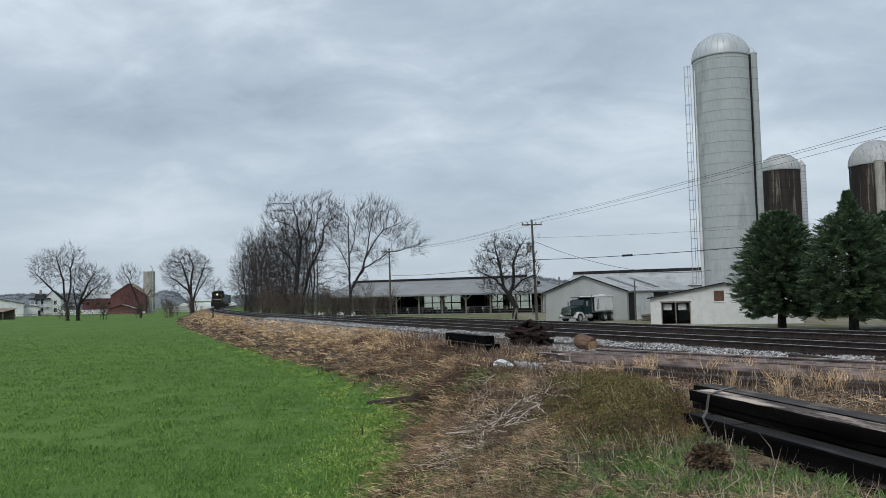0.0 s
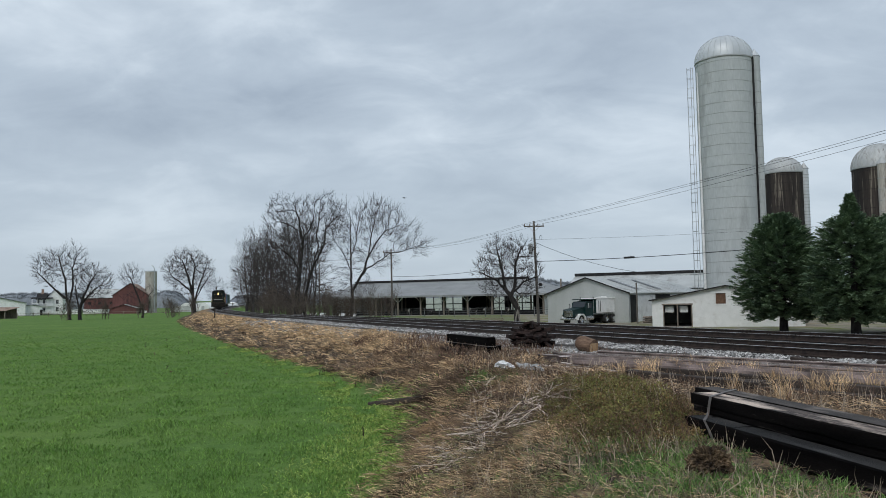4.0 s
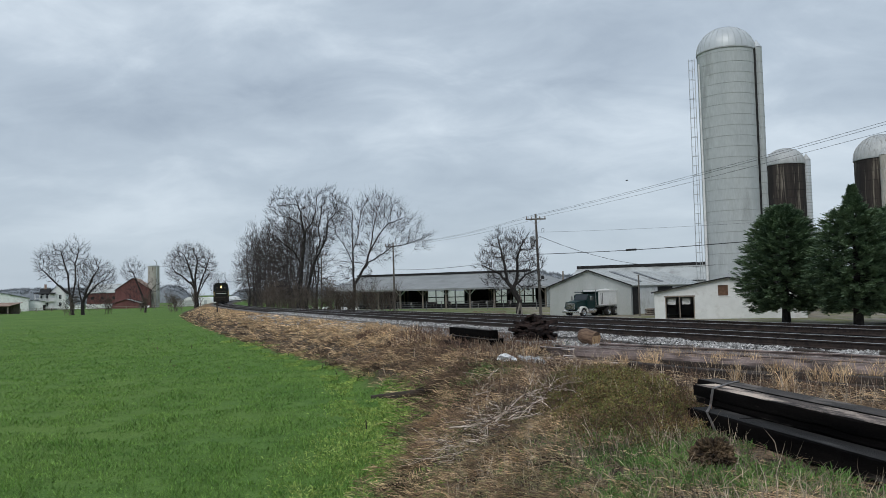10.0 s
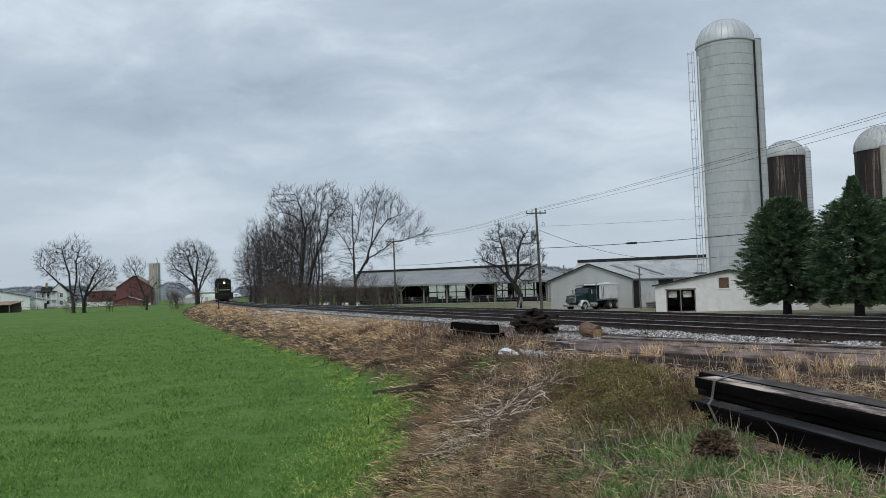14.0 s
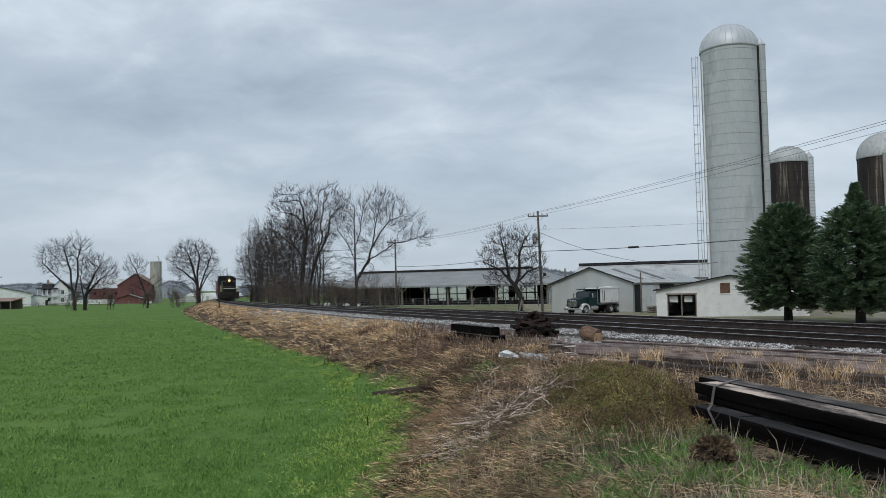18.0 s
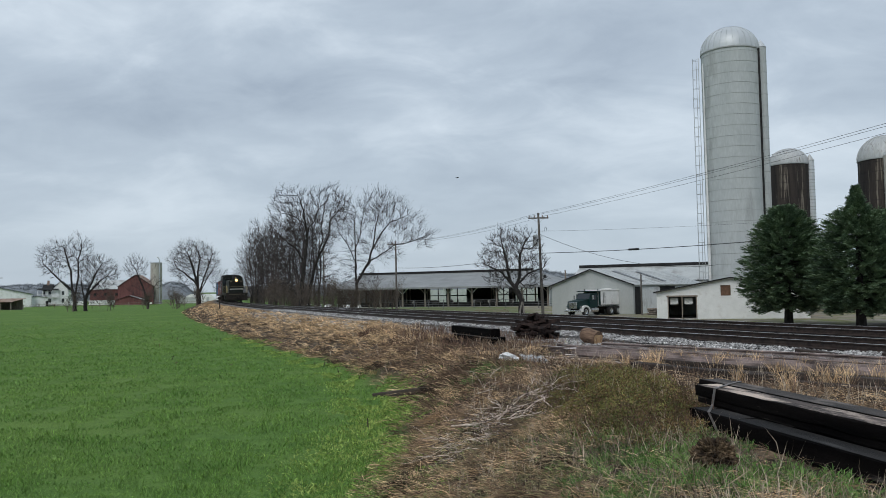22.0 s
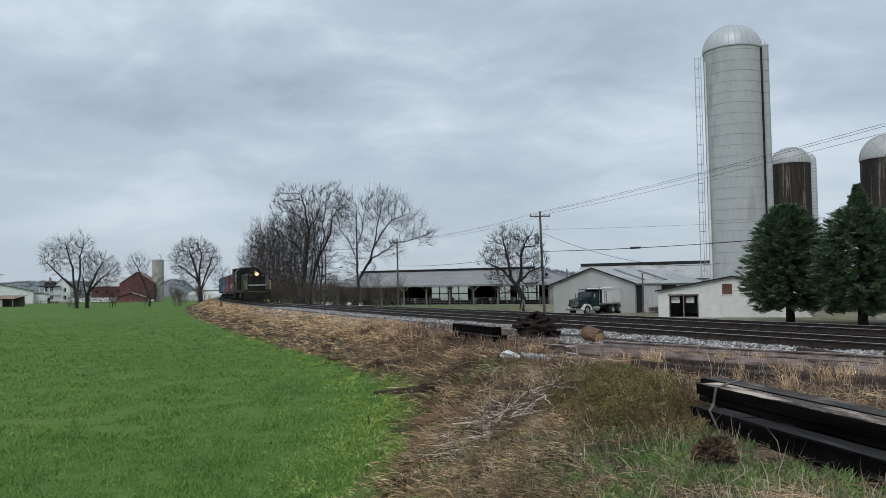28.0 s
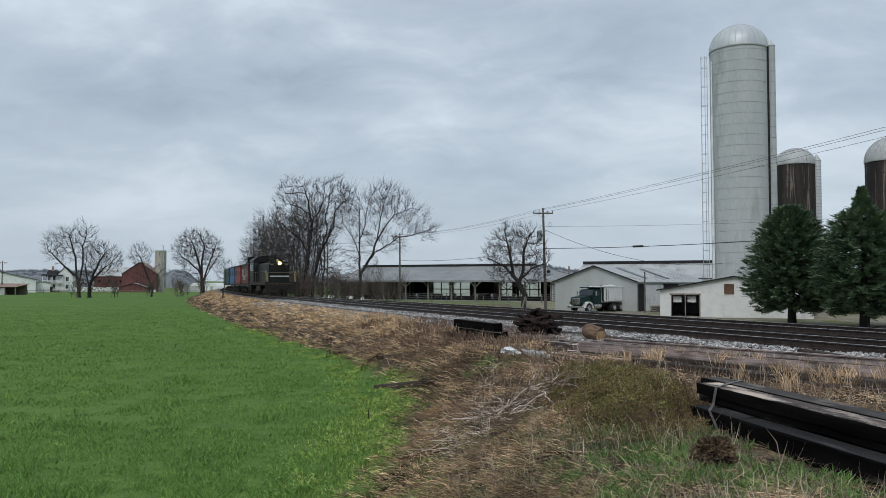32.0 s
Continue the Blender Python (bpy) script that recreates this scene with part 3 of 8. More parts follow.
def spruce(x, y, height, half, seed, label, skirt=0.9, peak=0.66, leader=0.0):
    """Whorled boughs, each with feathered sprays that stand out from the crown."""
    r = random.Random(seed)
    z = land(x, y)[0]
    t = thing("spruce_tree", pose(x, y, z), label, "tree", "spruces beside the yard")
    trunk = Geo().tube([(0, 0, -0.15), (0.03, 0, height * 0.3), (0, 0.02, height * 0.97)], [0.40, 0.24, 0.02], 8)
    obj("trunk", trunk, M_BARK, t, smoothed=True)
    g, wood = Geo(), Geo()
    up = Vector((0, 0, 1))

    def spray(c, d, ln_, wide):
        d = d.normalized()
        side = d.cross(up + Vector((r.uniform(-0.5, 0.5), r.uniform(-0.5, 0.5), 0))).normalized()
        k = max(5, int(ln_ / 0.06))
        for j in range(k):
            f = (j + 0.5) / k
            p = c + d * (ln_ * f) + Vector((0, 0, -0.10 * ln_ * f * f))
            w = wide * (1.05 - 0.75 * f) * r.uniform(0.75, 1.25)
            for sd in (-1, 1):
                e = (side * sd + d * r.uniform(0.7, 1.2) + Vector((0, 0, r.uniform(-0.15, 0.35)))).normalized()
                n_ = e.cross(Vector((r.uniform(-0.6, 0.6), r.uniform(-0.6, 0.6), 1))).normalized() * w * 0.19
                g.add([p - n_ * 0.4, p + e * w * 0.5 + n_, p + e * w, p + e * w * 0.5 - n_], [(0, 1, 2), (0, 2, 3)])

    n = 640
    for i in range(n):
        f = (i + r.random()) / n
        h = skirt + (height - skirt) * f ** 1.10
        g0 = (h - skirt) / (height - skirt)
        rad = half * min(1.0, 1.42 * (1 - g0) ** peak) * r.uniform(0.74, 1.08) * (0.62 + 0.38 * smooth(0, 0.26, g0)) + 0.10
        if leader and g0 > 0.78:
            rad = 0.06 + 0.62 * (1 - g0) / 0.22 * r.uniform(0.5, 1.25)
        a = i * 2.39996 + r.uniform(-0.3, 0.3)
        u, w = Vector((math.cos(a), math.sin(a), 0)), Vector((-math.sin(a), math.cos(a), 0))
        base = Vector((0, 0, h))
        tip = base + u * rad + Vector((0, 0, (0.60 * g0 - 0.34) * rad))
        bow = base.lerp(tip, 0.6) - Vector((0, 0, 0.05 * rad))
        if i % 3 == 0:
            wood.tube([base, bow, tip], [0.035, 0.02, 0.008], 3, cap=False)
        d0 = (tip - bow).normalized() + Vector((0, 0, 0.22))
        m = max(4, int(5 + 12 * rad / half))
        for j in range(m):
            q = 0.30 + 0.70 * ((j + r.random()) / m) ** 0.8
            c = base.lerp(bow, q / 0.6) if q < 0.6 else bow.lerp(tip, (q - 0.6) / 0.4)
            sd = r.choice((-1, 1))
            d = d0 + w * sd * r.uniform(0.15, 1.1) * (1.25 - q) + Vector((0, 0, r.uniform(-0.25, 0.5)))
            spray(c + Vector((0, 0, r.gauss(-0.05, 0.09))), d, r.uniform(0.42, 0.85) * (1.1 - 0.35 * q) * min(1, 0.38 + rad), r.uniform(0.20, 0.35))
        spray(tip - d0 * 0.2, d0, r.uniform(0.4, 0.7) * min(1, 0.5 + rad), 0.26)
    obj("limb", wood, M_BARK, t, fix=False)
    obj("crown", g, M_NEEDLE, t, "dense dark green needles", fix=False)
    return t


spruce(28.3, 66.0, 9.6, 3.75, 21, "dark green spruce with a bare short trunk by the white shed", 1.75)
spruce(30.6, 59.0, 10.3, 3.5, 22, "tall dark green spruce beside the yard drive", 1.7, 0.80, 1.0)
spruce(35.4, 62.0, 9.0, 3.4, 23, "dark green spruce at the edge of the yard", 1.5)

GROVE = "bare trees along the railway"


def build_trees():
    crown_tree("bare_tree", -15.8, 92, 41, "big dark bare tree with crooked limbs beside the track",
               [[(-0.5, 0, 0), (-0.3, -0.2, 3.7), (0.0, 0, 6.3), (0.3, 0.3, 9.4), (-0.2, 0.5, 10.9), (-2.0, 0.9, 12.0)], [(0.2, 0.2, 8.8), (0.5, -0.2, 10.2), (1.2, -0.2, 10.9), (1.6, -0.2, 12.2), (1.8, 0.3, 13.8)],
                [(0.3, 0, 0), (0.7, -0.3, 3.7), (1.4, -0.2, 6.3), (2.3, -0.5, 7.9), (2.8, -0.3, 9.2), (3.0, 0.1, 11.2), (4.5, 0.7, 12.7)], [(1.4, -0.2, 6.3), (2.1, -0.1, 8.9), (1.9, 0.2, 10.5), (2.4, 0.3, 13.4)],
                [(0.0, 0, 6.3), (-1.0, -0.4, 7.9), (-2.3, -0.3, 8.9), (-3.3, -0.3, 9.9)], [(0.3, 0.3, 9.6), (-0.1, 0.1, 12.2), (-0.5, 0, 13.4), (-1.0, 0.2, 14.4)]],
               [(-1.5, 0, 12.3, 2.6, 2.8, 2.5), (2.4, 0, 12.4, 2.8, 2.7, 2.5), (0.3, 0, 9.2, 3.7, 2.2, 1.4), (-2.9, 0, 9.3, 1.8, 2.2, 1.5), (-0.4, 0, 4.9, 2.8, 2.8, 1.5)], crook=0.32, group=GROVE, twig_r=0.0135, extra=4, long=0.5, pipe=1.84)
    crown_tree("bare_tree", -10.4, 95, 52, "tall bare tree with light open crown leaning over the track",
               [[(-0.1, 0, 0), (0.2, 0.2, 3.3), (0.1, 0, 5.3), (0.1, 0.1, 7.3), (0.0, 0.3, 10.0), (0.1, 0.5, 13.2)], [(0.2, 0.1, 3.9), (1.0, 0.2, 5.3), (1.7, -0.2, 6.6), (2.3, -0.1, 8.6), (2.5, -0.2, 10.3), (3.3, 0.3, 13.6)],
                [(2.3, -0.1, 8.3), (3.4, 0.1, 10.0), (4.2, -0.2, 11.0), (5.8, -0.3, 11.6), (6.9, -0.3, 12.1)], [(1.2, 0.1, 5.5), (2.0, -0.2, 6.6), (3.7, -0.4, 7.6), (4.7, -0.5, 8.3), (6.4, -0.7, 8.6), (9.2, -0.7, 9.5)],
                [(0.1, 0, 6.3), (-0.5, -0.3, 8.0), (-1.3, -0.5, 9.3), (-2.1, -0.3, 10.3)], [(0.1, 0.1, 8.0), (0.7, -0.3, 9.6), (0.9, 0, 11.3), (1.3, -0.3, 13.0)], [(-1.0, 0, 0), (-0.5, 0.2, 1.8), (0.1, 0.3, 3.3)]],
               [(-0.8, 0, 11.2, 2.2, 3.3, 2.0), (3.2, 0, 12.4, 2.8, 2.5, 2.0), (6.0, 0, 10.8, 2.4, 1.9, 1.4), (1.4, 0, 8.5, 2.8, 2.0, 1.4), (7.6, 0, 8.9, 2.2, 1.2, 1.2), (0.5, 0, 5.0, 2.4, 2.4, 1.2), (3.4, 0, 7.6, 2.2, 1.6, 1.2)], crook=0.16, group=GROVE, twig_r=0.0112, extra=4, long=0.8, pipe=1.92)
    r = random.Random(5)
    for x, y, h, sd in ((-16.6, 97, 13.6, 43), (-19.6, 105, 13.6, 44), (-22.8, 114, 13.6, 45), (-26.6, 125, 14.2, 47), (-30.2, 136, 14.0, 48), (-34.6, 150, 13.4, 49), (-39.0, 166, 12.2, 50), (-33.0, 139, 12.6, 54), (-15.0, 98, 12.2, 143), (-18.4, 103, 12.6, 144), (-21.4, 111, 12.4, 145), (-25.0, 121, 12.8, 147), (-29.0, 133, 12.6, 148)):
        stems, lobes = [], []
        for i in range(3):
            a, b = r.uniform(-1.0, 1.0), r.uniform(-0.6, 0.6)
            c, k = a * 1.7 + r.uniform(-0.6, 0.6), r.uniform(0.62, 0.8)
            stems.append([(a, b, 0), (a * 1.2 + r.uniform(-0.4, 0.4), b, h * 0.22), (0.5 * (a + c) + r.uniform(-0.6, 0.6), b, h * 0.45), (c, b * 1.3, h * k)])
            lobes.append((c, b * 1.3, h * (k - 0.06), 1.8, h * (1.0 - k) + 0.9, 1.5))
        lobes.append((0, 0, h * 0.42, 2.6, h * 0.34, 2.1))
        crown_tree("bare_tree", x, y, sd, "slender bare tree in the row beside the railway", stems, lobes, crook=0.26, group=GROVE, twig_r=0.014, bark=M_STEMWOOD, twigs=M_STEMWOOD, extra=3, long=0.8, step=0.46)
    # thin saplings and scrub at their feet
    base = bare_tree("sapling", -18.5, 96, 5.5, 0.7, 61, "thin bare saplings and scrub under the trees", trunks=4, thick=0.5, forks=(8, 6, 4), fork_at=0.08, group="scrub under the trees", twig_r=0.007, bark=M_SCRUB, twigs=M_SCRUB)
    for x, y, q in ((-15.2, 90, 0), (-14.0, 93, 2.4), (-17.2, 94.6, 3.6), (-11.4, 92.6, 5.7), (-13.0, 94.4, 0.8), (-19.8, 99, 1.2), (-22.4, 106, 4.1), (-12.2, 91, 1), (-10.0, 92, 2), (-25.5, 118, 4), (-33, 142, 6), (-8.0, 93, 7), (-6.2, 95, 8), (-16.0, 93.5, 1.5), (-60, 163, 2.2), (-64.5, 156, 4.4), (-52.5, 157, 5.1), (-47.6, 156, 1.1), (-68.5, 149, 3.3), (-56.5, 172, 0.6), (-40.5, 178, 2.9), (-44.0, 190, 0.4), (-47.0, 204, 1.9), (-49.0, 216, 3.7), (-51.5, 230, 5.5), (-40.0, 186, 4.9)):
        copy_thing(base, pose(x, y, land(x, y)[0], 0, 0, 67 * q))
    crown_tree("small_tree", 8.06, 84, 71, "small spreading dark bare tree with crooked limbs",
               [[(0, 0, 0), (0.1, -0.1, 2.2), (-0.5, -0.1, 3.4), (-1.1, 0.2, 4.3), (-1.3, 0.1, 6.0), (-1.9, 0.4, 8.6)], [(-0.5, 0, 3.4), (0.0, 0.1, 4.9), (0.0, 0, 6.6), (0.8, -0.5, 8.8)], [(-0.3, 0, 3.7), (0.8, -0.2, 4.9), (2.6, -0.5, 5.6)],
                [(-1.1, 0.2, 4.3), (-2.1, -0.1, 5.2), (-4.0, -0.6, 6.2)], [(-0.6, 0, 3.4), (-1.5, 0.2, 2.8), (-2.1, 0, 2.0)], [(0.0, 0, 3.7), (1.1, -0.4, 3.7), (2.2, -0.4, 4.0)]],
               [(-0.7, 0, 6.8, 3.6, 2.9, 3.0), (-0.6, 0, 4.3, 3.2, 1.5, 2.2)], crook=0.30, twig_r=0.0135, step=0.34, extra=3, long=0.42, pipe=1.88)
    # the far side of the field
    far = "trees by the far farm"
    crown_tree("bare_tree", -69.5, 152, 81, "large bare spreading tree at the edge of the field",
               [[(0, 0, 0), (-0.3, 0.1, 2.8), (-0.8, 0.4, 4.4), (-1.0, 0.2, 7.6), (-1.8, 0.2, 10.3), (-2.6, 0.5, 12.6)], [(-0.4, 0.1, 3.9), (-2.3, -0.3, 5.5), (-3.9, -0.4, 7.1), (-6.4, -0.2, 9.5)], [(-0.1, 0, 3.0), (0.4, 0.3, 6.6), (0.4, 0.1, 9.8), (1.0, 0.4, 12.4)]],
               [(-3.2, 0, 9.8, 3.9, 3.8, 1.7), (0.2, 0, 11.0, 2.9, 3.6, 1.7)], crook=0.2, group=far, twig_r=0.0175, step=0.5, extra=3, long=0.75, pipe=1.8)
    crown_tree("bare_tree", -66.7, 150, 82, "bare tree with several trunks at the edge of the field",
               [[(0, 0, 0), (-0.1, -0.1, 2.1), (-0.6, -0.1, 4.4), (-0.9, -0.1, 6.5)], [(-0.1, 0, 1.8), (0.8, -0.4, 4.4), (2.0, -0.3, 7.0), (3.0, -0.4, 8.6)], [(0.2, 0, 3.0), (2.3, 0.3, 5.5), (3.9, 0, 6.5)]],
               [(2.2, 0, 7.0, 3.9, 3.4, 2.0), (0.6, 0, 3.8, 3.4, 2.8, 2.0)], crook=0.24, group=far, twig_r=0.0165, step=0.42, extra=3, long=0.6, pipe=1.85)
    crown_tree("bare_tree", -60.6, 165, 83, "bare leaning tree at the edge of the field",
               [[(0, 0, 0), (0.1, 0.1, 1.7), (-1.1, 0.2, 4.6), (-2.1, 0.4, 7.0), (-2.8, 0.3, 8.7)], [(-0.2, 0, 2.1), (-1.4, 0, 2.6), (-3.2, -0.1, 1.7)], [(0.1, 0, 2.1), (0.9, 0.3, 4.1), (1.7, 0, 5.2)]],
               [(-2.4, 0, 8.4, 2.5, 2.6, 2.2), (-1.4, 0, 4.2, 3.0, 2.2, 1.0), (1.4, 0, 5.0, 1.8, 2.0, 0.8)], crook=0.2, group=far, twig_r=0.016, step=0.42, extra=2, long=0.7, pipe=1.8)
    crown_tree("bare_tree", -48.7, 160, 187, "rounded bare tree at the end of the bank",
               [[(0.2, 0, 0), (0.0, 0.2, 3.2), (-0.8, 0.1, 4.7), (-2.6, 0, 6.3), (-4.5, -0.2, 7.7)], [(0.0, 0.1, 2.7), (-0.6, -0.3, 6.0), (-1.5, -0.1, 8.9), (-2.3, -0.3, 11.0)], [(0.0, 0.1, 3.0), (-0.2, 0.3, 6.6), (0.2, 0.6, 9.4), (-0.6, 0.6, 11.6)], [(0.3, 0, 2.7), (1.2, 0.4, 6.0), (2.3, 0.4, 8.9), (3.0, 0.3, 11.0)], [(0.1, 0, 2.1), (1.6, -0.3, 4.9), (3.6, -0.6, 7.7)], [(-0.6, 0.1, 4.1), (-2.0, 0.3, 4.0), (-3.7, 0, 3.4), (-4.8, -0.3, 3.8)]],
               [(-1.0, 0, 8.4, 5.0, 4.4, 2.6)], crook=0.17, group=far, twig_r=0.0165, step=0.44, extra=3, long=0.65, pipe=1.8)
    crown_tree("bare_tree", -76.0, 275, 85, "small bare tree far beyond the bend", [[(0, 0, 0), (0.1, 0, 4.0), (0.2, 0, 7.0)]], [(0, 0, 7.4, 4.0, 4.0, 0.9)], group=far, twig_r=0.022, step=0.55, extra=2, long=0.9)


build_trees()


def far_woods(name, x0, y0, x1, y1, n, h0, h1, seed, label):
    """A far belt of leafless woods: one billowing mass of crowns with a fine twiggy edge."""
    r, g = random.Random(seed), Geo()
    across, k = 9, n * 2
    for i in range(k + 1):
        f = i / k
        x, y = x0 + (x1 - x0) * f, y0 + (y1 - y0) * f
        wave = 0.5 + 0.5 * noise.noise((f * 9, seed, 0)) + 0.28 * noise.noise((f * 45, seed, 2)) + 0.10 * noise.noise((f * 150, seed, 4))
        h = (h0 + (h1 - h0) * wave) * 0.86 * smooth(0, 0.08, f) * smooth(1, 0.92, f)
        z = land(x, y)[0] - 0.5
        for j in range(across):
            a = math.pi * j / (across - 1)
            q = 1 + 0.05 * noise.noise((f * 60, j * 0.9, seed))
            g.v.append((x, y - 16 * math.cos(a) * q, z + h * math.sin(a) ** 0.7 * q))
    for i in range(k):
        for j in range(across - 1):
            a = i * across + j
            g.f.append((a, a + 1, a + across + 1, a + across))
    for i in range(n * 26):
        c = Vector(g.v[r.randrange(k) * across + r.choice((2, 3, 3, 4, 4, 4))])
        w = r.uniform(0.10, 0.22)
        d = Vector((r.gauss(0, 0.35), r.gauss(0, 0.35), 1)).normalized() * r.uniform(0.8, 2.6)
        e = Vector((1, r.gauss(0, 0.4), 0)).normalized() * w
        c += Vector((r.gauss(0, 1.2), 0, -0.5))
        g.add([c - e, c + e, c + d], [(0, 1, 2)])
    tagged(obj(name, g, M_FARWOOD, fix=False, smoothed=True), label, "woods", kind="stuff")


# distance haze is mixed into this pale, low-contrast blue-grey
M_FARWOOD = surf("haze_tinted_far_woods", (0.19, 0.21, 0.235), (0.235, 0.255, 0.28), 0.09, 0.95, 0, 0, 1, isl=0.08)
far_woods("far_woods", -420, 560, -190, 640, 520, 11, 18, 91, "leafless woods coloured haze grey on the far horizon")
far_woods("far_woods", -190, 700, 40, 760, 360, 8, 14, 92, "hazy leafless woods beyond the barns")
far_woods("far_woods", 20, 520, 260, 560, 460, 12, 20, 93, "leafless wooded ridge coloured haze grey behind the barns")

# ---- farm buildings ----
M_STAVE = surf("painted_concrete_staves", (0.41, 0.44, 0.445), (0.50, 0.53, 0.53), 0.5, 0.8, 0, 0.15, 6, streak=(1, 1, 0.25), stain=(0.36, 0.38, 0.38), stain_scale=0.5, grain=0.08)
M_HOOP = surf("dull_steel_hoops", (0.30, 0.32, 0.32), (0.42, 0.44, 0.44), 0.6, 0.7, 0.1, 0, 30)
M_DOME = surf("galvanised_dome", (0.50, 0.53, 0.55), (0.58, 0.61, 0.63), 0.5, 0.5, 0.25, 0.02, 12, grain=0.04)
M_DIRTYDOME = surf("weathered_dome", (0.38, 0.39, 0.39), (0.56, 0.58, 0.58), 1.2, 0.6, 0.2, 0.05, 12, streak=(2, 2, 0.5), stain=(0.22, 0.205, 0.19), stain_scale=1.2, stain_lo=0.54, grain=0.08)
M_OLDSILO = surf("stained_silo_staves", (0.016, 0.014, 0.014), (0.056, 0.046, 0.040), 0.9, 0.85, 0, 0.3, 8, streak=(1.6, 1.6, 0.10), stain=(0.25, 0.22, 0.18), stain_scale=1.3, stain_lo=0.555)
M_CONC = surf("weathered_concrete", (0.36, 0.34, 0.30), (0.48, 0.46, 0.42), 0.9, 0.85, 0, 0.3, 8, streak=(1.6, 1.6, 0.2), stain=(0.14, 0.12, 0.10), stain_scale=0.9)
M_STEEL = surf("galvanised_steel", (0.40, 0.42, 0.43), (0.55, 0.57, 0.58), 2, 0.5, 0.7, 0.1, 30)
M_DARK = surf("dark_opening", (0.012, 0.012, 0.012), (0.03, 0.03, 0.03), 2, 0.9, 0, 0, 20)
M_WHITEBLOCK = surf("whitewashed_block", (0.66, 0.67, 0.655), (0.74, 0.75, 0.735), 1.6, 0.9, 0, 0.4, 14, stain=(0.585, 0.58, 0.55), stain_scale=1.4, grain=0.06, stain_lo=0.56)
M_GREYMETAL = surf("grey_metal_siding", (0.38, 0.40, 0.39), (0.46, 0.48, 0.47), 0.6, 0.6, 0.15, 0.1, 12, streak=(1, 1, 0.3), grain=0.08)
M_ROOF = surf("pale_metal_roof", (0.42, 0.435, 0.43), (0.52, 0.54, 0.53), 0.4, 0.55, 0.15, 0.1, 10, stain=(0.31, 0.31, 0.30), stain_scale=0.35, grain=0.08)
M_ROOFLIGHT = surf("grey_roof_panel", (0.10, 0.105, 0.11), (0.14, 0.145, 0.15), 1, 0.4, 0.1, 0, 10)
M_EDGE = surf("dark_roof_edge", (0.018, 0.018, 0.019), (0.045, 0.045, 0.045), 2, 0.9, 0, 0.2, 20, spec=0.1)
M_WHITE = surf("white_painted_boards", (0.72, 0.73, 0.72), (0.82, 0.83, 0.82), 1.0, 0.7, 0, 0.2, 12, stain=(0.60, 0.60, 0.58), grain=0.06)
M_RED = surf("red_barn_boards", (0.115, 0.048, 0.045), (0.17, 0.075, 0.07), 0.7, 0.85, 0, 0.3, 10, streak=(2, 2, 0.3))
M_RUST = surf("rusty_roof_sheet", (0.22, 0.13, 0.09), (0.36, 0.27, 0.22), 0.7, 0.75, 0.2, 0.2, 10)
M_POST = surf("weathered_timber", (0.16, 0.135, 0.11), (0.27, 0.235, 0.20), 2, 0.9, 0, 0.5, 30, streak=(3, 3, 0.4))
M_POLE = surf("old_pole_timber", (0.085, 0.076, 0.068), (0.17, 0.155, 0.14), 2, 0.9, 0, 0.5, 30, streak=(3, 3, 0.25))
M_UNDER = surf("oily_black_frame", (0.010, 0.009, 0.008), (0.032, 0.027, 0.022), 3, 0.7, 0.2, 0.3, 30)
M_GLASS = glass("dark_window_glass")
M_BROWN = surf("brown_boarded_window", (0.10, 0.055, 0.035), (0.17, 0.10, 0.065), 3, 0.8, 0, 0.4, 30)


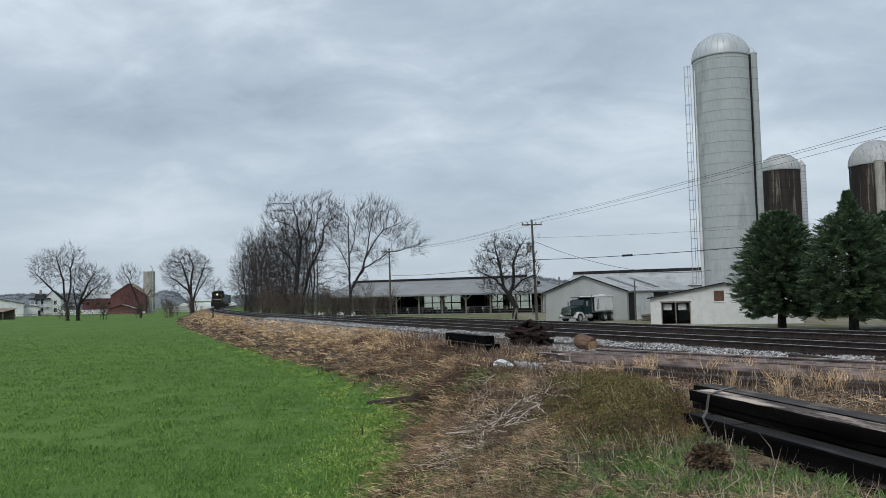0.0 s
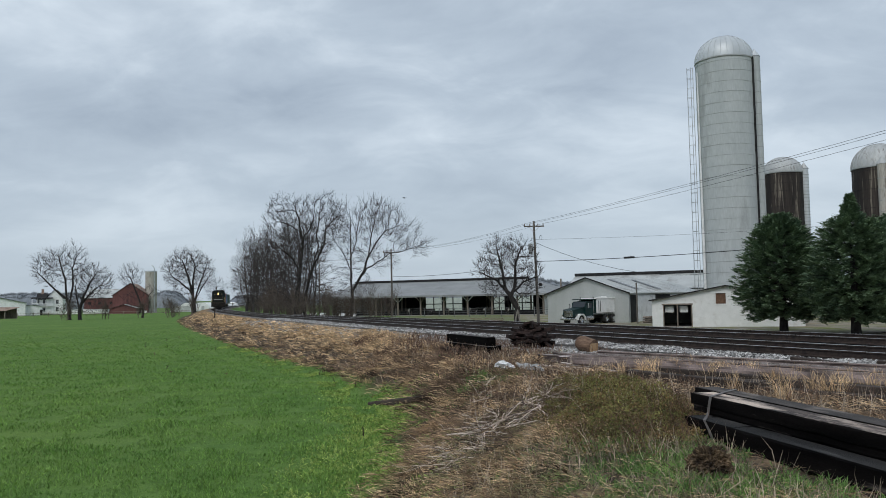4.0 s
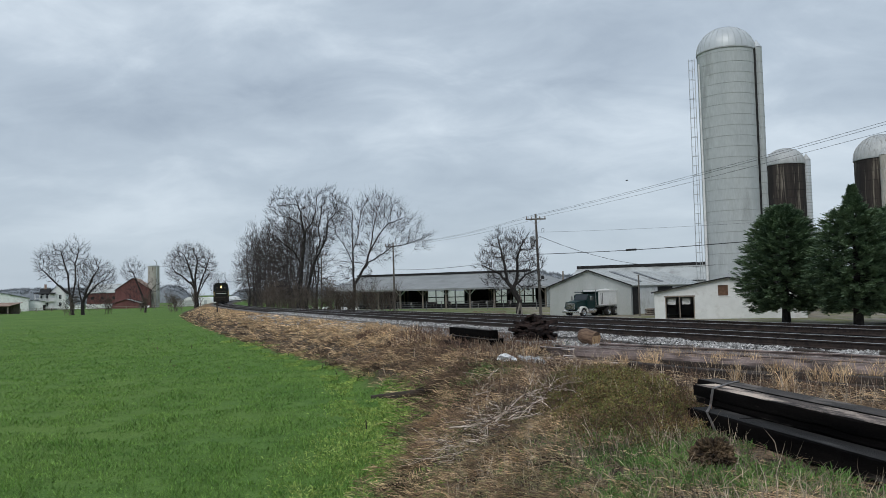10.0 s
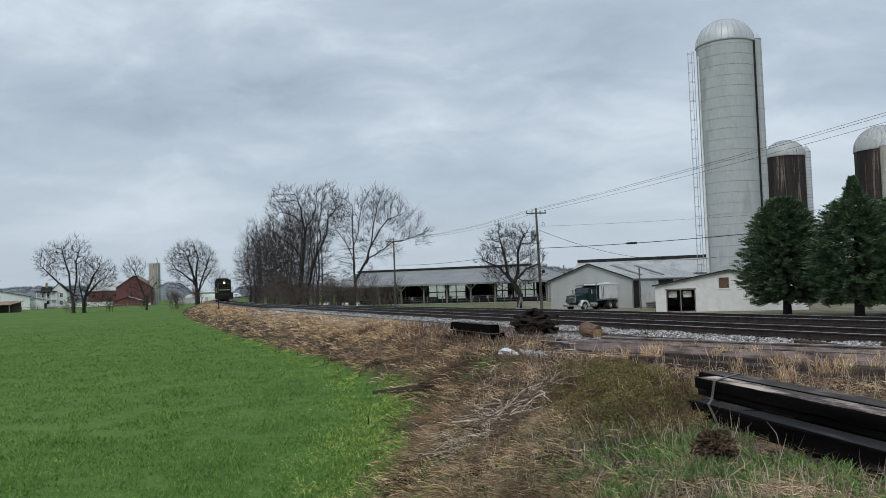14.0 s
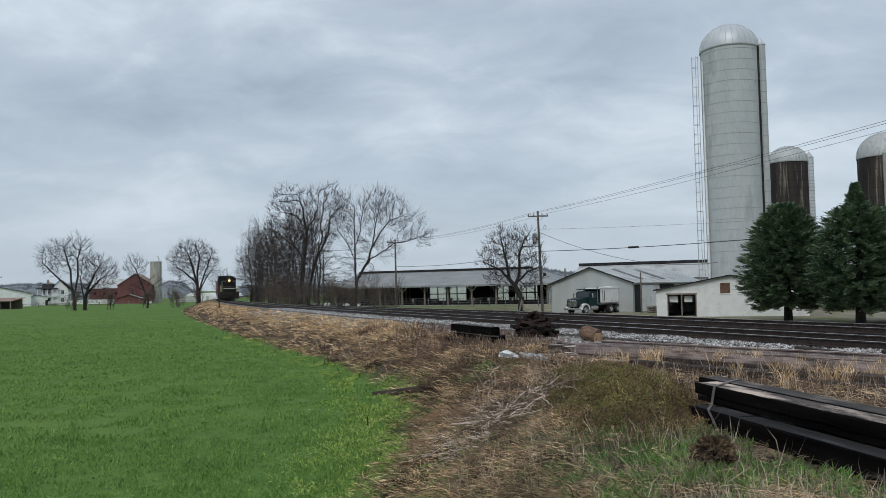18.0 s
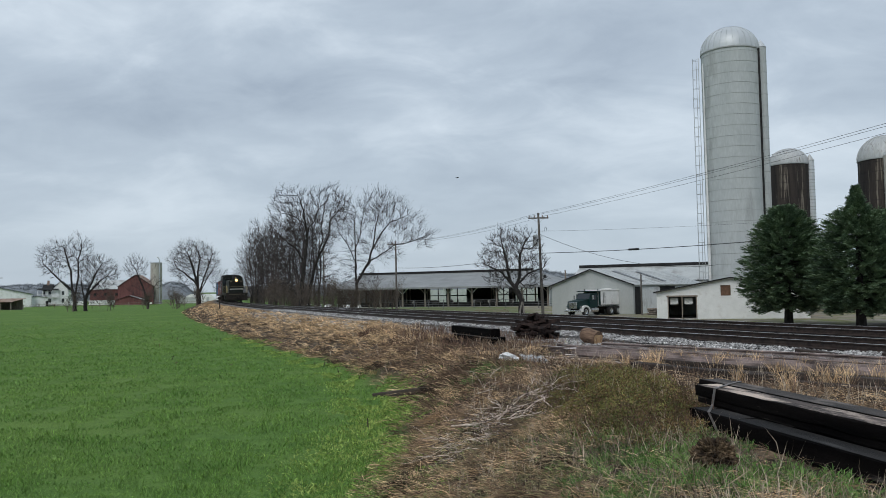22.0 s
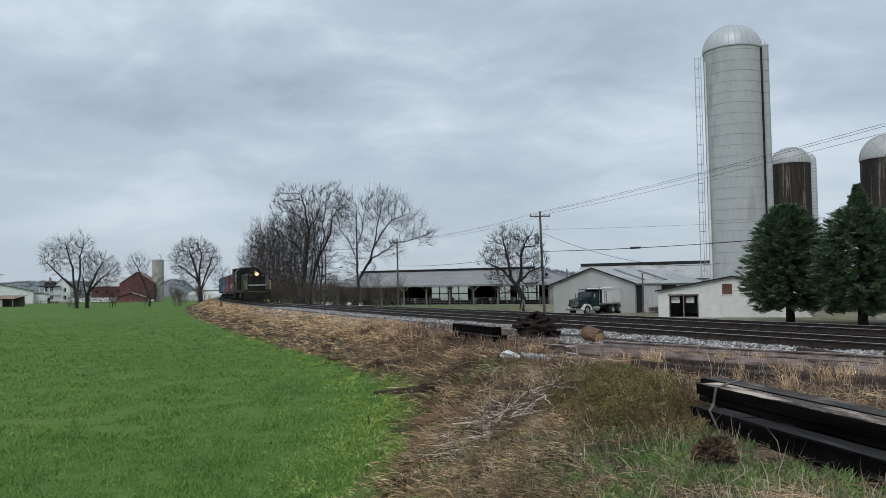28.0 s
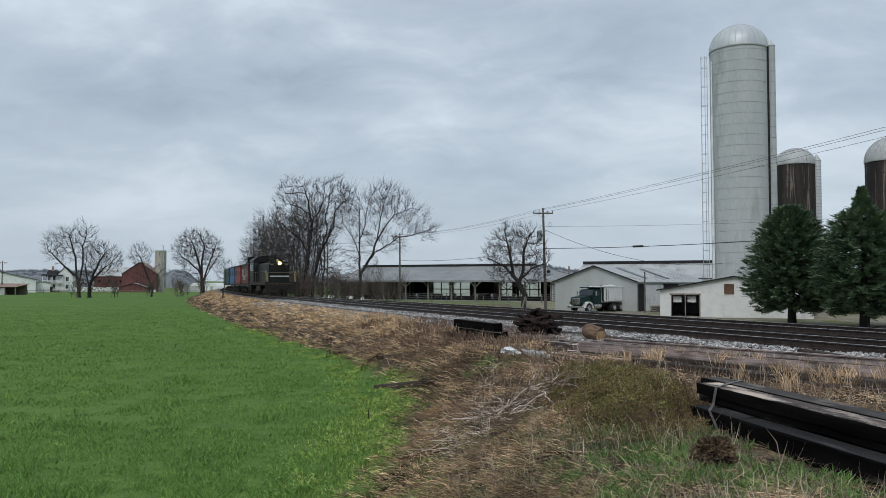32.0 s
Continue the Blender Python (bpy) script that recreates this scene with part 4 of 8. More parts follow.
def silo(x, y, z, dia, wall, dome, body, cap, label, name="silo", hoops=24, chute=None, chute_mat=None, chute_cap=True, ladder=None, hoop_mat=None):
    t = thing(name, pose(x, y, z), label, "silo", "silos of the farm")
    r = dia / 2
    obj("silo_wall", Geo().lathe([(r - 0.15, 0), (r, 0), (r, wall), (r - 0.15, wall)], 64), body, t, smoothed=True)
    for i in range(hoops):
        h = wall * (i + 0.5) / hoops
        obj("hoop", Geo().lathe([(r, h - 0.02), (r + 0.022, h - 0.012), (r + 0.022, h + 0.012), (r, h + 0.02)], 64), hoop_mat or M_HOOP, t)
    prof, k = [], 12
    for i in range(k + 1):
        a = math.pi / 2 * i / k
        prof.append(((r + 0.06) * math.cos(a) + 0.001, wall + dome * math.sin(a)))
    dm = obj("dome", Geo().lathe([(r + 0.06, wall - 0.18)] + prof, 48), cap, t, smoothed=True)
    for i in range(28):
        a = 2 * math.pi * i / 28
        obj("dome_rib", Geo().tube([((p + 0.02) * math.cos(a), (p + 0.02) * math.sin(a), q + 0.015) for p, q in prof], 0.028, 4, cap=False), cap, dm)
    obj("rim", Geo().lathe([(r, wall - 0.22), (r + 0.10, wall - 0.20), (r + 0.10, wall - 0.06), (r, wall - 0.04)], 64), M_HOOP, t)
    if chute:
        a, w, top = chute
        u, v = Vector((math.cos(radians(a)), math.sin(radians(a)), 0)), Vector((-math.sin(radians(a)), math.cos(radians(a)), 0))
        m = Matrix.Translation(u * (r + 0.15))
        c = obj("chute", Geo().lathe([(w, 0.0), (w, top)], 20, m), chute_mat or body, t, smoothed=True)
        gap = 0.5 if chute_mat is M_DOME else 1.35
        for i in range(int((top - 0.7) / gap)):
            h = 0.7 + gap * i
            obj("chute_hoop", Geo().lathe([(w, h - 0.04), (w + 0.03, h), (w, h + 0.04)], 20, m), M_HOOP, c)
        if chute_cap:
            obj("chute_cap", Geo().lathe([(w + 0.05, top), (0.02, top + 1.0)], 20, m), cap, c)
    if ladder:
        a, top = ladder
        m = pose(0, 0, 0, 0, 0, a)
        lad = Geo()
        for q in (-0.22, 0.22):
            lad.box(r + 0.28, q - 0.03, 0.2, r + 0.34, q + 0.03, top + 1.0, 0, m)
        i = 0.4
        while i < top + 0.9:
            lad.box(r + 0.29, -0.22, i - 0.015, r + 0.33, 0.22, i + 0.015, 0, m)
            i += 0.33
        ld = obj("ladder", lad, M_STEEL, t, "galvanised ladder")
        cage = Geo()
        i = 2.6
        while i < top + 1.0:
            pts = [(r + 0.3 + 0.75 * math.sin(math.pi * k / 8), 0.38 * -math.cos(math.pi * k / 8), i) for k in range(9)]
            cage.tube([m @ Vector(p) for p in pts], 0.022, 3, cap=False)
            i += 1.2
        for k in (1, 3, 4, 5, 7):
            p = m @ Vector((r + 0.3 + 0.75 * math.sin(math.pi * k / 8), 0.38 * -math.cos(math.pi * k / 8), 0))
            cage.tube([p + Vector((0, 0, 2.6)), p + Vector((0, 0, top + 1.0))], 0.02, 3, cap=False)
        obj("safety_cage", cage, M_STEEL, ld, "ring cage round the ladder")
    return t


YARD = -0.8
tall = silo(36.0, 98.0, YARD, 6.82, 32.0, 3.1, M_STAVE, M_DOME, "tall pale grey concrete stave silo with metal dome", hoops=25, chute=(-20, 0.62, 32.2), ladder=(164, 30.6))
# a black tube draws the shadow gap between chute and silo wall
obj("drain_pipe", Geo().tube([(3.45 * math.cos(radians(-39)), 3.55 * math.sin(radians(-39)), 0), (3.45 * math.cos(radians(-39)), 3.55 * math.sin(radians(-39)), 31.9)], 0.13, 6), M_EDGE, tall, "black strip drawing the shadow gap beside the chute")
obj("filler_pipe", Geo().tube([(-3.6, -0.7, 0), (-3.6, -0.7, 9.0), (-3.62, -0.7, 30.5)], [0.17, 0.16, 0.07], 8), M_WHITE, tall, "white blower pipe up the side", smoothed=True)
silo(52.3, 120, YARD, 5.6, 21.2, 2.4, M_OLDSILO, M_DIRTYDOME, "shorter dark stained silo with dirty white dome", hoops=18, chute=(-24, 0.6, 21.6), chute_mat=M_DOME, hoop_mat=M_EDGE)
silo(55.7, 100, YARD, 6.1, 18.7, 3.0, M_OLDSILO, M_DIRTYDOME, "dark streaked old silo with concrete chute", hoops=16, chute=(-112, 0.55, 18.7), chute_mat=M_CONC, hoop_mat=M_EDGE)


def hall(name, x, y, z, yaw, w, depth, eave, ridge, wall_mat, roof_mat, label, over=0.3, ridge_at=0.5, thick=0.10, group="", openings=(), ribs=0.0):
    """A gabled building: its front gable from the left corner x, y to the right; openings cut the front as (x0, z0, x1, z1)."""
    t = thing(name, pose(x, y, z, 0, 0, yaw), label, "building", group)
    rx = w * ridge_at

    def top(u):
        return eave + (ridge - eave) * (u / rx if u < rx else (w - u) / (w - rx))

    # the front gable in upright strips, broken at the openings
    cuts = sorted({0.0, w, rx, *[o[0] for o in openings], *[o[2] for o in openings]})
    for a, b in zip(cuts, cuts[1:]):
        holes = sorted((o[1], o[3]) for o in openings if o[0] <= a + 1e-6 and o[2] >= b - 1e-6)
        lo = -0.3
        for h0, h1 in holes:
            if h0 > lo:
                obj("wall_section", Geo().prism([(a, lo), (b, lo), (b, h0), (a, h0)], 0, 0.2, "y"), wall_mat, t)
            lo = h1
        obj("wall_section", Geo().prism([(a, lo), (b, lo), (b, top(b)), (a, top(a))], 0, 0.2, "y"), wall_mat, t)
    obj("rear_wall", Geo().prism([(0, -0.3), (w, -0.3), (w, eave), (rx, ridge), (0, eave)], depth - 0.2, depth, "y"), wall_mat, t)
    for a in (0.0, w - 0.2):
        obj("side_wall", Geo().box(a, 0.2, -0.3, a + 0.2, depth - 0.2, eave - 0.02), wall_mat, t)
    for s in (0, 1):
        x0, x1 = (-over, rx) if s == 0 else (w + over, rx)
        k = (ridge - eave) / (rx if s == 0 else (w - rx))
        z0 = eave - k * over
        rf = obj("roof", Geo().prism([(x0, z0), (x1, ridge), (x1, ridge + thick), (x0, z0 + thick)], -over, depth + over, "y"), roof_mat, t)
        obj("roof_edge", Geo().prism([(x0, z0 - 0.03), (x1, ridge - 0.03), (x1, ridge + thick + 0.02), (x0, z0 + thick + 0.02)], -over - 0.05, -over - 0.005, "y"), M_EDGE, rf)
        if ribs:
            q = 0.0
            while q < depth:
                obj("roof_rib", Geo().prism([(x0, z0 + thick), (x1, ridge + thick), (x1, ridge + thick + 0.03), (x0, z0 + thick + 0.03)], q, q + 0.05, "y"), roof_mat, rf)
                q += ribs
    obj("floor_slab", Geo().box(0.2, 0.2, -0.25, w - 0.2, depth - 0.2, 0.02), M_CONC, t)
    return t


# grey metal shed behind the truck, its long side with doors
shed = hall("gabled_shed", 13.8, 101.9, YARD, -35, 10.8, 27, 3.55, 5.45, M_GREYMETAL, M_ROOF, "grey metal-sided shed with pale metal roof", ribs=1.5)
for a in (4.5, 12.5):
    obj("roof_light", Geo().prism([(5.4 + 0.8, 5.45 - 0.28 + 0.16), (10.0, 3.83 + 0.16), (10.0, 3.85 + 0.17), (5.4 + 0.8, 5.45 - 0.26 + 0.17)], a, a + 1.3, "y"), M_ROOFLIGHT, shed, "darker translucent roof strip")
obj("sliding_door", Geo().box(10.82, 2.6, 0, 10.9, 8.8, 3.2, 0.02), M_WHITE, shed, "white sliding door")
obj("door_opening", Geo().box(10.805, 8.9, 0, 10.84, 14.6, 3.3), M_DARK, shed, "open dark doorway")
obj("sliding_door", Geo().box(10.82, 14.7, 0, 10.9, 19.5, 3.2, 0.02), M_WHITE, shed, "white sliding door")
obj("corner_door", Geo().box(10.805, 0.5, 0, 10.84, 2.4, 3.3), M_DARK, shed, "open dark doorway")

# white block shed by the yard
white = hall("white_shed", 21.5, 81.0, YARD, -19, 14.1, 12, 2.68, 4.0, M_WHITEBLOCK, M_EDGE, "whitewashed block shed with an open doorway", openings=[(1.05, 0.0, 3.85, 2.2), (6.1, 2.25, 7.05, 3.3)], thick=0.08)
obj("window", Geo().box(6.12, 0.06, 2.27, 7.03, 0.12, 3.28), M_BROWN, white, "brown boarded window")
obj("window_sill", Geo().box(5.98, -0.06, 2.15, 7.17, 0.1, 2.245, 0.01), M_WHITE, white)
for a in (1.05, 2.4, 3.77):
    obj("door_post", Geo().box(a, -0.03, 0, a + 0.1, 0.12, 2.2), M_POST, white)
obj("door_head", Geo().box(0.95, -0.04, 2.2, 3.95, 0.12, 2.34), M_POST, white)
# white panels stand in for window panes bright with daylight from outside
for a in (1.2, 2.6):
    obj("inner_panel", Geo().box(a + 0.05, 0.5, 1.45, a + 0.85, 0.56, 2.05), M_WHITE, white, "white panel standing in for a daylit window pane inside the doorway")

# ---- long open cattle barn ----
M_BARNROOF = surf("dull_barn_roof", (0.23, 0.24, 0.24), (0.30, 0.31, 0.31), 0.4, 0.65, 0.1, 0.1, 10, stain=(0.222, 0.23, 0.23), stain_scale=0.3, grain=0.05)
M_CURTAIN = surf("pale_wall_curtain", (0.42, 0.47, 0.44), (0.55, 0.60, 0.56), 1, 0.8, 0, 0, 10)


def long_barn():
    t = thing("cattle_barn", pose(-22.0, 166.0, YARD, 0, 0, -26), "long open-fronted cattle barn with pale roof and dark interior", "barn")
    W, D, E, R = 46.0, 22.0, 4.0, 7.0
    a, b = -0.8, 7.7
    th = 0.12
    f = [(-0.8, -1.0, E - 0.1), (W + 0.8, -1.0, E - 0.1), (W - b, D / 2, R), (a, D / 2, R)]
    k = [(W + 0.8, D + 1.0, E - 0.1), (-0.8, D + 1.0, E - 0.1), (a, D / 2, R), (W - b, D / 2, R)]
    r = [(W + 0.8, -1.0, E - 0.1), (W + 0.8, D + 1.0, E - 0.1), (W - b, D / 2, R)]
    for q in (f, k, r):
        n = len(q)
        vs = q + [(x, y, z - th) for x, y, z in q]
        fs = [tuple(range(n)), tuple(reversed(range(n, 2 * n)))] + [(i, n + i, n + (i + 1) % n, (i + 1) % n) for i in range(n)]
        obj("roof", Geo().add(vs, fs), M_BARNROOF, t)
    obj("gable_wall", Geo().prism([(0.0, E - 0.4), (D / 2, R - 0.2), (D, E - 0.4)], 0.0, 0.15, "x"), M_GREYMETAL, t)
    obj("ridge_vent", Geo().box(a, D / 2 - 0.9, R - 0.1, W - b + 0.5, D / 2 + 0.9, R + 0.28, 0.03), M_EDGE, t, "dark ridge vent")
    obj("fascia", Geo().box(-0.8, -1.04, E - 0.42, W + 0.8, -1.0, E - 0.08), M_BARNROOF, t)
    for i in range(10):
        x = 0.4 + (W - 0.8) * i / 9
        post = obj("post", Geo().box(x - 0.14, 0, 0, x + 0.14, 0.28, E - 0.3, 0.02), M_POST, t)
        g = Geo()
        for s in (-1, 1):
            g.prism([(x, 2.6), (x + s * 0.2, 2.7), (x + s * 1.25, E - 0.35), (x + s * 0.95, E - 0.35)], 0.05, 0.2, "y")
        obj("knee_brace", g, M_CURTAIN if i in (3, 5, 6) else M_POST, post)
        obj("rear_post", Geo().box(x - 0.14, D - 0.3, 0, x + 0.14, D, E - 0.3), M_POST, t)
        obj("inner_post", Geo().box(x - 0.12, D / 2 - 0.12, 0, x + 0.12, D / 2 + 0.12, R - 0.3), M_POST, t)
    # rear wall with three open bays
    for x0, x1 in ((0, 10.5), (14.5, 15.0), (19.5, 27.0), (29.5, 31.0), (36.0, W)):
        obj("rear_wall", Geo().box(x0, D, 0, x1, D + 0.15, E - 0.3), M_EDGE, t)
    for x0, x1 in ((10.5, 14.5), (15.0, 19.5), (27.0, 29.5), (31.0, 36.0)):
        obj("rear_rail", Geo().box(x0, D, 1.95, x1, D + 0.1, 2.15), M_EDGE, t)
        obj("rear_post", Geo().box((x0 + x1) / 2 - 0.1, D, 0, (x0 + x1) / 2 + 0.1, D + 0.12, E - 0.3), M_EDGE, t)
    for x in (0, W - 0.15):
        obj("end_wall", Geo().box(x, 0, 0, x + 0.15, D, E - 0.3), M_GREYMETAL, t)
    obj("floor_slab", Geo().box(0, 0, -0.4, W, D, 0.05), M_CONC, t)
    # added backdrop: makes the open rear bays look light grey
    obj("rear_bunker_wall", Geo().box(-6, D + 7, -0.3, W + 14, D + 7.4, 3.4), M_CURTAIN, t, "pale backdrop wall added to brighten the barn's rear openings")
    obj("feed_wall", Geo().box(0.5, 3.0, 0.05, W - 0.5, 3.15, 0.9), M_EDGE, t)
    return t


long_barn()

# second barn behind the grey shed, its roof showing above
back = hall("rear_barn", 25.3, 158.0, YARD, -26, 33.0, 16, 4.2, 4.3, M_GREYMETAL, M_ROOF, "long pale-roofed barn behind the grey shed", over=0.4)
obj("roof", Geo().prism([(-0.6, 3.9), (8.0, 7.4), (16.6, 3.9), (16.6, 4.0), (8.0, 7.52), (-0.6, 4.0)], -0.5, 33.5, "x"), M_ROOF, back)
obj("ridge_vent", Geo().box(-0.5, 7.2, 7.3, 33.5, 8.8, 7.85, 0.03), M_EDGE, back, "dark ridge vent")


M_GALV = surf("dull_pipe_steel", (0.10, 0.105, 0.11), (0.18, 0.185, 0.19), 2, 0.6, 0.3, 0, 20)


def cattle_fence():
    t = thing("cattle_fence", pose(-24.0, 156.0, YARD, 0, 0, -27), "grey steel pipe cattle fence before the barn", "fence")
    n = 16
    for i in range(n + 1):
        obj("post", Geo().tube([(3.0 * i, 0, -0.2), (3.0 * i, 0, 1.6)], 0.07, 6), M_GALV, t)
        if i < n:
            for k in range(4):
                obj("pipe_rail", Geo().tube([(3.0 * i, 0, 0.35 + 0.38 * k), (3.0 * i + 3.0, 0, 0.35 + 0.38 * k)], 0.028, 4), M_GALV, t)


cattle_fence()
M_COWHIDE = surf("black_and_white_hide", (0.02, 0.02, 0.02), (0.04, 0.035, 0.03), 1.6, 0.8, 0, 0, 20, stain=(0.62, 0.60, 0.56), stain_scale=1.3)


def cow(x, y, a):
    t = thing("cow", pose(x, y, YARD, 0, 0, a), "black and white dairy cow standing in the barn", "cow", "cows in the barn")
    obj("body", Geo().tube([(-0.85, 0, 0.98), (-0.7, 0, 1.0), (0.0, 0, 0.95), (0.6, 0, 1.05), (0.95, 0, 1.15)], [0.18, 0.34, 0.38, 0.33, 0.2], 10), M_COWHIDE, t, smoothed=True)
    obj("head", Geo().tube([(0.85, 0, 1.18), (1.15, 0, 1.32), (1.5, 0, 1.08)], [0.16, 0.17, 0.09], 8), M_COWHIDE, t, smoothed=True)
    for u, v in ((-0.6, -0.2), (-0.6, 0.2), (0.6, -0.2), (0.6, 0.2)):
        obj("leg", Geo().tube([(u, v, 0.0), (u, v, 0.45), (u, v, 0.85)], [0.06, 0.06, 0.11], 6), M_COWHIDE, t)


for i, (u, v, a) in enumerate(((4, 1.6, 80), (9, 1.7, 100), (14.5, 1.5, 95), (17, 2.0, 70), (22, 1.5, 170), (25.5, 1.8, 95), (31, 1.4, 10), (34, 1.7, 5), (38, 1.5, 90))):
    ca, sa = math.cos(radians(-26)), math.sin(radians(-26))
    cow(-22.0 + u * ca - v * sa, 166.0 + u * sa + v * ca, a)

# ---- poles and wires ----
M_WIRE = surf("black_wire", (0.02, 0.02, 0.022), (0.04, 0.04, 0.042), 2, 0.6, 0.3, 0, 20)
M_PORC = surf("brown_insulator", (0.16, 0.12, 0.10), (0.24, 0.20, 0.17), 5, 0.3, 0, 0, 20)
TIPS = {}


def utility_pole(key, x, y, top, arm, lean, label, turn=0.0, transformer=False):
    z = land(x, y)[0]
    t = thing("utility_pole", pose(x, y, z, 0, 0, turn), label, "utility pole", "poles of the power line")
    h = top - z
    obj("pole", Geo().tube([(0, 0, -0.4), (lean, 0, h)], [0.17, 0.11], 10), M_POLE, t, smoothed=True)
    c = obj("crossarm", Geo().box(lean - arm / 2, -0.14, h - 0.62, lean + arm / 2, -0.02, h - 0.48, 0.01), M_POLE, t)
    for s in (-1, 1):
        obj("brace", Geo().tube([(lean + s * arm * 0.28, -0.08, h - 0.6), (lean, -0.1, h - 1.15)], 0.02, 4), M_STEEL, c)
    tips = []
    for u in (-0.46, -0.2, 0.2, 0.46):
        obj("insulator", Geo().lathe([(0.03, 0), (0.06, 0.05), (0.05, 0.12), (0.07, 0.17), (0.02, 0.22)], 8, pose(lean + arm * u, -0.08, h - 0.48)), M_PORC, c)
        tips.append(pose(x, y, z, 0, 0, turn) @ Vector((lean + arm * u, -0.08, h - 0.26)))
    tips.append(pose(x, y, z, 0, 0, turn) @ Vector((lean * 0.6, -0.15, h * 0.62)))
    tips.append(pose(x, y, z, 0, 0, turn) @ Vector((lean * 0.8, -0.15, h * 0.80)))
    TIPS[key] = tips
    if transformer:
        g = obj("transformer", Geo().tube([(lean * 0.8 - 0.42, 0, h - 3.5), (lean * 0.8 - 0.42, 0, h - 2.4)], 0.26, 14), M_STEEL, t, "grey transformer can", smoothed=True)
        obj("bracket", Geo().box(lean * 0.8 - 0.25, -0.05, h - 3.2, lean * 0.8 - 0.05, 0.05, h - 3.1), M_STEEL, g)
        obj("cable_loop", Geo().tube([(0.45 + 0.13 * math.cos(q), 0, h - 1.75 + 0.22 * math.sin(q)) for q in [2 * math.pi * k / 12 for k in range(13)]], 0.018, 4), M_WIRE, t)
        obj("meter_box", Geo().box(0.12, -0.15, 4.4, 0.42, 0.05, 4.75, 0.02), M_WIRE, t)
    return t


utility_pole("a", 10.6, 85.5, 10.55, 2.15, -0.28, "tall weathered utility pole with crossarm and transformer", 0, True)
utility_pole("b", -6.9, 119.5, 10.0, 2.5, -0.05, "weathered utility pole with crossarm behind the bare tree", 4)
utility_pole("c", -23.1, 156.0, 10.7, 2.3, 0.0, "distant utility pole among the bare trees", 6)
utility_pole("e", -119.2, 215.0, 8.4, 2.4, 0.0, "distant utility pole by the far white shed", 10)
utility_pole("d", 24.5, 32.0, 10.6, 2.2, 0.0, "utility pole beside the yard drive", -10)


def wire(p, q, sag, name="power_line", rad=0.010, label="thin black overhead wire"):
    pts = [p.lerp(q, k / 16) - Vector((0, 0, sag * 4 * (k / 16) * (1 - k / 16))) for k in range(17)]
    w = obj(name, Geo().tube(pts, rad, 4, cap=False), M_WIRE)
    return tagged(w, label, "wire", "overhead wires")


for i in (0, 1, 3):
    wire(TIPS["a"][i], TIPS["d"][i], 0.25)
    wire(TIPS["b"][i], TIPS["a"][i], 0.6)
    wire(TIPS["c"][i], TIPS["b"][i], 0.6)
wire(TIPS["b"][4], TIPS["a"][4], 0.5, rad=0.022)
cable = wire(TIPS["a"][4], Vector((36.0, 60.0, 6.7)), 0.35, rad=0.03, label="thick black telephone cable with a splice case")
wire(TIPS["a"][5], Vector((32.4, 94.5, 4.9)), 1.4, rad=0.02, label="sagging wire from the pole to the silo")
wire(TIPS["a"][5] + Vector((0, 0, 0.3)), Vector((60.0, 90.0, 11.0)), 0.5)
sp = TIPS["a"][4].lerp(Vector((36.0, 60.0, 6.7)), 0.315) - Vector((0, 0, 0.30))
tagged(obj("splice_case", Geo().tube([sp - Vector((0.4, -0.35, -0.02)), sp + Vector((0.4, -0.35, 0.02))], 0.1, 8), M_WIRE), "black splice case on the telephone cable", "splice case")

# ---- dump truck ----
M_TRUCKGREEN = surf("dark_green_truck_paint", (0.005, 0.020, 0.020), (0.009, 0.032, 0.031), 2, 0.4, 0, 0.03, 20, spec=0.25)
M_TRUCKWHITE = surf("white_truck_body", (0.66, 0.66, 0.64), (0.76, 0.76, 0.74), 1.5, 0.5, 0, 0.05, 20, stain=(0.5, 0.49, 0.46))
M_TYRE = surf("tyre_rubber", (0.018, 0.018, 0.018), (0.035, 0.034, 0.033), 5, 0.9, 0, 0.3, 40)
M_CHROME = surf("dull_chrome", (0.5, 0.5, 0.5), (0.62, 0.62, 0.62), 3, 0.25, 0.9, 0, 20)


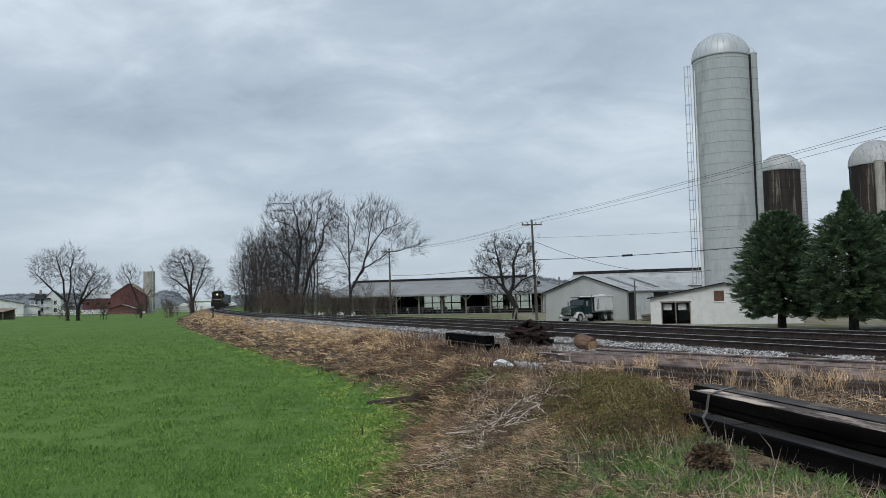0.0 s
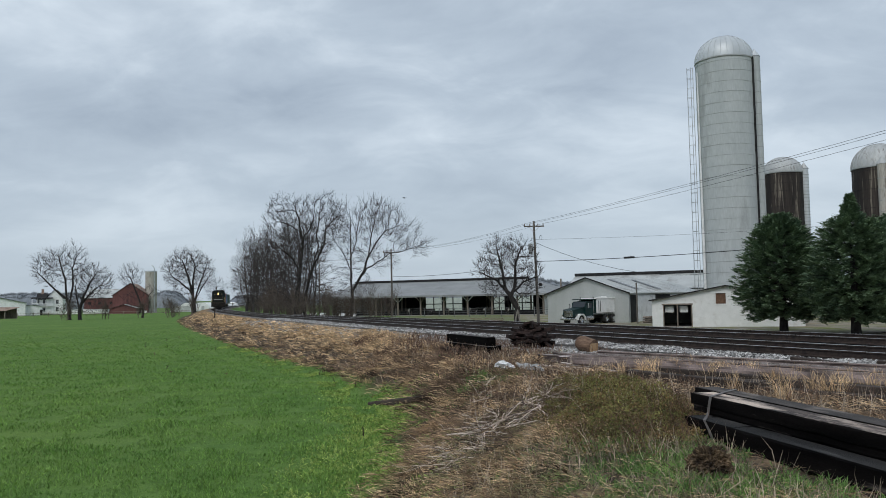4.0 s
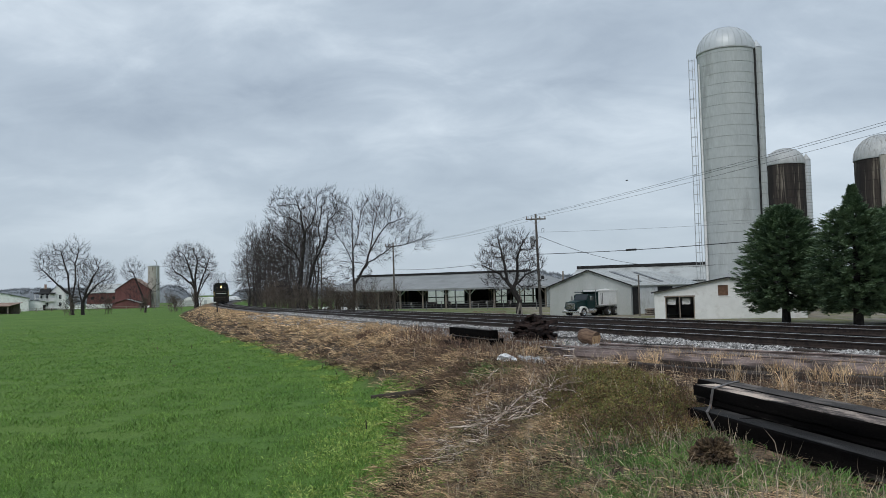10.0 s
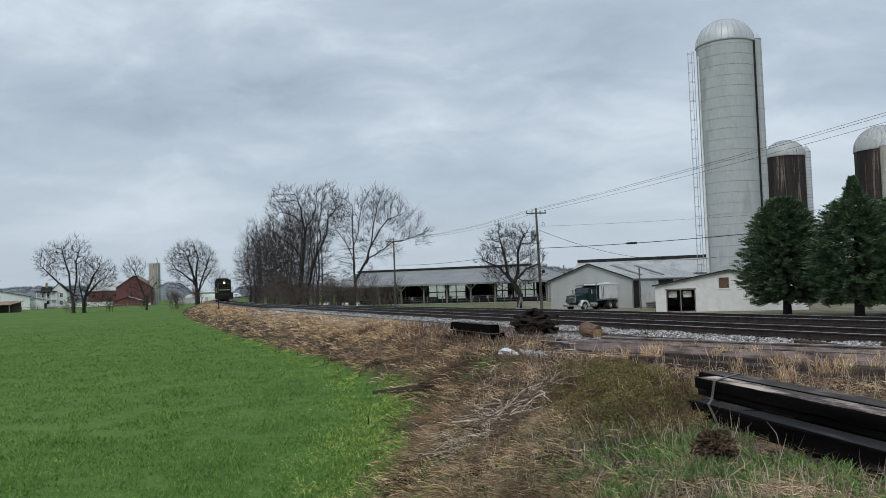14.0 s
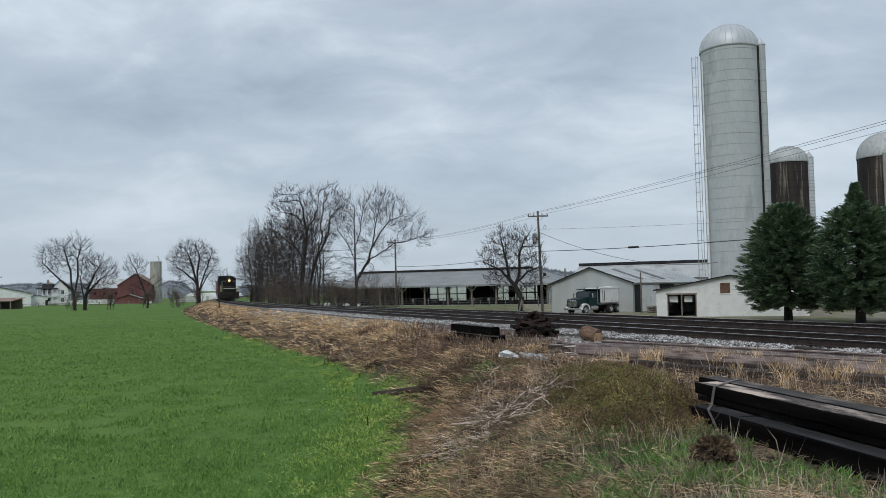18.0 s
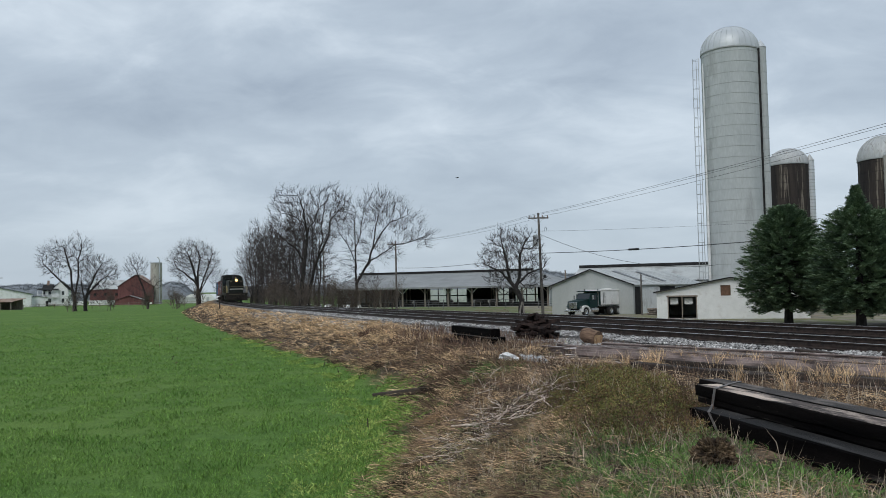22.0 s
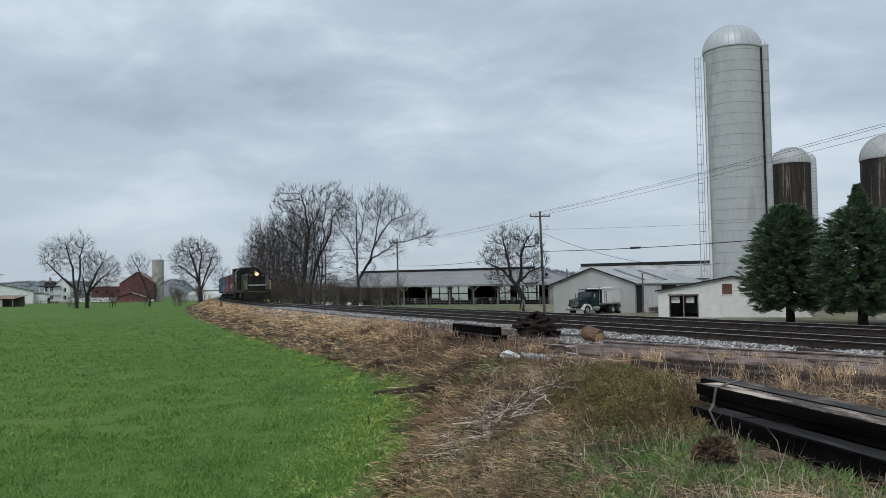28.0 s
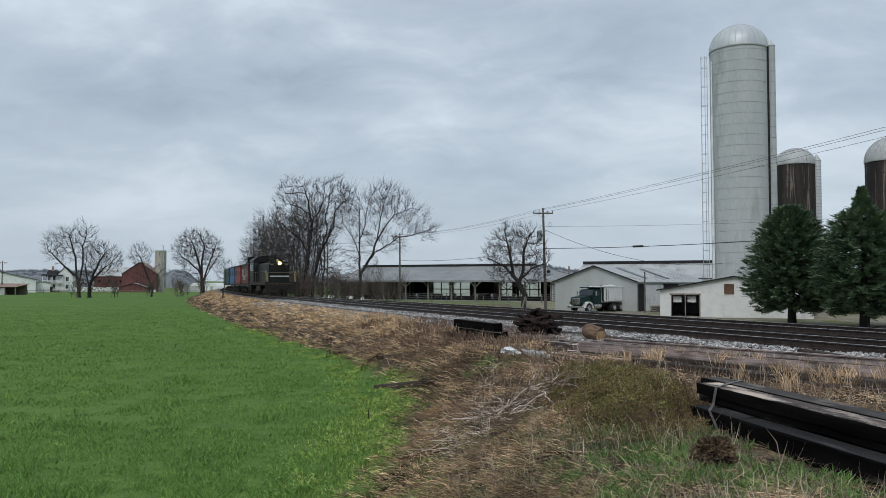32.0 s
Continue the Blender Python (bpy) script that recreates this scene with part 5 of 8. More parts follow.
def dump_truck(x, y, a):
    t = thing("dump_truck", pose(x, y, land(x, y)[0], 0, 0, a), "parked dark green dump truck with white body and fenders", "truck")
    obj("chassis", Geo().box(-8.2, -0.45, 0.65, -0.6, 0.45, 0.95, 0.03), M_UNDER, t)
    hood = obj("hood", Geo().prism([(-2.1, 0.85), (-0.35, 0.85), (-0.25, 1.1), (-0.35, 1.72), (-2.1, 1.95)], -0.82, 0.82, "y"), M_TRUCKGREEN, t)
    gr = obj("grille", Geo().box(-0.30, -0.6, 0.9, -0.2, 0.6, 1.62, 0.02), M_CHROME, hood, "grey front grille")
    for k in range(6):
        obj("slat", Geo().box(-0.205, -0.56, 0.97 + 0.11 * k, -0.185, 0.56, 1.01 + 0.11 * k), M_UNDER, gr)
    for s in (-1, 1):
        arc = [(-1.25 + 0.78 * math.cos(q), 0.52 + 0.72 * math.sin(q)) for q in [math.pi * k / 10 for k in range(11)]]
        inn = [(-1.25 + 0.60 * math.cos(q), 0.52 + 0.55 * math.sin(q)) for q in [math.pi * k / 10 for k in range(10, -1, -1)]]
        fd = obj("fender", Geo().prism(arc + inn, s * 0.72, s * 1.2, "y"), M_TRUCKWHITE, t, "white front fender")
        obj("headlight", Geo().box(-0.52, s * 0.86, 0.98, -0.42, s * 1.12, 1.16, 0.02), M_CHROME, fd)
        obj("mirror", Geo().box(-2.3, s * 1.32, 1.9, -2.2, s * 1.45, 2.4, 0.02), M_CHROME, t)
        obj("exhaust", Geo().tube([(-3.75, s * 0.95, 1.2), (-3.75, s * 0.95, 3.1)], 0.07, 8), M_CHROME, t)
    obj("bumper", Geo().box(-0.3, -1.15, 0.5, -0.08, 1.15, 0.72, 0.04), M_CHROME, t)
    cab = obj("cab", Geo().prism([(-3.6, 0.85), (-2.1, 0.85), (-2.1, 1.9), (-2.45, 2.62), (-3.6, 2.66)], -1.0, 1.0, "y"), M_TRUCKGREEN, t)
    obj("windscreen", Geo().prism([(-2.09, 1.97), (-2.07, 1.97), (-2.40, 2.57), (-2.42, 2.57)], -0.9, 0.9, "y"), M_GLASS, cab)
    for s in (-1, 1):
        d = obj("door", Geo().box(-3.45, s * 1.0, 0.95, -2.2, s * 1.03, 2.5, 0.015), M_TRUCKGREEN, cab)
        obj("door_window", Geo().box(-3.3, s * 1.03, 1.85, -2.5, s * 1.038, 2.42), M_GLASS, d)
        obj("fuel_tank", Geo().tube([(-3.6, s * 0.85, 0.7), (-2.3, s * 0.85, 0.7)], 0.3, 12), M_CHROME, t)
    bed = obj("dump_body", Geo().box(-8.3, -1.2, 1.25, -3.95, 1.2, 2.95, 0.04), M_TRUCKWHITE, t, "white steel dump body")
    obj("cab_shield", Geo().box(-4.1, -1.2, 2.8, -2.5, 1.2, 2.9, 0.02), M_TRUCKGREEN, bed)
    obj("front_board", Geo().box(-3.95, -1.2, 1.25, -3.85, 1.2, 2.85, 0.02), M_TRUCKGREEN, bed)
    for s in (-1, 1):
        obj("top_rail", Geo().box(-8.3, s * 1.17, 2.9, -3.95, s * 1.26, 3.02, 0.02), M_TRUCKWHITE, bed)
        for k in range(2):
            obj("body_ladder", Geo().box(-4.75 + 0.3 * k, s * 1.2, 1.4, -4.71 + 0.3 * k, s * 1.24, 2.7), M_UNDER, bed)
        for k in range(11):
            obj("marker_block", Geo().box(-8.1 + 0.38 * k, s * 1.205, 1.14, -7.95 + 0.38 * k, s * 1.22, 1.22), M_TRUCKWHITE, bed)
    obj("tarp_roll", Geo().tube([(-8.2, 0.4, 3.0), (-6.8, 0.1, 3.04), (-5.2, 0.2, 3.02)], [0.09, 0.16, 0.07], 8), M_TRUCKWHITE, bed, "heaped white tarp", smoothed=True)

    def wheel(u, v, w):
        s = 1 if v > 0 else -1
        wh = obj("wheel", Geo().lathe([(0.30, -w), (0.48, -w), (0.52, -w * 0.7), (0.52, w * 0.7), (0.48, w), (0.30, w)], 24, pose(u, v, 0.52, 90, 0, 0)), M_TYRE, t, "black tyre", smoothed=True)
        obj("rim", Geo().lathe([(0.02, 0.02), (0.12, 0.04), (0.2, -0.02), (0.30, 0.05), (0.31, -0.05)], 20, pose(u, v + s * w * 0.7, 0.52, -90 * s, 0, 0)), M_CHROME, wh, "silver wheel rim", smoothed=True)

    for s in (-1, 1):
        wheel(-1.25, s * 1.0, 0.14)
        for u in (-6.0, -7.35):
            wheel(u, s * 0.95, 0.27)


dump_truck(14.75, 92.6, -138.0)

# ---- small things in the yard ----
stakes = thing("tree_stakes", pose(8.06, 83.6, land(8.06, 83.6)[0]), "two pale wooden stakes leaning together at the small tree", "stakes")
for u0, u1, h in ((-0.35, 0.28, 2.5), (0.42, 0.2, 1.9)):
    obj("stake", Geo().tube([(u0, 0, -0.1), (u1, 0.1, h)], [0.10, 0.085], 6), M_PALE, stakes)
tagged(obj("marker_box", Geo().box(10.0, 83.0, land(10.2, 83)[0], 10.5, 83.4, land(10.2, 83)[0] + 0.55, 0.03), M_WHITE), "small white box beside the utility pole", "box")


def hay_rake():
    t = thing("hay_rake", pose(5.2, 88.0, land(6, 88)[0], 0, 0, -8), "rusty old hay rake standing in the grass", "farm implement")
    obj("beam", Geo().tube([(-1.8, 0, 0.7), (1.8, 0, 0.75)], 0.06, 6), M_RUST, t)
    obj("drawbar", Geo().tube([(0, 0, 0.7), (1.2, -1.4, 0.4)], 0.05, 6), M_RUST, t)
    for k in range(5):
        x = -1.5 + 0.75 * k
        w = obj("tine_wheel", Geo().tube([(x + 0.5 * math.cos(a), 0.1, 0.52 + 0.5 * math.sin(a)) for a in [2 * math.pi * i / 14 for i in range(15)]], 0.03, 4), M_RUST, t)
        for i in range(7):
            a = math.pi * i / 7
            obj("spoke", Geo().tube([(x - 0.5 * math.cos(a), 0.1, 0.52 - 0.5 * math.sin(a)), (x + 0.5 * math.cos(a), 0.1, 0.52 + 0.5 * math.sin(a))], 0.012, 3), M_RUST, w)


hay_rake()


def wood_stack():
    r = random.Random(4)
    t = thing("wood_stack", pose(24.1, 93.5, YARD, 0, 0, 55), "low stack of cut firewood by the shed door", "firewood")
    for i in range(7):
        for j in range(3):
            obj("firewood_log", Geo().tube([(0.3 * i + 0.15 * (j % 2), -0.4, 0.14 + 0.25 * j), (0.3 * i + 0.15 * (j % 2), 0.4, 0.14 + 0.25 * j)], r.uniform(0.10, 0.14), 7), M_POST, t)


wood_stack()
post = thing("yard_post", pose(22.7, 92.0, YARD), "tall weathered post at the corner of the grey shed", "post")
obj("post_shaft", Geo().tube([(0, 0, -0.2), (0, 0, 4.6)], [0.11, 0.09], 8), M_POLE, post)
obj("post_cap", Geo().tube([(0, 0, 4.6), (0, 0, 4.7)], [0.12, 0.05], 8), M_POLE, post)

# ---- the farm across the field ----
FAR = -0.95
hall("white_shed", -172, 281, FAR, 26, 25.0, 30, 4.7, 7.6, M_WHITE, M_ROOF, "large white farm shed with pale metal roof", over=0.4)
low = hall("low_white_building", -153.4, 297, FAR, 24, 6.2, 9, 3.4, 3.9, M_WHITE, M_ROOF, "low white farm building")
obj("door", Geo().box(5.9, -0.06, 0, 6.8, -0.01, 2.1), M_DARK, low, "dark doorway")


def open_shed():
    t = thing("open_shed", pose(-125.2, 212, land(-112, 212)[0], 0, 0, -6), "open shed with a rusty tin roof", "shed")
    obj("roof", Geo().prism([(-0.4, 2.1), (5.4, 2.95), (5.4, 3.05), (-0.4, 2.2)], -0.5, 12.6, "x"), M_RUST, t)
    obj("rear_wall", Geo().box(0, 4.9, 0, 12, 5.0, 2.85), M_POST, t)
    for x in (0.1, 3, 6, 9, 11.9):
        obj("post", Geo().box(x - 0.1, 0, -0.2, x + 0.1, 0.2, 2.15), M_POST, t)
    for x0, x1 in ((0.2, 2.9), (3.1, 5.9), (6.1, 8.9)):
        obj("board_panel", Geo().box(x0, 0.05, 0, x1, 0.12, 1.9), M_GREYMETAL, t)


open_shed()


def farmhouse():
    t = thing("farmhouse", pose(-160.5, 322, FAR, 0, 0, 18), "white two-storey farmhouse with balconied porch and dark roof", "house")
    obj("wall", Geo().box(0, 0, 0, 9.0, 8, 6.0), M_WHITE, t)
    obj("gable_wall", Geo().prism([(3.6, 0), (9.6, 0), (9.6, 6.4), (6.6, 9.6), (3.6, 6.4)], -1.0, 7.6, "y"), M_WHITE, t)
    for s in (0, 1):
        x0 = 3.3 if s == 0 else 9.9
        obj("roof", Geo().prism([(x0, 6.1), (6.6, 9.7), (6.6, 9.9), (x0, 6.3)], -1.3, 8.4, "y"), M_EDGE, t)
    obj("roof", Geo().prism([(-0.4, 5.9), (4.2, 8.4), (8.6, 5.9), (8.6, 6.1), (4.2, 8.6), (-0.4, 6.1)], -0.3, 3.6, "x"), M_EDGE, t)
    obj("chimney", Geo().box(1.2, 3.6, 7.5, 2.0, 4.4, 10.2), M_RUST, t)
    for k in range(2):
        p = obj("porch_floor", Geo().box(-1.5, -2.4, 0.3 + 3.0 * k, 6.0, 0, 0.5 + 3.0 * k), M_WHITE, t)
        for i in range(5):
            obj("porch_post", Geo().box(-1.4 + 1.8 * i, -2.35, 0.5 + 3.0 * k, -1.2 + 1.8 * i, -2.15, 3.3 + 3.0 * k), M_WHITE, p)
        obj("railing", Geo().box(-1.4, -2.3, 1.35 + 3.0 * k, 6.0, -2.22, 1.5 + 3.0 * k), M_WHITE, p)
    obj("porch_roof", Geo().prism([(-2.7, 6.3), (0.0, 6.9), (0.0, 7.0), (-2.7, 6.45)], -1.7, 6.1, "x"), M_EDGE, t)
    for x in (-0.2, 1.9, 4.2, 6.9):
        for z in (1.2, 4.2):
            y = -1.02 if x > 6 else -0.02
            w = obj("window", Geo().box(x + 0.3, y - 0.02, z, x + 1.2, y + 0.02, z + 1.6), M_GLASS, t)
            obj("window_frame", Geo().box(x + 0.72, y - 0.04, z, x + 0.78, y - 0.02, z + 1.6), M_WHITE, w)


farmhouse()
barn = hall("red_barn", -123.0, 304, FAR, 12, 12.5, 18, 7.0, 11.4, M_RED, M_RUST, "weathered red barn with steep gable", over=0.3)
for x in (2.2, 8.2):
    obj("barn_door", Geo().box(x, -0.06, 0, x + 2.2, -0.01, 2.6), M_DARK, barn, "open dark stable door")
obj("white_trim", Geo().box(0.2, -0.05, 0, 12.3, -0.012, 0.9), M_WHITE, barn, "whitewashed stone base")
wing = thing("red_barn_wing", pose(-134.5, 306, FAR, 0, 0, 4), "long red wing of the barn under a pale roof", "building")
obj("front_wall", Geo().box(0, 0, -0.3, 13.4, 0.2, 6.2), M_RED, wing)
obj("rear_wall", Geo().box(0, 11.8, -0.3, 13.4, 12, 6.2), M_RED, wing)
for x in (0.0, 13.2):
    obj("end_wall", Geo().prism([(0.2, -0.3), (11.8, -0.3), (11.8, 6.2), (6.0, 9.4), (0.2, 6.2)], x, x + 0.2, "x"), M_RED, wing)
for y0 in (-0.4, 12.4):
    obj("roof", Geo().prism([(y0, 6.0), (6.0, 9.4), (6.0, 9.55), (y0, 6.15)], -0.3, 13.7, "x"), M_ROOF, wing)
for x in (1.5, 5.2, 9.4):
    obj("window", Geo().box(x, -0.05, 3.6, x + 1.0, -0.01, 4.6), M_DARK, wing, "small dark opening")
fb = hall("lean_to", -122.0, 301.0, FAR, 0, 9.0, 3.0, 2.0, 3.4, M_RED, M_ROOF, "small red lean-to with a pale roof", over=0.3)
silo(-111.3, 312, FAR, 4.3, 16.0, 0.3, M_CONC, M_STEEL, "grey concrete silo beside the red barn", hoops=12)
tagged(obj("silo_pipe", Geo().tube([(-109.4, 310.0, FAR), (-109.4, 310.0, FAR + 17.0), (-109.7, 310.0, FAR + 17.9), (-110.4, 310.0, FAR + 18.2)], 0.16, 8), M_STEEL, smoothed=True), "bent grey filler pipe over the far silo", "pipe")
for i in range(3):
    x = -108 + 6.4 * i
    g = Geo()
    arc = [(3.1 * math.cos(a), 3.6 * math.sin(a)) for a in [math.pi * k / 12 for k in range(13)]]
    t = thing("hoop_house", pose(x + 3, 335 + 2 * i, FAR, 0, 0, -6), "low white plastic hoop house", "greenhouse", "hoop houses")
    obj("cover", Geo().prism(arc, 0, 16, "y"), M_WHITE, t, smoothed=True)
    obj("end_frame", Geo().box(-0.6, -0.06, 0, 0.6, -0.01, 2.2), M_STEEL, t)
tagged(obj("white_wall", Geo().box(-106, 318, FAR, -96, 318.3, FAR + 2.4), M_ROOF), "low pale wall beside the far silo", "wall", kind="structure")
for i, (x, y, w) in enumerate(((-137, 296, 4.5), (-131, 297, 6.0), (-125.5, 298, 3.0))):
    tagged(obj("farm_wagon", Geo().box(x, y, FAR + 0.3, x + w, y + 2, FAR + 1.9, 0.05), M_WHITE), "white farm wagon standing by the barn", "wagon", "wagons by the barn")


def far_fence():
    t = thing("field_fence", pose(-150, 240, 0), "post and wire fence along the far field edge", "fence")
    for i in range(26):
        x, y = 4.2 * i, 18 * math.sin(i * 0.08)
        z = land(-150 + x, 240 + y)[0]
        obj("fence_post", Geo().box(x - 0.09, y - 0.09, z - 0.2, x + 0.09, y + 0.09, z + 1.3), M_POST, t)
    for h in (0.6, 1.1):
        pts = [(4.2 * i, 18 * math.sin(i * 0.08), land(-150 + 4.2 * i, 240 + 18 * math.sin(i * 0.08))[0] + h) for i in range(26)]
        obj("fence_rail", Geo().tube(pts, 0.05, 4, cap=False), M_POST, t)


far_fence()


def calf_hutch(x, y, a):
    t = thing("calf_hutch", pose(x, y, land(x, y)[0], 0, 0, a), "small white plastic calf hutch", "calf hutch", "calf hutches by the barn")
    obj("shell", Geo().prism([(0.5 * math.cos(q), 0.85 * math.sin(q) ** 0.8) for q in [math.pi * k / 10 for k in range(11)]], -0.6, 0.6, "y"), M_WHITE, t, smoothed=True)
    obj("doorway", Geo().box(-0.22, -0.62, 0, 0.22, -0.595, 0.6), M_DARK, t, "dark round doorway")


for i in range(5):
    calf_hutch(-24.6 + 1.9 * i + (1.6 if i > 2 else 0), 146.0 - 0.4 * i, 75 + 8 * (i % 3))

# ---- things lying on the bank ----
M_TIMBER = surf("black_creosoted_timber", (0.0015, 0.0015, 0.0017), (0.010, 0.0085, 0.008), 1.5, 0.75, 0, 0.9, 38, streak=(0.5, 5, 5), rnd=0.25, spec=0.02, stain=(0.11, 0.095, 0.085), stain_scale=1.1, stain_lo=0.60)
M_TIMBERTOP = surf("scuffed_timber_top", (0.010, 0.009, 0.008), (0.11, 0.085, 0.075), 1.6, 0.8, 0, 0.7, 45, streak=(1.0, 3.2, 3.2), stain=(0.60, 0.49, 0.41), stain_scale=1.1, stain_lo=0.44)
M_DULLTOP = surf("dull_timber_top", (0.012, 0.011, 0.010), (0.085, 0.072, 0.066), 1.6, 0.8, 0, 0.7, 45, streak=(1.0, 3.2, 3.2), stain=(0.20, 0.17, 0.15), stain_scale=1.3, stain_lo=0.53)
M_LEDGE = surf("grey_timber_ledge", (0.007, 0.007, 0.007), (0.032, 0.030, 0.029), 1.6, 0.8, 0, 0.7, 45, streak=(0.8, 5, 5), stain=(0.075, 0.072, 0.07), stain_scale=1.2, stain_lo=0.54)
M_STRAP = surf("dull_grey_strap", (0.14, 0.13, 0.125), (0.22, 0.20, 0.19), 5, 0.55, 0.4, 0.1, 40)
M_SCRAP = surf("rusty_scrap_iron", (0.007, 0.006, 0.006), (0.055, 0.034, 0.029), 6, 0.8, 0.3, 0.5, 50, isl=0.4, rnd=0.4)
M_LOGBARK = surf("log_bark", (0.075, 0.045, 0.032), (0.24, 0.155, 0.105), 6, 0.9, 0, 0.9, 30, streak=(0.5, 3, 3))
M_LOGEND = surf("cut_log_end", (0.34, 0.20, 0.10), (0.48, 0.32, 0.18), 5, 0.85, 0, 0.4, 40)
M_OLDRAIL = surf("old_rusted_rail", (0.05, 0.037, 0.033), (0.27, 0.215, 0.20), 1.6, 0.7, 0.1, 0.4, 40, rnd=0.4)
# worn heads, with the sky's reflection put into the pale colour
M_WORNSHEEN = surf("old_rail_worn_sheen", (0.36, 0.31, 0.29), (0.68, 0.62, 0.59), 1.2, 0.6, 0.1, 0.3, 40, rnd=0.4)
M_OLDTIE = surf("rotten_old_tie", (0.018, 0.014, 0.012), (0.075, 0.058, 0.049), 2, 0.9, 0, 0.8, 35, streak=(0.6, 5, 5), rnd=0.3)
M_BAG = surf("white_plastic_bag", (0.70, 0.70, 0.70), (0.84, 0.84, 0.84), 4, 0.4, 0, 0.5, 18)
M_SHEET = surf("grey_corrugated_sheet", (0.24, 0.25, 0.25), (0.42, 0.43, 0.43), 3, 0.6, 0.1, 0.2, 20)


def ground_at(x, y, dz=0.0):
    return land(x, y)[0] + dz


def rough_timber(x0, y0, z0, x1, y1, z1, seed):
    """A sawn timber whose arrises are worn and slightly uneven along its length."""
    r, n, g = random.Random(seed), 26, Geo()
    c = 0.012
    for i in range(n + 1):
        u = x0 + (x1 - x0) * i / n + (r.uniform(-0.015, 0.015) if i in (0, n) else 0)
        e = [r.uniform(0.35, 1.5) * c for _ in range(4)]
        w = [r.gauss(0, 0.0016) for _ in range(4)]
        ring = [(y0 + e[0], z0), (y1 - e[1], z0), (y1, z0 + e[1]), (y1, z1 - e[2]), (y1 - e[2], z1), (y0 + e[3], z1), (y0, z1 - e[3]), (y0, z0 + e[0])]
        g.v += [(u, y + w[j % 4], z + w[(j + 1) % 4] * (0.3 if z < z0 + 0.03 else 1)) for j, (y, z) in enumerate(ring)]
    for i in range(n):
        for j in range(8):
            a, b = 8 * i + j, 8 * i + (j + 1) % 8
            g.f.append((a, b, b + 8, a + 8))
    g.f += [tuple(reversed(range(8))), tuple(range(8 * n, 8 * n + 8))]
    return g


def tie_bundle():
    t = thing("tie_bundle", pose(2.646, 8.746, 0.997, 0, 0, -79), "strapped bundle of new black creosoted railway timbers", "timber")
    for w0, w1, u0, u1 in ((0.0, 0.27, 0.0, 4.5), (0.285, 0.55, -0.06, 4.4), (0.56, 0.83, -0.1, 4.5)):
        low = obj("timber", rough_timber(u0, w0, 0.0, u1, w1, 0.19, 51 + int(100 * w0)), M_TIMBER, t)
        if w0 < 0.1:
            obj("scuffed_top", Geo().box(u0 + 0.04, w0 + 0.02, 0.186, u1 - 0.02, w0 + 0.25, 0.1925), M_LEDGE, low, "dark grey upper ledge, paler than the sides")
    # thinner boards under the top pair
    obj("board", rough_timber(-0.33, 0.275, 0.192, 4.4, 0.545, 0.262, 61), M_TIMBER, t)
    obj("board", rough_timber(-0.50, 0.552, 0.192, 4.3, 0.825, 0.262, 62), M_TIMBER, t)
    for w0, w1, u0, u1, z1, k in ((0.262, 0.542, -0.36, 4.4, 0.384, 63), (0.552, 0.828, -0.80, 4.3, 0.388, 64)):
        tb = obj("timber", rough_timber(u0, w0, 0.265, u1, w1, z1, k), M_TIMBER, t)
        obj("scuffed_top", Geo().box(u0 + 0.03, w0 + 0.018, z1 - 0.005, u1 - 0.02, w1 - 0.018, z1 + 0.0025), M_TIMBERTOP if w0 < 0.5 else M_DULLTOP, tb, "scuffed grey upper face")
    g = Geo()
    pts = [(0.58, -0.008, 0.0), (0.50, -0.008, 0.10), (0.40, -0.006, 0.196), (0.21, 0.13, 0.204), (0.02, 0.254, 0.21), (0.05, 0.254, 0.30), (0.08, 0.256, 0.39), (-0.02, 0.40, 0.396), (-0.16, 0.56, 0.398), (-0.38, 0.836, 0.396), (-0.38, 0.842, 0.20), (-0.36, 0.842, 0.0)]
    n = len(pts)
    for i, p in enumerate(pts):
        p0, p1 = Vector(pts[max(0, i - 1)]), Vector(pts[min(n - 1, i + 1)])
        nn = Vector((0, p1.z - p0.z, p0.y - p1.y)).normalized() * -0.005
        for d in (-0.024, 0.024):
            g.v += [tuple(Vector(p) + Vector((d, 0, 0))), tuple(Vector(p) + Vector((d, 0, 0)) + nn)]
    for i in range(n - 1):
        k = 4 * i
        g.f += [(k, k + 2, k + 6, k + 4), (k + 1, k + 5, k + 7, k + 3), (k, k + 4, k + 5, k + 1), (k + 2, k + 3, k + 7, k + 6)]
    obj("strap", g, M_STRAP, t, "grey steel binding strap")


tie_bundle()


def timber_pair():
    t = thing("timber_stack", pose(0.19, 24.0, ground_at(0.8, 22.6) + 0.0, 0, 0, -70), "stacked black railway timbers on the bank", "timber")
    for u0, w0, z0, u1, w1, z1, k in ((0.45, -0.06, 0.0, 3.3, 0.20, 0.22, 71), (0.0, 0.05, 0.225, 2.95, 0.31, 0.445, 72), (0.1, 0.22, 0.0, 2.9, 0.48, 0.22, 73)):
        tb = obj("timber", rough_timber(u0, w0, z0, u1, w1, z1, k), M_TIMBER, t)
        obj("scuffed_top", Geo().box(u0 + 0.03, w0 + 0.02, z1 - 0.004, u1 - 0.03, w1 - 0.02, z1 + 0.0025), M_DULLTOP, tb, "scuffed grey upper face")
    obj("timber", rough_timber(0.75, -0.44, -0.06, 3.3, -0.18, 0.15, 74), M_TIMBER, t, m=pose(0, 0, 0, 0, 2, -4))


timber_pair()


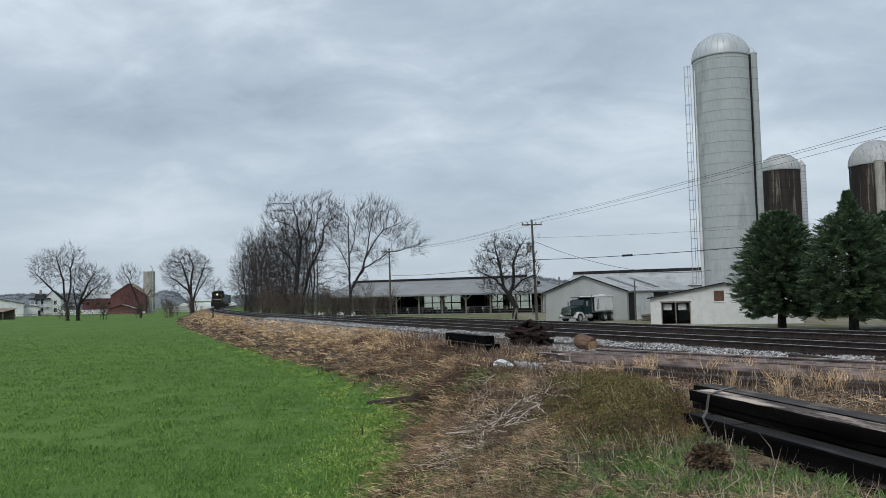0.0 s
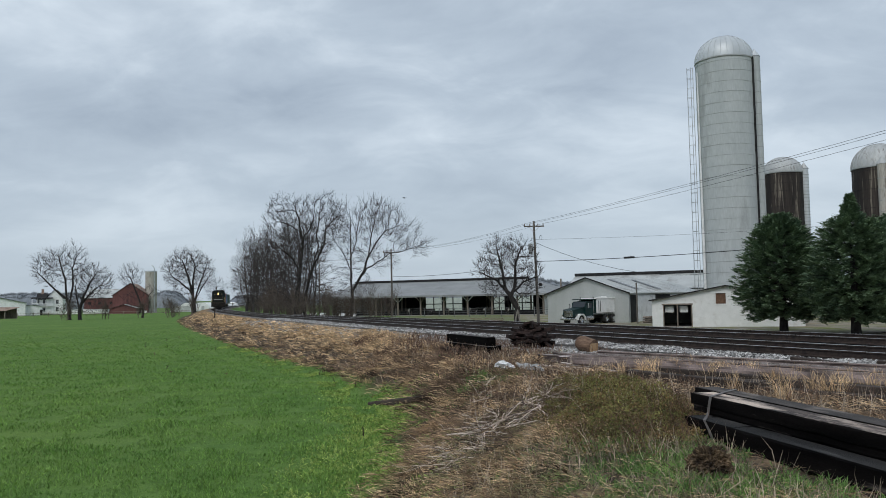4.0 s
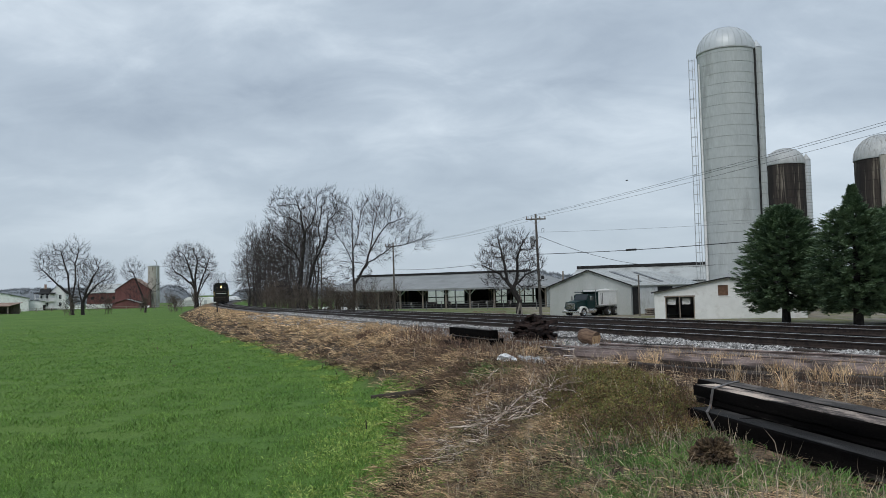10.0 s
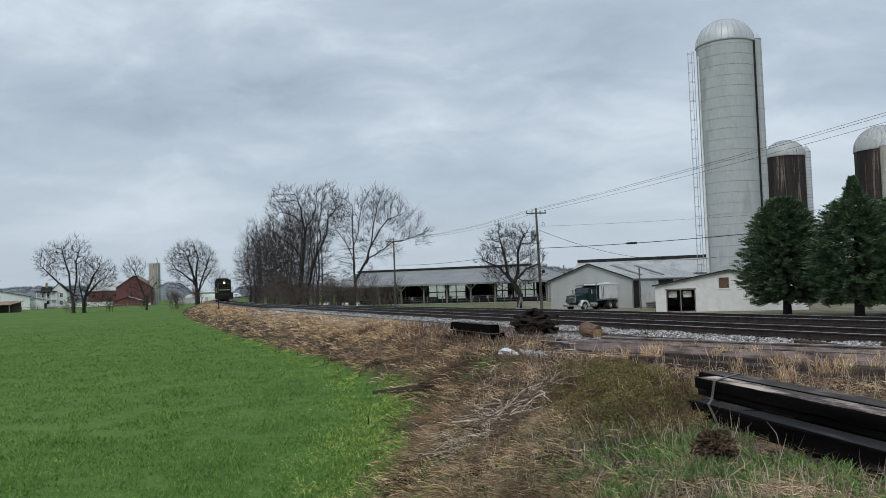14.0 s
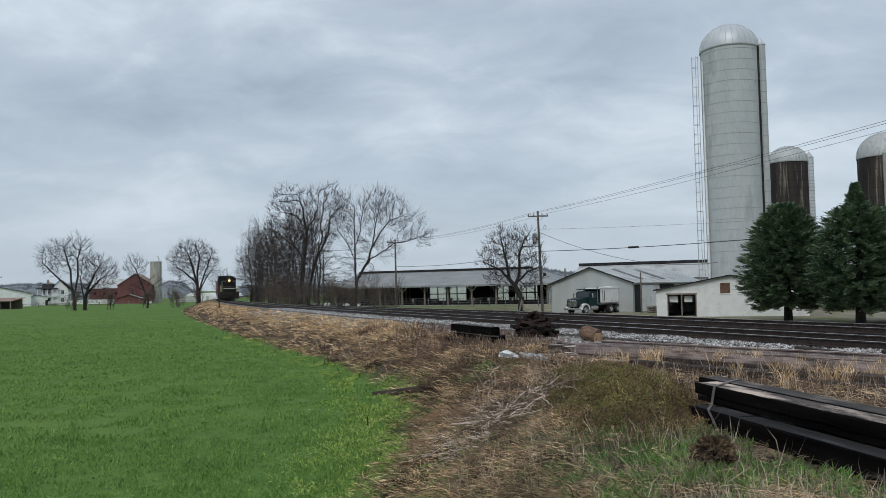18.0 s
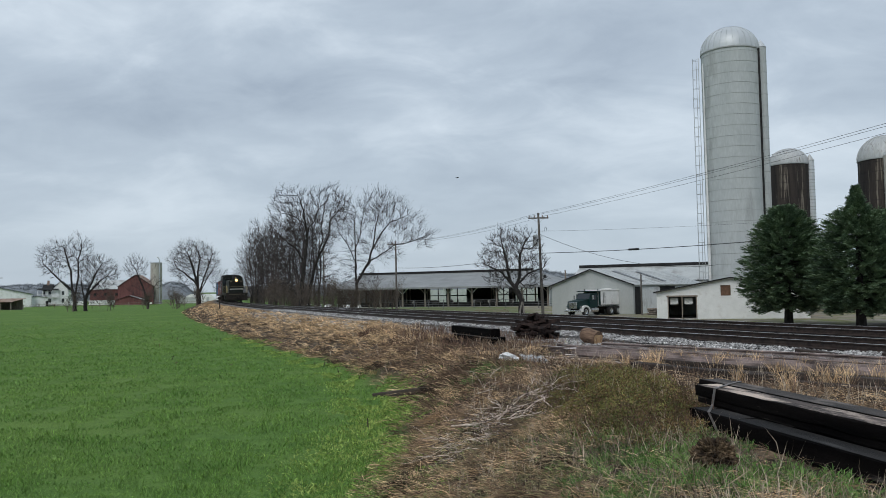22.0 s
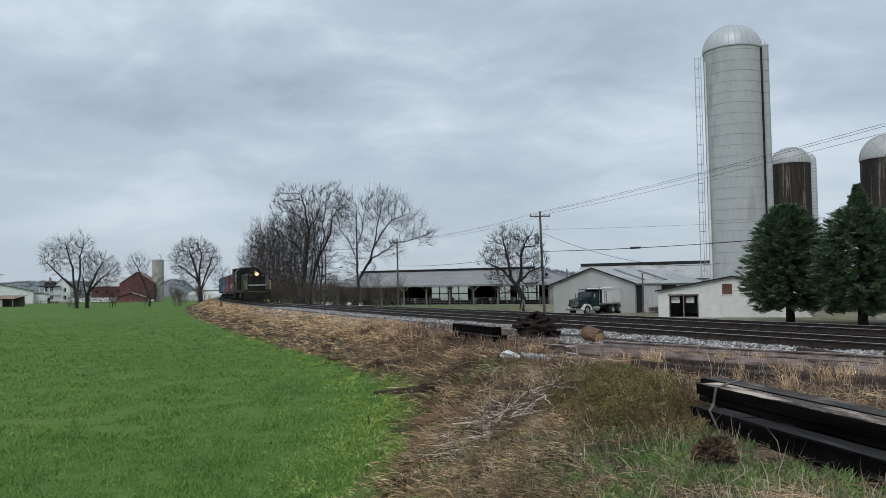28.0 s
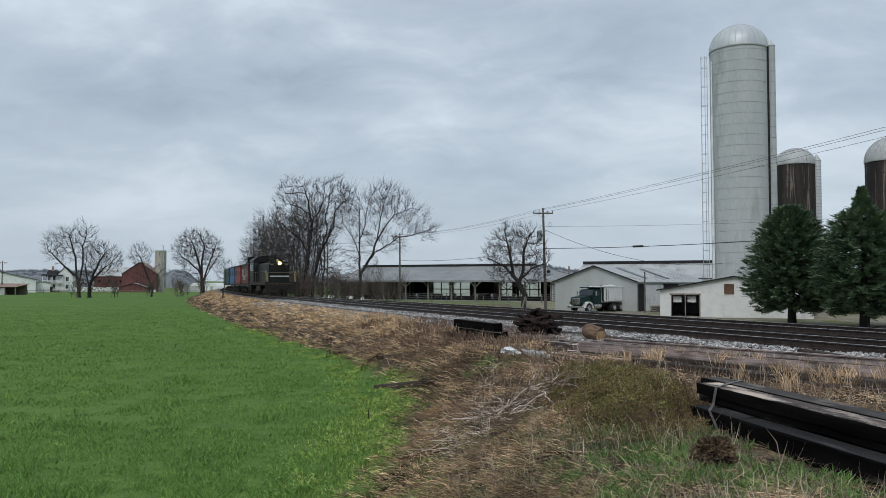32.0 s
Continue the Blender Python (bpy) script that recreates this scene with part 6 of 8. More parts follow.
def scrap_heap():
    r = random.Random(31)
    t = thing("scrap_heap", pose(2.66, 23.4, ground_at(2.66, 23.4)), "heap of rusty tie plates and track scrap", "scrap heap")
    for i in range(96):
        a, q = r.uniform(0, 6.28), math.sqrt(r.random())
        h = 0.98 * (1 - 0.72 * q) * r.random()
        w, l, k = r.uniform(0.09, 0.13), r.uniform(0.13, 0.24), r.uniform(0.02, 0.05)
        obj("tie_plate", Geo().box(-l, -w, -k, l, w, k, 0.006), M_SCRAP, t, m=pose(0.47 * q * math.cos(a) * (1 + 0.25 * r.random()), 0.42 * q * math.sin(a), 0.05 + h, r.gauss(0, 16), r.gauss(0, 16), r.uniform(0, 360)))
    for i in range(6):
        a = r.uniform(0, 6.28)
        obj("angle_bar", Geo().box(-0.45, -0.04, -0.05, 0.45, 0.04, 0.05, 0.006), M_SCRAP, t, m=pose(0.3 * math.cos(a), 0.25 * math.sin(a), 0.15 + 0.09 * i, r.gauss(0, 12), r.gauss(0, 14), r.uniform(0, 360)))


scrap_heap()


def log_piece():
    t = thing("log", pose(3.85, 21.4, ground_at(3.85, 21.4) + 0.20, 0, 7, -48) @ Matrix.Scale(0.9, 4), "short cut log with a pale sawn end", "log")
    pts = [(-0.2, 0.03, 0.02), (-0.08, 0.01, 0.02), (0.12, 0, 0), (0.34, 0, -0.02)]
    obj("bark", Geo().tube(pts, [0.19, 0.235, 0.225, 0.22], 18), M_LOGBARK, t, smoothed=True)
    obj("cut_end", Geo().tube([(0.33, 0, -0.02), (0.35, 0, -0.02)], 0.198, 18), M_LOGEND, t, "pale orange sawn end")


log_piece()


def old_rails():
    """Worn rails and rotten switch timbers lying beside the track."""
    r = random.Random(17)
    rail = Geo().prism(RAIL_PROFILE, 0.0, 11.9, "y").mesh("old_rail")
    top = Geo().box(-0.034, 0.01, 0.1525, 0.034, 11.89, 0.157, 0.002).mesh("worn_head")
    a = -51.8 - 90
    t = thing("rail_stack", pose(3.1, 18.05, ground_at(5.4, 15.3) + 0.06, 0, 0, a), "stack of old rusty rails laid beside the track", "rails")
    for i in range(13):
        one = obj("old_rail", rail, M_OLDRAIL, t, m=pose(0.135 * i - 0.30 + r.uniform(-0.02, 0.02), r.uniform(-1.3, 0.7), -0.022 * i + 0.03 + r.uniform(-0.02, 0.02), 0, r.uniform(-12, 12), r.uniform(-0.7, 0.7)))
        obj("worn_head", top, M_WORNSHEEN, one, "worn running surface, painted paler for the sky's reflection")
    for i in range(2):
        obj("old_rail", rail, M_OLDRAIL, t, m=pose(0.45 + 0.5 * i, r.uniform(0, 0.9), 0.075, 0, 90, r.uniform(-0.8, 0.8)))
    q = thing("old_tie_stack", pose(4.0, 15.0, ground_at(5.2, 13.0) + 0.0, 0, 0, a - 2), "weathered rotten switch ties stacked on the bank", "ties")
    for i in range(4):
        for j in range(3):
            obj("old_tie", rough_timber(0, -0.10, -0.09, r.uniform(2.3, 2.8), 0.10, 0.08, 200 + 10 * i + j), M_OLDTIE, q, m=pose(0.27 * i - 0.1 + r.uniform(-0.03, 0.03), 2.7 * j + r.uniform(-0.2, 0.2), -0.02 + (0.09 if (i + j) % 3 == 0 else 0), 0, r.uniform(-1, 1), 90 + r.uniform(-2.5, 2.5)))
    # a rotten tie that slid down the bank, and broken ends by the ballast
    fallen = thing("fallen_tie", pose(-1.62, 19.2, land(-1.62, 19.2)[0] - 0.03, 0, 0, -62.5), "rotten dark tie lying down the bank", "tie")
    obj("old_tie", rough_timber(0, -0.11, -0.06, 3.0, 0.11, 0.07, 230), M_OLDTIE, fallen, m=pose(0, 0, 0, 0, -8.5, 0))
    for x, y, ln_, turn in ((6.1, 16.9, 0.9, -40), (7.0, 16.0, 1.3, -58), (5.0, 18.6, 0.7, -20), (8.0, 14.7, 1.1, -50)):
        e = thing("broken_tie_end", pose(x, y, land(x, y)[0] + 0.07, 0, r.uniform(-4, 4), turn), "broken end of a rotten tie on the ballast", "tie", "broken tie ends on the ballast")
        obj("old_tie", rough_timber(0, -0.10, -0.08, ln_, 0.10, 0.07, int(x * 31)), M_OLDTIE, e)


old_rails()


def bag():
    r, g = random.Random(8), Geo()
    n, m_ = 14, 8
    vs, fs = [], []
    for j in range(m_ + 1):
        for i in range(n):
            a, b = 2 * math.pi * i / n, math.pi * j / m_
            k = 1 + 0.35 * r.uniform(-1, 1)
            vs.append((0.17 * k * math.sin(b) * math.cos(a), 0.15 * k * math.sin(b) * math.sin(a), 0.10 * k * math.cos(b) + 0.06))
    for j in range(m_):
        for i in range(n):
            fs.append((j * n + i, j * n + (i + 1) % n, (j + 1) * n + (i + 1) % n, (j + 1) * n + i))
    g.add(vs, fs)
    tagged(obj("plastic_bag", g, M_BAG, m=pose(1.27, 16.2, ground_at(1.27, 16.2) + 0.07, 0, 10, 20) @ Matrix.Diagonal((1.15, 0.9, 0.85, 1))), "crumpled white plastic bag on the bank", "bag")


bag()
g = Geo()
for i in range(10):
    u0, u1 = 0.045 * i, 0.045 * (i + 1)
    z0, z1 = 0.012 * math.sin(i * 1.57), 0.012 * math.sin((i + 1) * 1.57)
    g.prism([(u0, z0), (u1, z1), (u1, z1 + 0.003), (u0, z0 + 0.003)], 0, 0.42, "y")
tagged(obj("sheet_scrap", g, M_SHEET, m=pose(1.62, 16.0, ground_at(1.9, 16.2) + 0.07, 12, 6, 12) @ Matrix.Scale(1.15, 4)), "bent scrap of grey corrugated sheet", "scrap")

stake = thing("track_stake", pose(*along(62, -4.0)[:2], ground_at(*along(62, -4.0)[:2])), "thin dark stake standing beside the track", "stake")
obj("stake_post", Geo().box(-0.06, -0.05, -0.2, 0.06, 0.05, 1.1, 0.01), M_OLDTIE, stake)
obj("stake_cap", Geo().box(-0.09, -0.08, 1.1, 0.09, 0.08, 1.16), M_OLDTIE, stake)

# ---- plants of the field and the bank ----
M_DRYGREEN = surf("half_dead_grass", (0.17, 0.165, 0.075), (0.40, 0.375, 0.20), 1.2, 0.8, 0, 0, 9, isl=0.5)
M_BLADE = surf("young_crop_blades", (0.098, 0.205, 0.040), (0.185, 0.310, 0.070), 0.7, 0.6, 0, 0, 9, isl=0.45, spec=0.25)
M_LIME = surf("yellow_green_weeds", (0.17, 0.285, 0.055), (0.38, 0.465, 0.13), 1.6, 0.7, 0, 0, 9, isl=0.4)
M_LUSH = surf("fresh_grass", (0.058, 0.14, 0.030), (0.18, 0.31, 0.08), 2.4, 0.6, 0, 0, 9, isl=0.6)
M_STRAW = surf("dry_straw", (0.34, 0.22, 0.115), (0.84, 0.62, 0.385), 1.1, 0.85, 0, 0, 9, isl=0.6)
M_BRUSH = surf("dead_brown_weeds", (0.030, 0.019, 0.014), (0.33, 0.225, 0.15), 0.9, 0.9, 0, 0, 9, isl=0.75)
M_WEED = surf("reddish_dead_weeds", (0.075, 0.042, 0.030), (0.21, 0.135, 0.098), 1.4, 0.9, 0, 0, 9, isl=0.6)
M_STEM = surf("pale_dead_stems", (0.25, 0.19, 0.135), (0.66, 0.55, 0.43), 2, 0.85, 0, 0, 9, isl=0.45)
M_RUSSET = surf("russet_bush_leaves", (0.085, 0.055, 0.024), (0.25, 0.165, 0.075), 2.2, 0.85, 0, 0, 9, isl=0.65)
M_DEADSTALK = surf("grey_brown_dead_stalks", (0.045, 0.034, 0.026), (0.36, 0.295, 0.22), 2.5, 0.9, 0, 0, 9, isl=0.75)
M_OLIVE = surf("olive_bush_leaves", (0.075, 0.082, 0.024), (0.235, 0.225, 0.075), 2.2, 0.8, 0, 0, 9, isl=0.65)
M_BARKTWIG = surf("bleached_branches", (0.43, 0.345, 0.285), (0.82, 0.71, 0.62), 3, 0.85, 0, 0.3, 40, isl=0.4)
M_BROWNTWIG = surf("brown_twigs", (0.035, 0.025, 0.021), (0.20, 0.145, 0.115), 3, 0.9, 0, 0, 40, rnd=0.4)
M_DARKSTALK = surf("black_stubble_stalk", (0.03, 0.026, 0.02), (0.07, 0.055, 0.04), 4, 0.9, 0, 0, 30)


class Strands:
    """Many single blades or stalks, each one thin leaf-shaped sliver, in one mesh."""

    def __init__(self):
        self.v, self.n = [], 0

    def blade(self, p, d, width, bend=0.3, flat=None):
        side = d.cross(flat if flat else Vector((rng.gauss(0, 1), rng.gauss(0, 1), 0.2)))
        side = side.normalized() * width * 0.5
        e = p + d
        mid = p + d * 0.55 + Vector((rng.uniform(-1, 1), rng.uniform(-1, 1), 0)) * d.length * bend * 0.3
        e.z -= d.length * bend * 0.35
        self.v += [p - side * 0.7, p + side * 0.7, mid + side, e, mid - side]
        self.n += 1

    def make(self, name, mat, label, category):
        k = self.n
        me = bpy.data.meshes.new(name)
        base = np.arange(k)[:, None] * 5
        tri = (base + np.array([[0, 1, 2, 0, 2, 4, 4, 2, 3]])).reshape(-1, 3)
        co = np.array([tuple(v) for v in self.v], dtype=np.float32)
        me.vertices.add(len(co))
        me.vertices.foreach_set("co", co.ravel())
        me.loops.add(tri.size)
        me.loops.foreach_set("vertex_index", tri.ravel().astype(np.int32))
        me.polygons.add(len(tri))
        me.polygons.foreach_set("loop_start", np.arange(0, tri.size, 3, dtype=np.int32))
        me.polygons.foreach_set("loop_total", np.full(len(tri), 3, dtype=np.int32))
        me.update(calc_edges=True)
        me.materials.append(mat)
        return tagged(new(name, me), label, category, kind="stuff")


def wedge(r0, r1, a0, a1):
    """A chance place in a fan before the camera, thinning out with distance."""
    r = r0 * (r1 / r0) ** rng.random()
    a = radians(rng.uniform(a0, a1))
    return r * math.sin(a), r * math.cos(a), r


LIE_X, LIE_Y = Vector((-0.786, -0.618)), Vector((0.618, -0.786))


def on_timber(x, y):
    """Where old rails and ties lie on the bank, few plants stand."""
    q = Vector((x - 2.646, y - 8.746))
    u, w = q.x * 0.191 - q.y * 0.982, q.x * 0.982 + q.y * 0.191
    if -0.9 < u < 4.6 and -0.06 < w < 0.9:
        return True
    if -0.3 < u < 4.6 and -0.35 < w < 0 and rng.random() < 0.7:
        return True
    q = Vector((x - 3.1, y - 18.05))
    u, w = q.dot(LIE_X), q.dot(LIE_Y)
    if -1.1 < u < 1.35 and -0.5 < w < 12.3:
        return rng.random() < 0.93
    q = Vector((x - 3.9, y - 14.9))
    u, w = q.dot(LIE_X), q.dot(LIE_Y)
    return -0.5 < u < 1.05 and -0.2 < w < 8.4 and rng.random() < 0.7


def under_pile(x, y):
    """Where the cut branches lie, little straw shows."""
    u = (x + 0.05) / 2.7
    return 0 < u < 1 and abs(y - 9.8 - 3.6 * u * u) < 0.75 and rng.random() < 0.75


def build_plants():
    up = Vector((0, 0, 1))
    crop = Strands()
    for _ in range(185000):
        x, y, r = wedge(7.5, 110, -32, 2)
        if rng.random() < smooth(30, 110, r):
            continue
        s, d = station(x, y)
        ft = table(s, FOOT)
        if d > ft + 0.3 + 0.5 * noise.noise((x * 0.5, y * 0.5, 0)):
            continue
        c = noise.noise((x * 1.1, y * 1.1, 9.0)) + 0.6 * noise.noise((x * 3.1, y * 3.1, 4.0))
        if c < -0.30 and rng.random() < 0.75:
            continue
        h = rng.uniform(0.03, 0.10) * (1 + 1.0 * c)
        crop.blade(Vector((x, y, land(x, y)[0] - 0.01)), Vector((rng.gauss(0, 0.45), rng.gauss(0, 0.45), 1)).normalized() * h, max(0.008, 0.00078 * r), 0.5)
    crop.make("crop_grass", M_BLADE, "short green winter crop covering the field", "crop")

    lime = Strands()
    for _ in range(84000):
        s, d = rng.uniform(-25, 22), 0
        ft = table(s, FOOT)
        d = ft + rng.gauss(0.0, 0.30) + (rng.uniform(-0.8, 0.75 + 0.8 * smooth(-11, -19, s)) if s < -8 else 0)
        x, y, _ = along(s, d)
        if noise.noise((x * 0.8, y * 0.8, 2.0)) + 0.5 * noise.noise((x * 2.6, y * 2.6, 5.0)) < -0.25 + 0.45 * smooth(-9, -2, s) or y < 6:
            continue
        r = math.hypot(x, y)
        lime.blade(Vector((x, y, land(x, y)[0] - 0.01)), Vector((rng.gauss(0, 0.8), rng.gauss(0, 0.8), 0.8)).normalized() * rng.uniform(0.03, 0.11), max(0.013, 0.0011 * r), 0.5)
    lime.make("low_weeds", M_LIME, "yellow-green low weeds where field meets bank", "weeds")

    straw, brush = Strands(), Strands()
    for i in range(330000):
        x, y, r = wedge(4.6, 130, -19, 29) if i < 275000 else wedge(4.6, 11, -8, 29)
        s, d = station(x, y)
        ft, cr = table(s, FOOT), table(s, CREST)
        if d < ft + 0.25 or d > -2.35 - 1.5 * smooth(5, -1, s) or on_timber(x, y) or (abs(x - 0.9) < 1.0 and 19.5 < y < 22.9) or (1.0 < x < 2.3 and 14.9 < y < 16.4 and rng.random() < 0.8):
            continue
        k = (d - ft) / (cr - ft)
        n1 = noise.noise((x * 0.45, y * 0.45, 7.0)) + 0.5 * noise.noise((x * 1.3, y * 1.3, 1.0))
        tan = smooth(0.25, 0.8, k) * smooth(-7, 6, s) * 0.95 + 0.46 + 0.60 * n1
        if s < -5 and d < ft + 0.75 + 0.6 * n1 and rng.random() < 0.7 and y > 8.5:
            continue
        n2 = noise.noise((x * 2.3, y * 2.3, 14.0)) + 0.6 * noise.noise((x * 5.0, y * 5.0, 3.0)) * smooth(24, 10, r)
        if n2 < -0.05 and rng.random() < 0.88:
            continue
        if y < 7.6 and x > 1.2 and rng.random() < 0.8:
            continue
        if under_pile(x, y):
            continue
        z = land(x, y)[0]
        fall = Vector(along(s, -1)[:2]) - Vector(along(s, 0)[:2])
        dirn = Vector((rng.gauss(0, 1), rng.gauss(0, 1), 0)) + 0.7 * Vector((fall.x, fall.y, 0))
        dirn = dirn.normalized() + Vector((0, 0, rng.uniform(0.0, 0.55)))
        ln_ = rng.uniform(0.10, 0.36) * (1.0 if r > 14 else 0.58) * (1 + 0.6 * max(-0.3, n2))
        tgt = straw if rng.random() < tan else brush
        tgt.blade(Vector((x, y, z + rng.uniform(0, 0.05))), dirn.normalized() * ln_, max(0.0036, 0.00052 * r), 0.45)
    # tussocks bent downhill, with dark gaps between them
    for i in range(3600):
        x, y, r = wedge(9.0, 95, -19, 16)
        s, d = station(x, y)
        ft, cr = table(s, FOOT), table(s, CREST)
        if d < ft + 0.35 or d > -2.5 - 1.5 * smooth(5, -1, s) or on_timber(x, y) or (s < -6 and d < ft + 1.0) or under_pile(x, y):
            continue
        k = (d - ft) / (cr - ft)
        pale = rng.random() < 0.22 + 0.7 * smooth(0.1, 0.7, k) * smooth(-8, 4, s)
        fall = Vector(along(s, -1)[:2]) - Vector(along(s, 0)[:2])
        lay = 0.75 * Vector((fall.x, fall.y, 0)) + Vector((rng.gauss(0, 0.45), rng.gauss(0, 0.45), 0))
        size = rng.uniform(0.16, 0.42) * (1.0 if r > 14 else 0.7)
        for _ in range(int(20 + 260 / (r + 4))):
            p = Vector((x + rng.gauss(0, 0.10), y + rng.gauss(0, 0.10), land(x, y)[0] - 0.01))
            (straw if pale else brush).blade(p, (lay + Vector((rng.gauss(0, 0.4), rng.gauss(0, 0.4), rng.uniform(0.35, 1.2)))).normalized() * size * rng.uniform(0.6, 1.25), max(0.0040, 0.00046 * r), 0.75)
    # tussocks of straw among the old timbers
    for _ in range(64):
        x, y = rng.choice(((6.3, 10.6), (5.6, 11.9), (6.9, 12.2), (5.0, 14.4), (4.4, 15.4), (7.4, 10.4), (6.0, 12.9)))
        x, y = x + rng.gauss(0, 0.55), y + rng.gauss(0, 0.55)
        for _ in range(46):
            p = Vector((x + rng.gauss(0, 0.05), y + rng.gauss(0, 0.05), land(x, y)[0]))
            straw.blade(p, Vector((rng.gauss(0, 0.35), rng.gauss(0, 0.35), 1)).normalized() * rng.uniform(0.16, 0.46), 0.0065, 0.4)
    straw.make("straw_grass", M_STRAW, "dry tan straw lying over the bank", "dead grass")
    brush.make("dead_weeds", M_BRUSH, "matted brown dead weeds on the bank", "dead weeds")

    stems = Strands()
    for _ in range(9500):
        x, y, r = wedge(4.6, 34, -8, 29)
        s, d = station(x, y)
        if d < table(s, FOOT) + 0.5 + 1.3 * smooth(-6, -12, s) or d > -2.3 - 1.2 * smooth(5, -1, s) or on_timber(x, y) or noise.noise((x * 0.6, y * 0.6, 3.3)) < -0.1:
            continue
        h = rng.uniform(0.12, 0.48) * (0.75 if r < 8 else 1)
        stems.blade(Vector((x, y, land(x, y)[0] - 0.02)), Vector((rng.gauss(0, 0.28), rng.gauss(0, 0.28), 1)).normalized() * h, max(0.0038, 0.0005 * r), 0.25)
    # long bent stalks by the tie bundle
    for _ in range(210):
        x, y = rng.uniform(1.0, 3.5), rng.uniform(4.5, 7.8)
        if on_timber(x, y):
            continue
        stems.blade(Vector((x, y, land(x, y)[0] - 0.02)), Vector((rng.gauss(0, 0.5), rng.gauss(0, 0.4), 0.9)).normalized() * rng.uniform(0.15, 0.42), rng.uniform(0.004, 0.0065), 0.3)
    stems.make("dead_stems", M_STEM, "pale standing dead weed stems", "dead stems")

    weeds = Strands()
    for _ in range(16000):
        s, k = rng.uniform(-19, 4), rng.random()
        cr = table(s, CREST)
        d = -2.6 + (cr - 1.2 + 2.6) * k
        x, y, _ = along(s, d)
        if noise.noise((x * 0.7, y * 0.7, 8.8)) < -0.05 or on_timber(x, y):
            continue
        weeds.blade(Vector((x, y, land(x, y)[0] - 0.02)), Vector((rng.gauss(0, 0.35), rng.gauss(0, 0.35), 1)).normalized() * rng.uniform(0.10, 0.42), max(0.004, 0.0004 * math.hypot(x, y)), 0.3)
    weeds.make("brown_weed_stems", M_WEED, "upright brown dead weeds along the bank top", "dead weeds")

    dry = Strands()
    for _ in range(27000):
        x, y, r = wedge(4.5, 12, -10, 26)
        s, d = station(x, y)
        if d < table(s, FOOT) + 0.4 or noise.noise((x * 0.8, y * 0.8, 12.0)) < -0.12 + 0.3 * smooth(8, 12, r) or (x > 1.2 and y < 7.8 and rng.random() < 0.7):
            continue
        if on_timber(x, y):
            continue
        dry.blade(Vector((x, y, land(x, y)[0] - 0.01)), Vector((rng.gauss(0, 0.9), rng.gauss(0, 0.9), 0.8)).normalized() * rng.uniform(0.10, 0.28), 0.0042, 0.7)
    dry.make("half_dead_grass", M_DRYGREEN, "curled half-dead grass among the weeds", "grass")

    lush = Strands()
    for i in range(88000):
        a = rng.random()
        if a < 0.60:
            x, y = rng.uniform(0.9, 3.9), rng.uniform(4.4, 7.6)
            if noise.noise((x * 1.2, y * 1.2, 6.0)) + 0.4 * noise.noise((x * 3.2, y * 3.2, 9.0)) < 0.10 - 0.24 * smooth(1.6, 2.9, x) or noise.noise((x * 5.5, y * 5.5, 2.0)) < -0.05:
                continue
        elif a < 0.70:
            x, y = 0.75 + rng.gauss(0, 0.28), 15.6 + rng.gauss(0, 0.5)
        elif a < 0.78:
            x, y = 2.0 + rng.gauss(0, 0.5), 8.1 + rng.gauss(0, 0.35)
        else:
            # scattered tufts over the lower bank
            x, y, r = wedge(7.5, 24, -6, 10)
            s, d = station(x, y)
            if d < table(s, FOOT) + 0.3 or noise.noise((x * 1.1, y * 1.1, 21.0)) + 0.45 * noise.noise((x * 4.0, y * 4.0, 2.0)) < 0.22:
                continue
        h = rng.uniform(0.05, 0.17) * (1 if a < 0.78 else 0.7)
        if on_timber(x, y):
            continue
        lush.blade(Vector((x, y, land(x, y)[0] - 0.01)), Vector((rng.gauss(0, 0.5), rng.gauss(0, 0.5), 1)).normalized() * h, 0.0075, 0.6)
    # dark and pale dead stalks standing in it
    dead = Strands()
    for _ in range(9000):
        x, y = rng.uniform(0.6, 3.9), rng.uniform(4.4, 8.6)
        if noise.noise((x * 2.0, y * 2.0, 31.0)) < -0.15:
            continue
        if on_timber(x, y):
            continue
        dead.blade(Vector((x, y, land(x, y)[0] - 0.01)), Vector((rng.gauss(0, 0.55), rng.gauss(0, 0.55), 0.9)).normalized() * rng.uniform(0.08, 0.26), 0.0045, 0.45)
    dead.make("dead_stalks", M_DEADSTALK, "brown and grey dead stalks among the grass", "dead stems")
    lush.make("fresh_grass", M_LUSH, "fresh green grass growing through dead weeds", "grass")

    # a low bush with tiny leaves, olive and reddish, and its own dead stems
    leaves, russet, twiggy = Strands(), Strands(), Strands()
    for i in range(72000):
        a, q = rng.uniform(0, 6.28), math.sqrt(rng.random())
        v = q * math.sin(a)
        x, y = 2.25 + 0.42 * v + (1.08 + 0.05 * v) * q * math.cos(a), 10.9 + 3.8 * v
        n1 = noise.noise((x * 2.1, y * 1.4, 4.0)) + 0.5 * noise.noise((x * 6, y * 6, 1.0))
        if q > 0.72 and rng.random() < (q - 0.72) * 3 + 0.3 * n1:
            continue
        top = 0.24 * (1 - q * q) + 0.16 * noise.noise((x * 4, y * 4, 0)) + 0.05
        p = Vector((x, y, land(x, y)[0] + max(0.01, top) * rng.random() ** 0.5))
        d = Vector((rng.gauss(0, 1), rng.gauss(0, 1), rng.gauss(0.5, 0.6))).normalized()
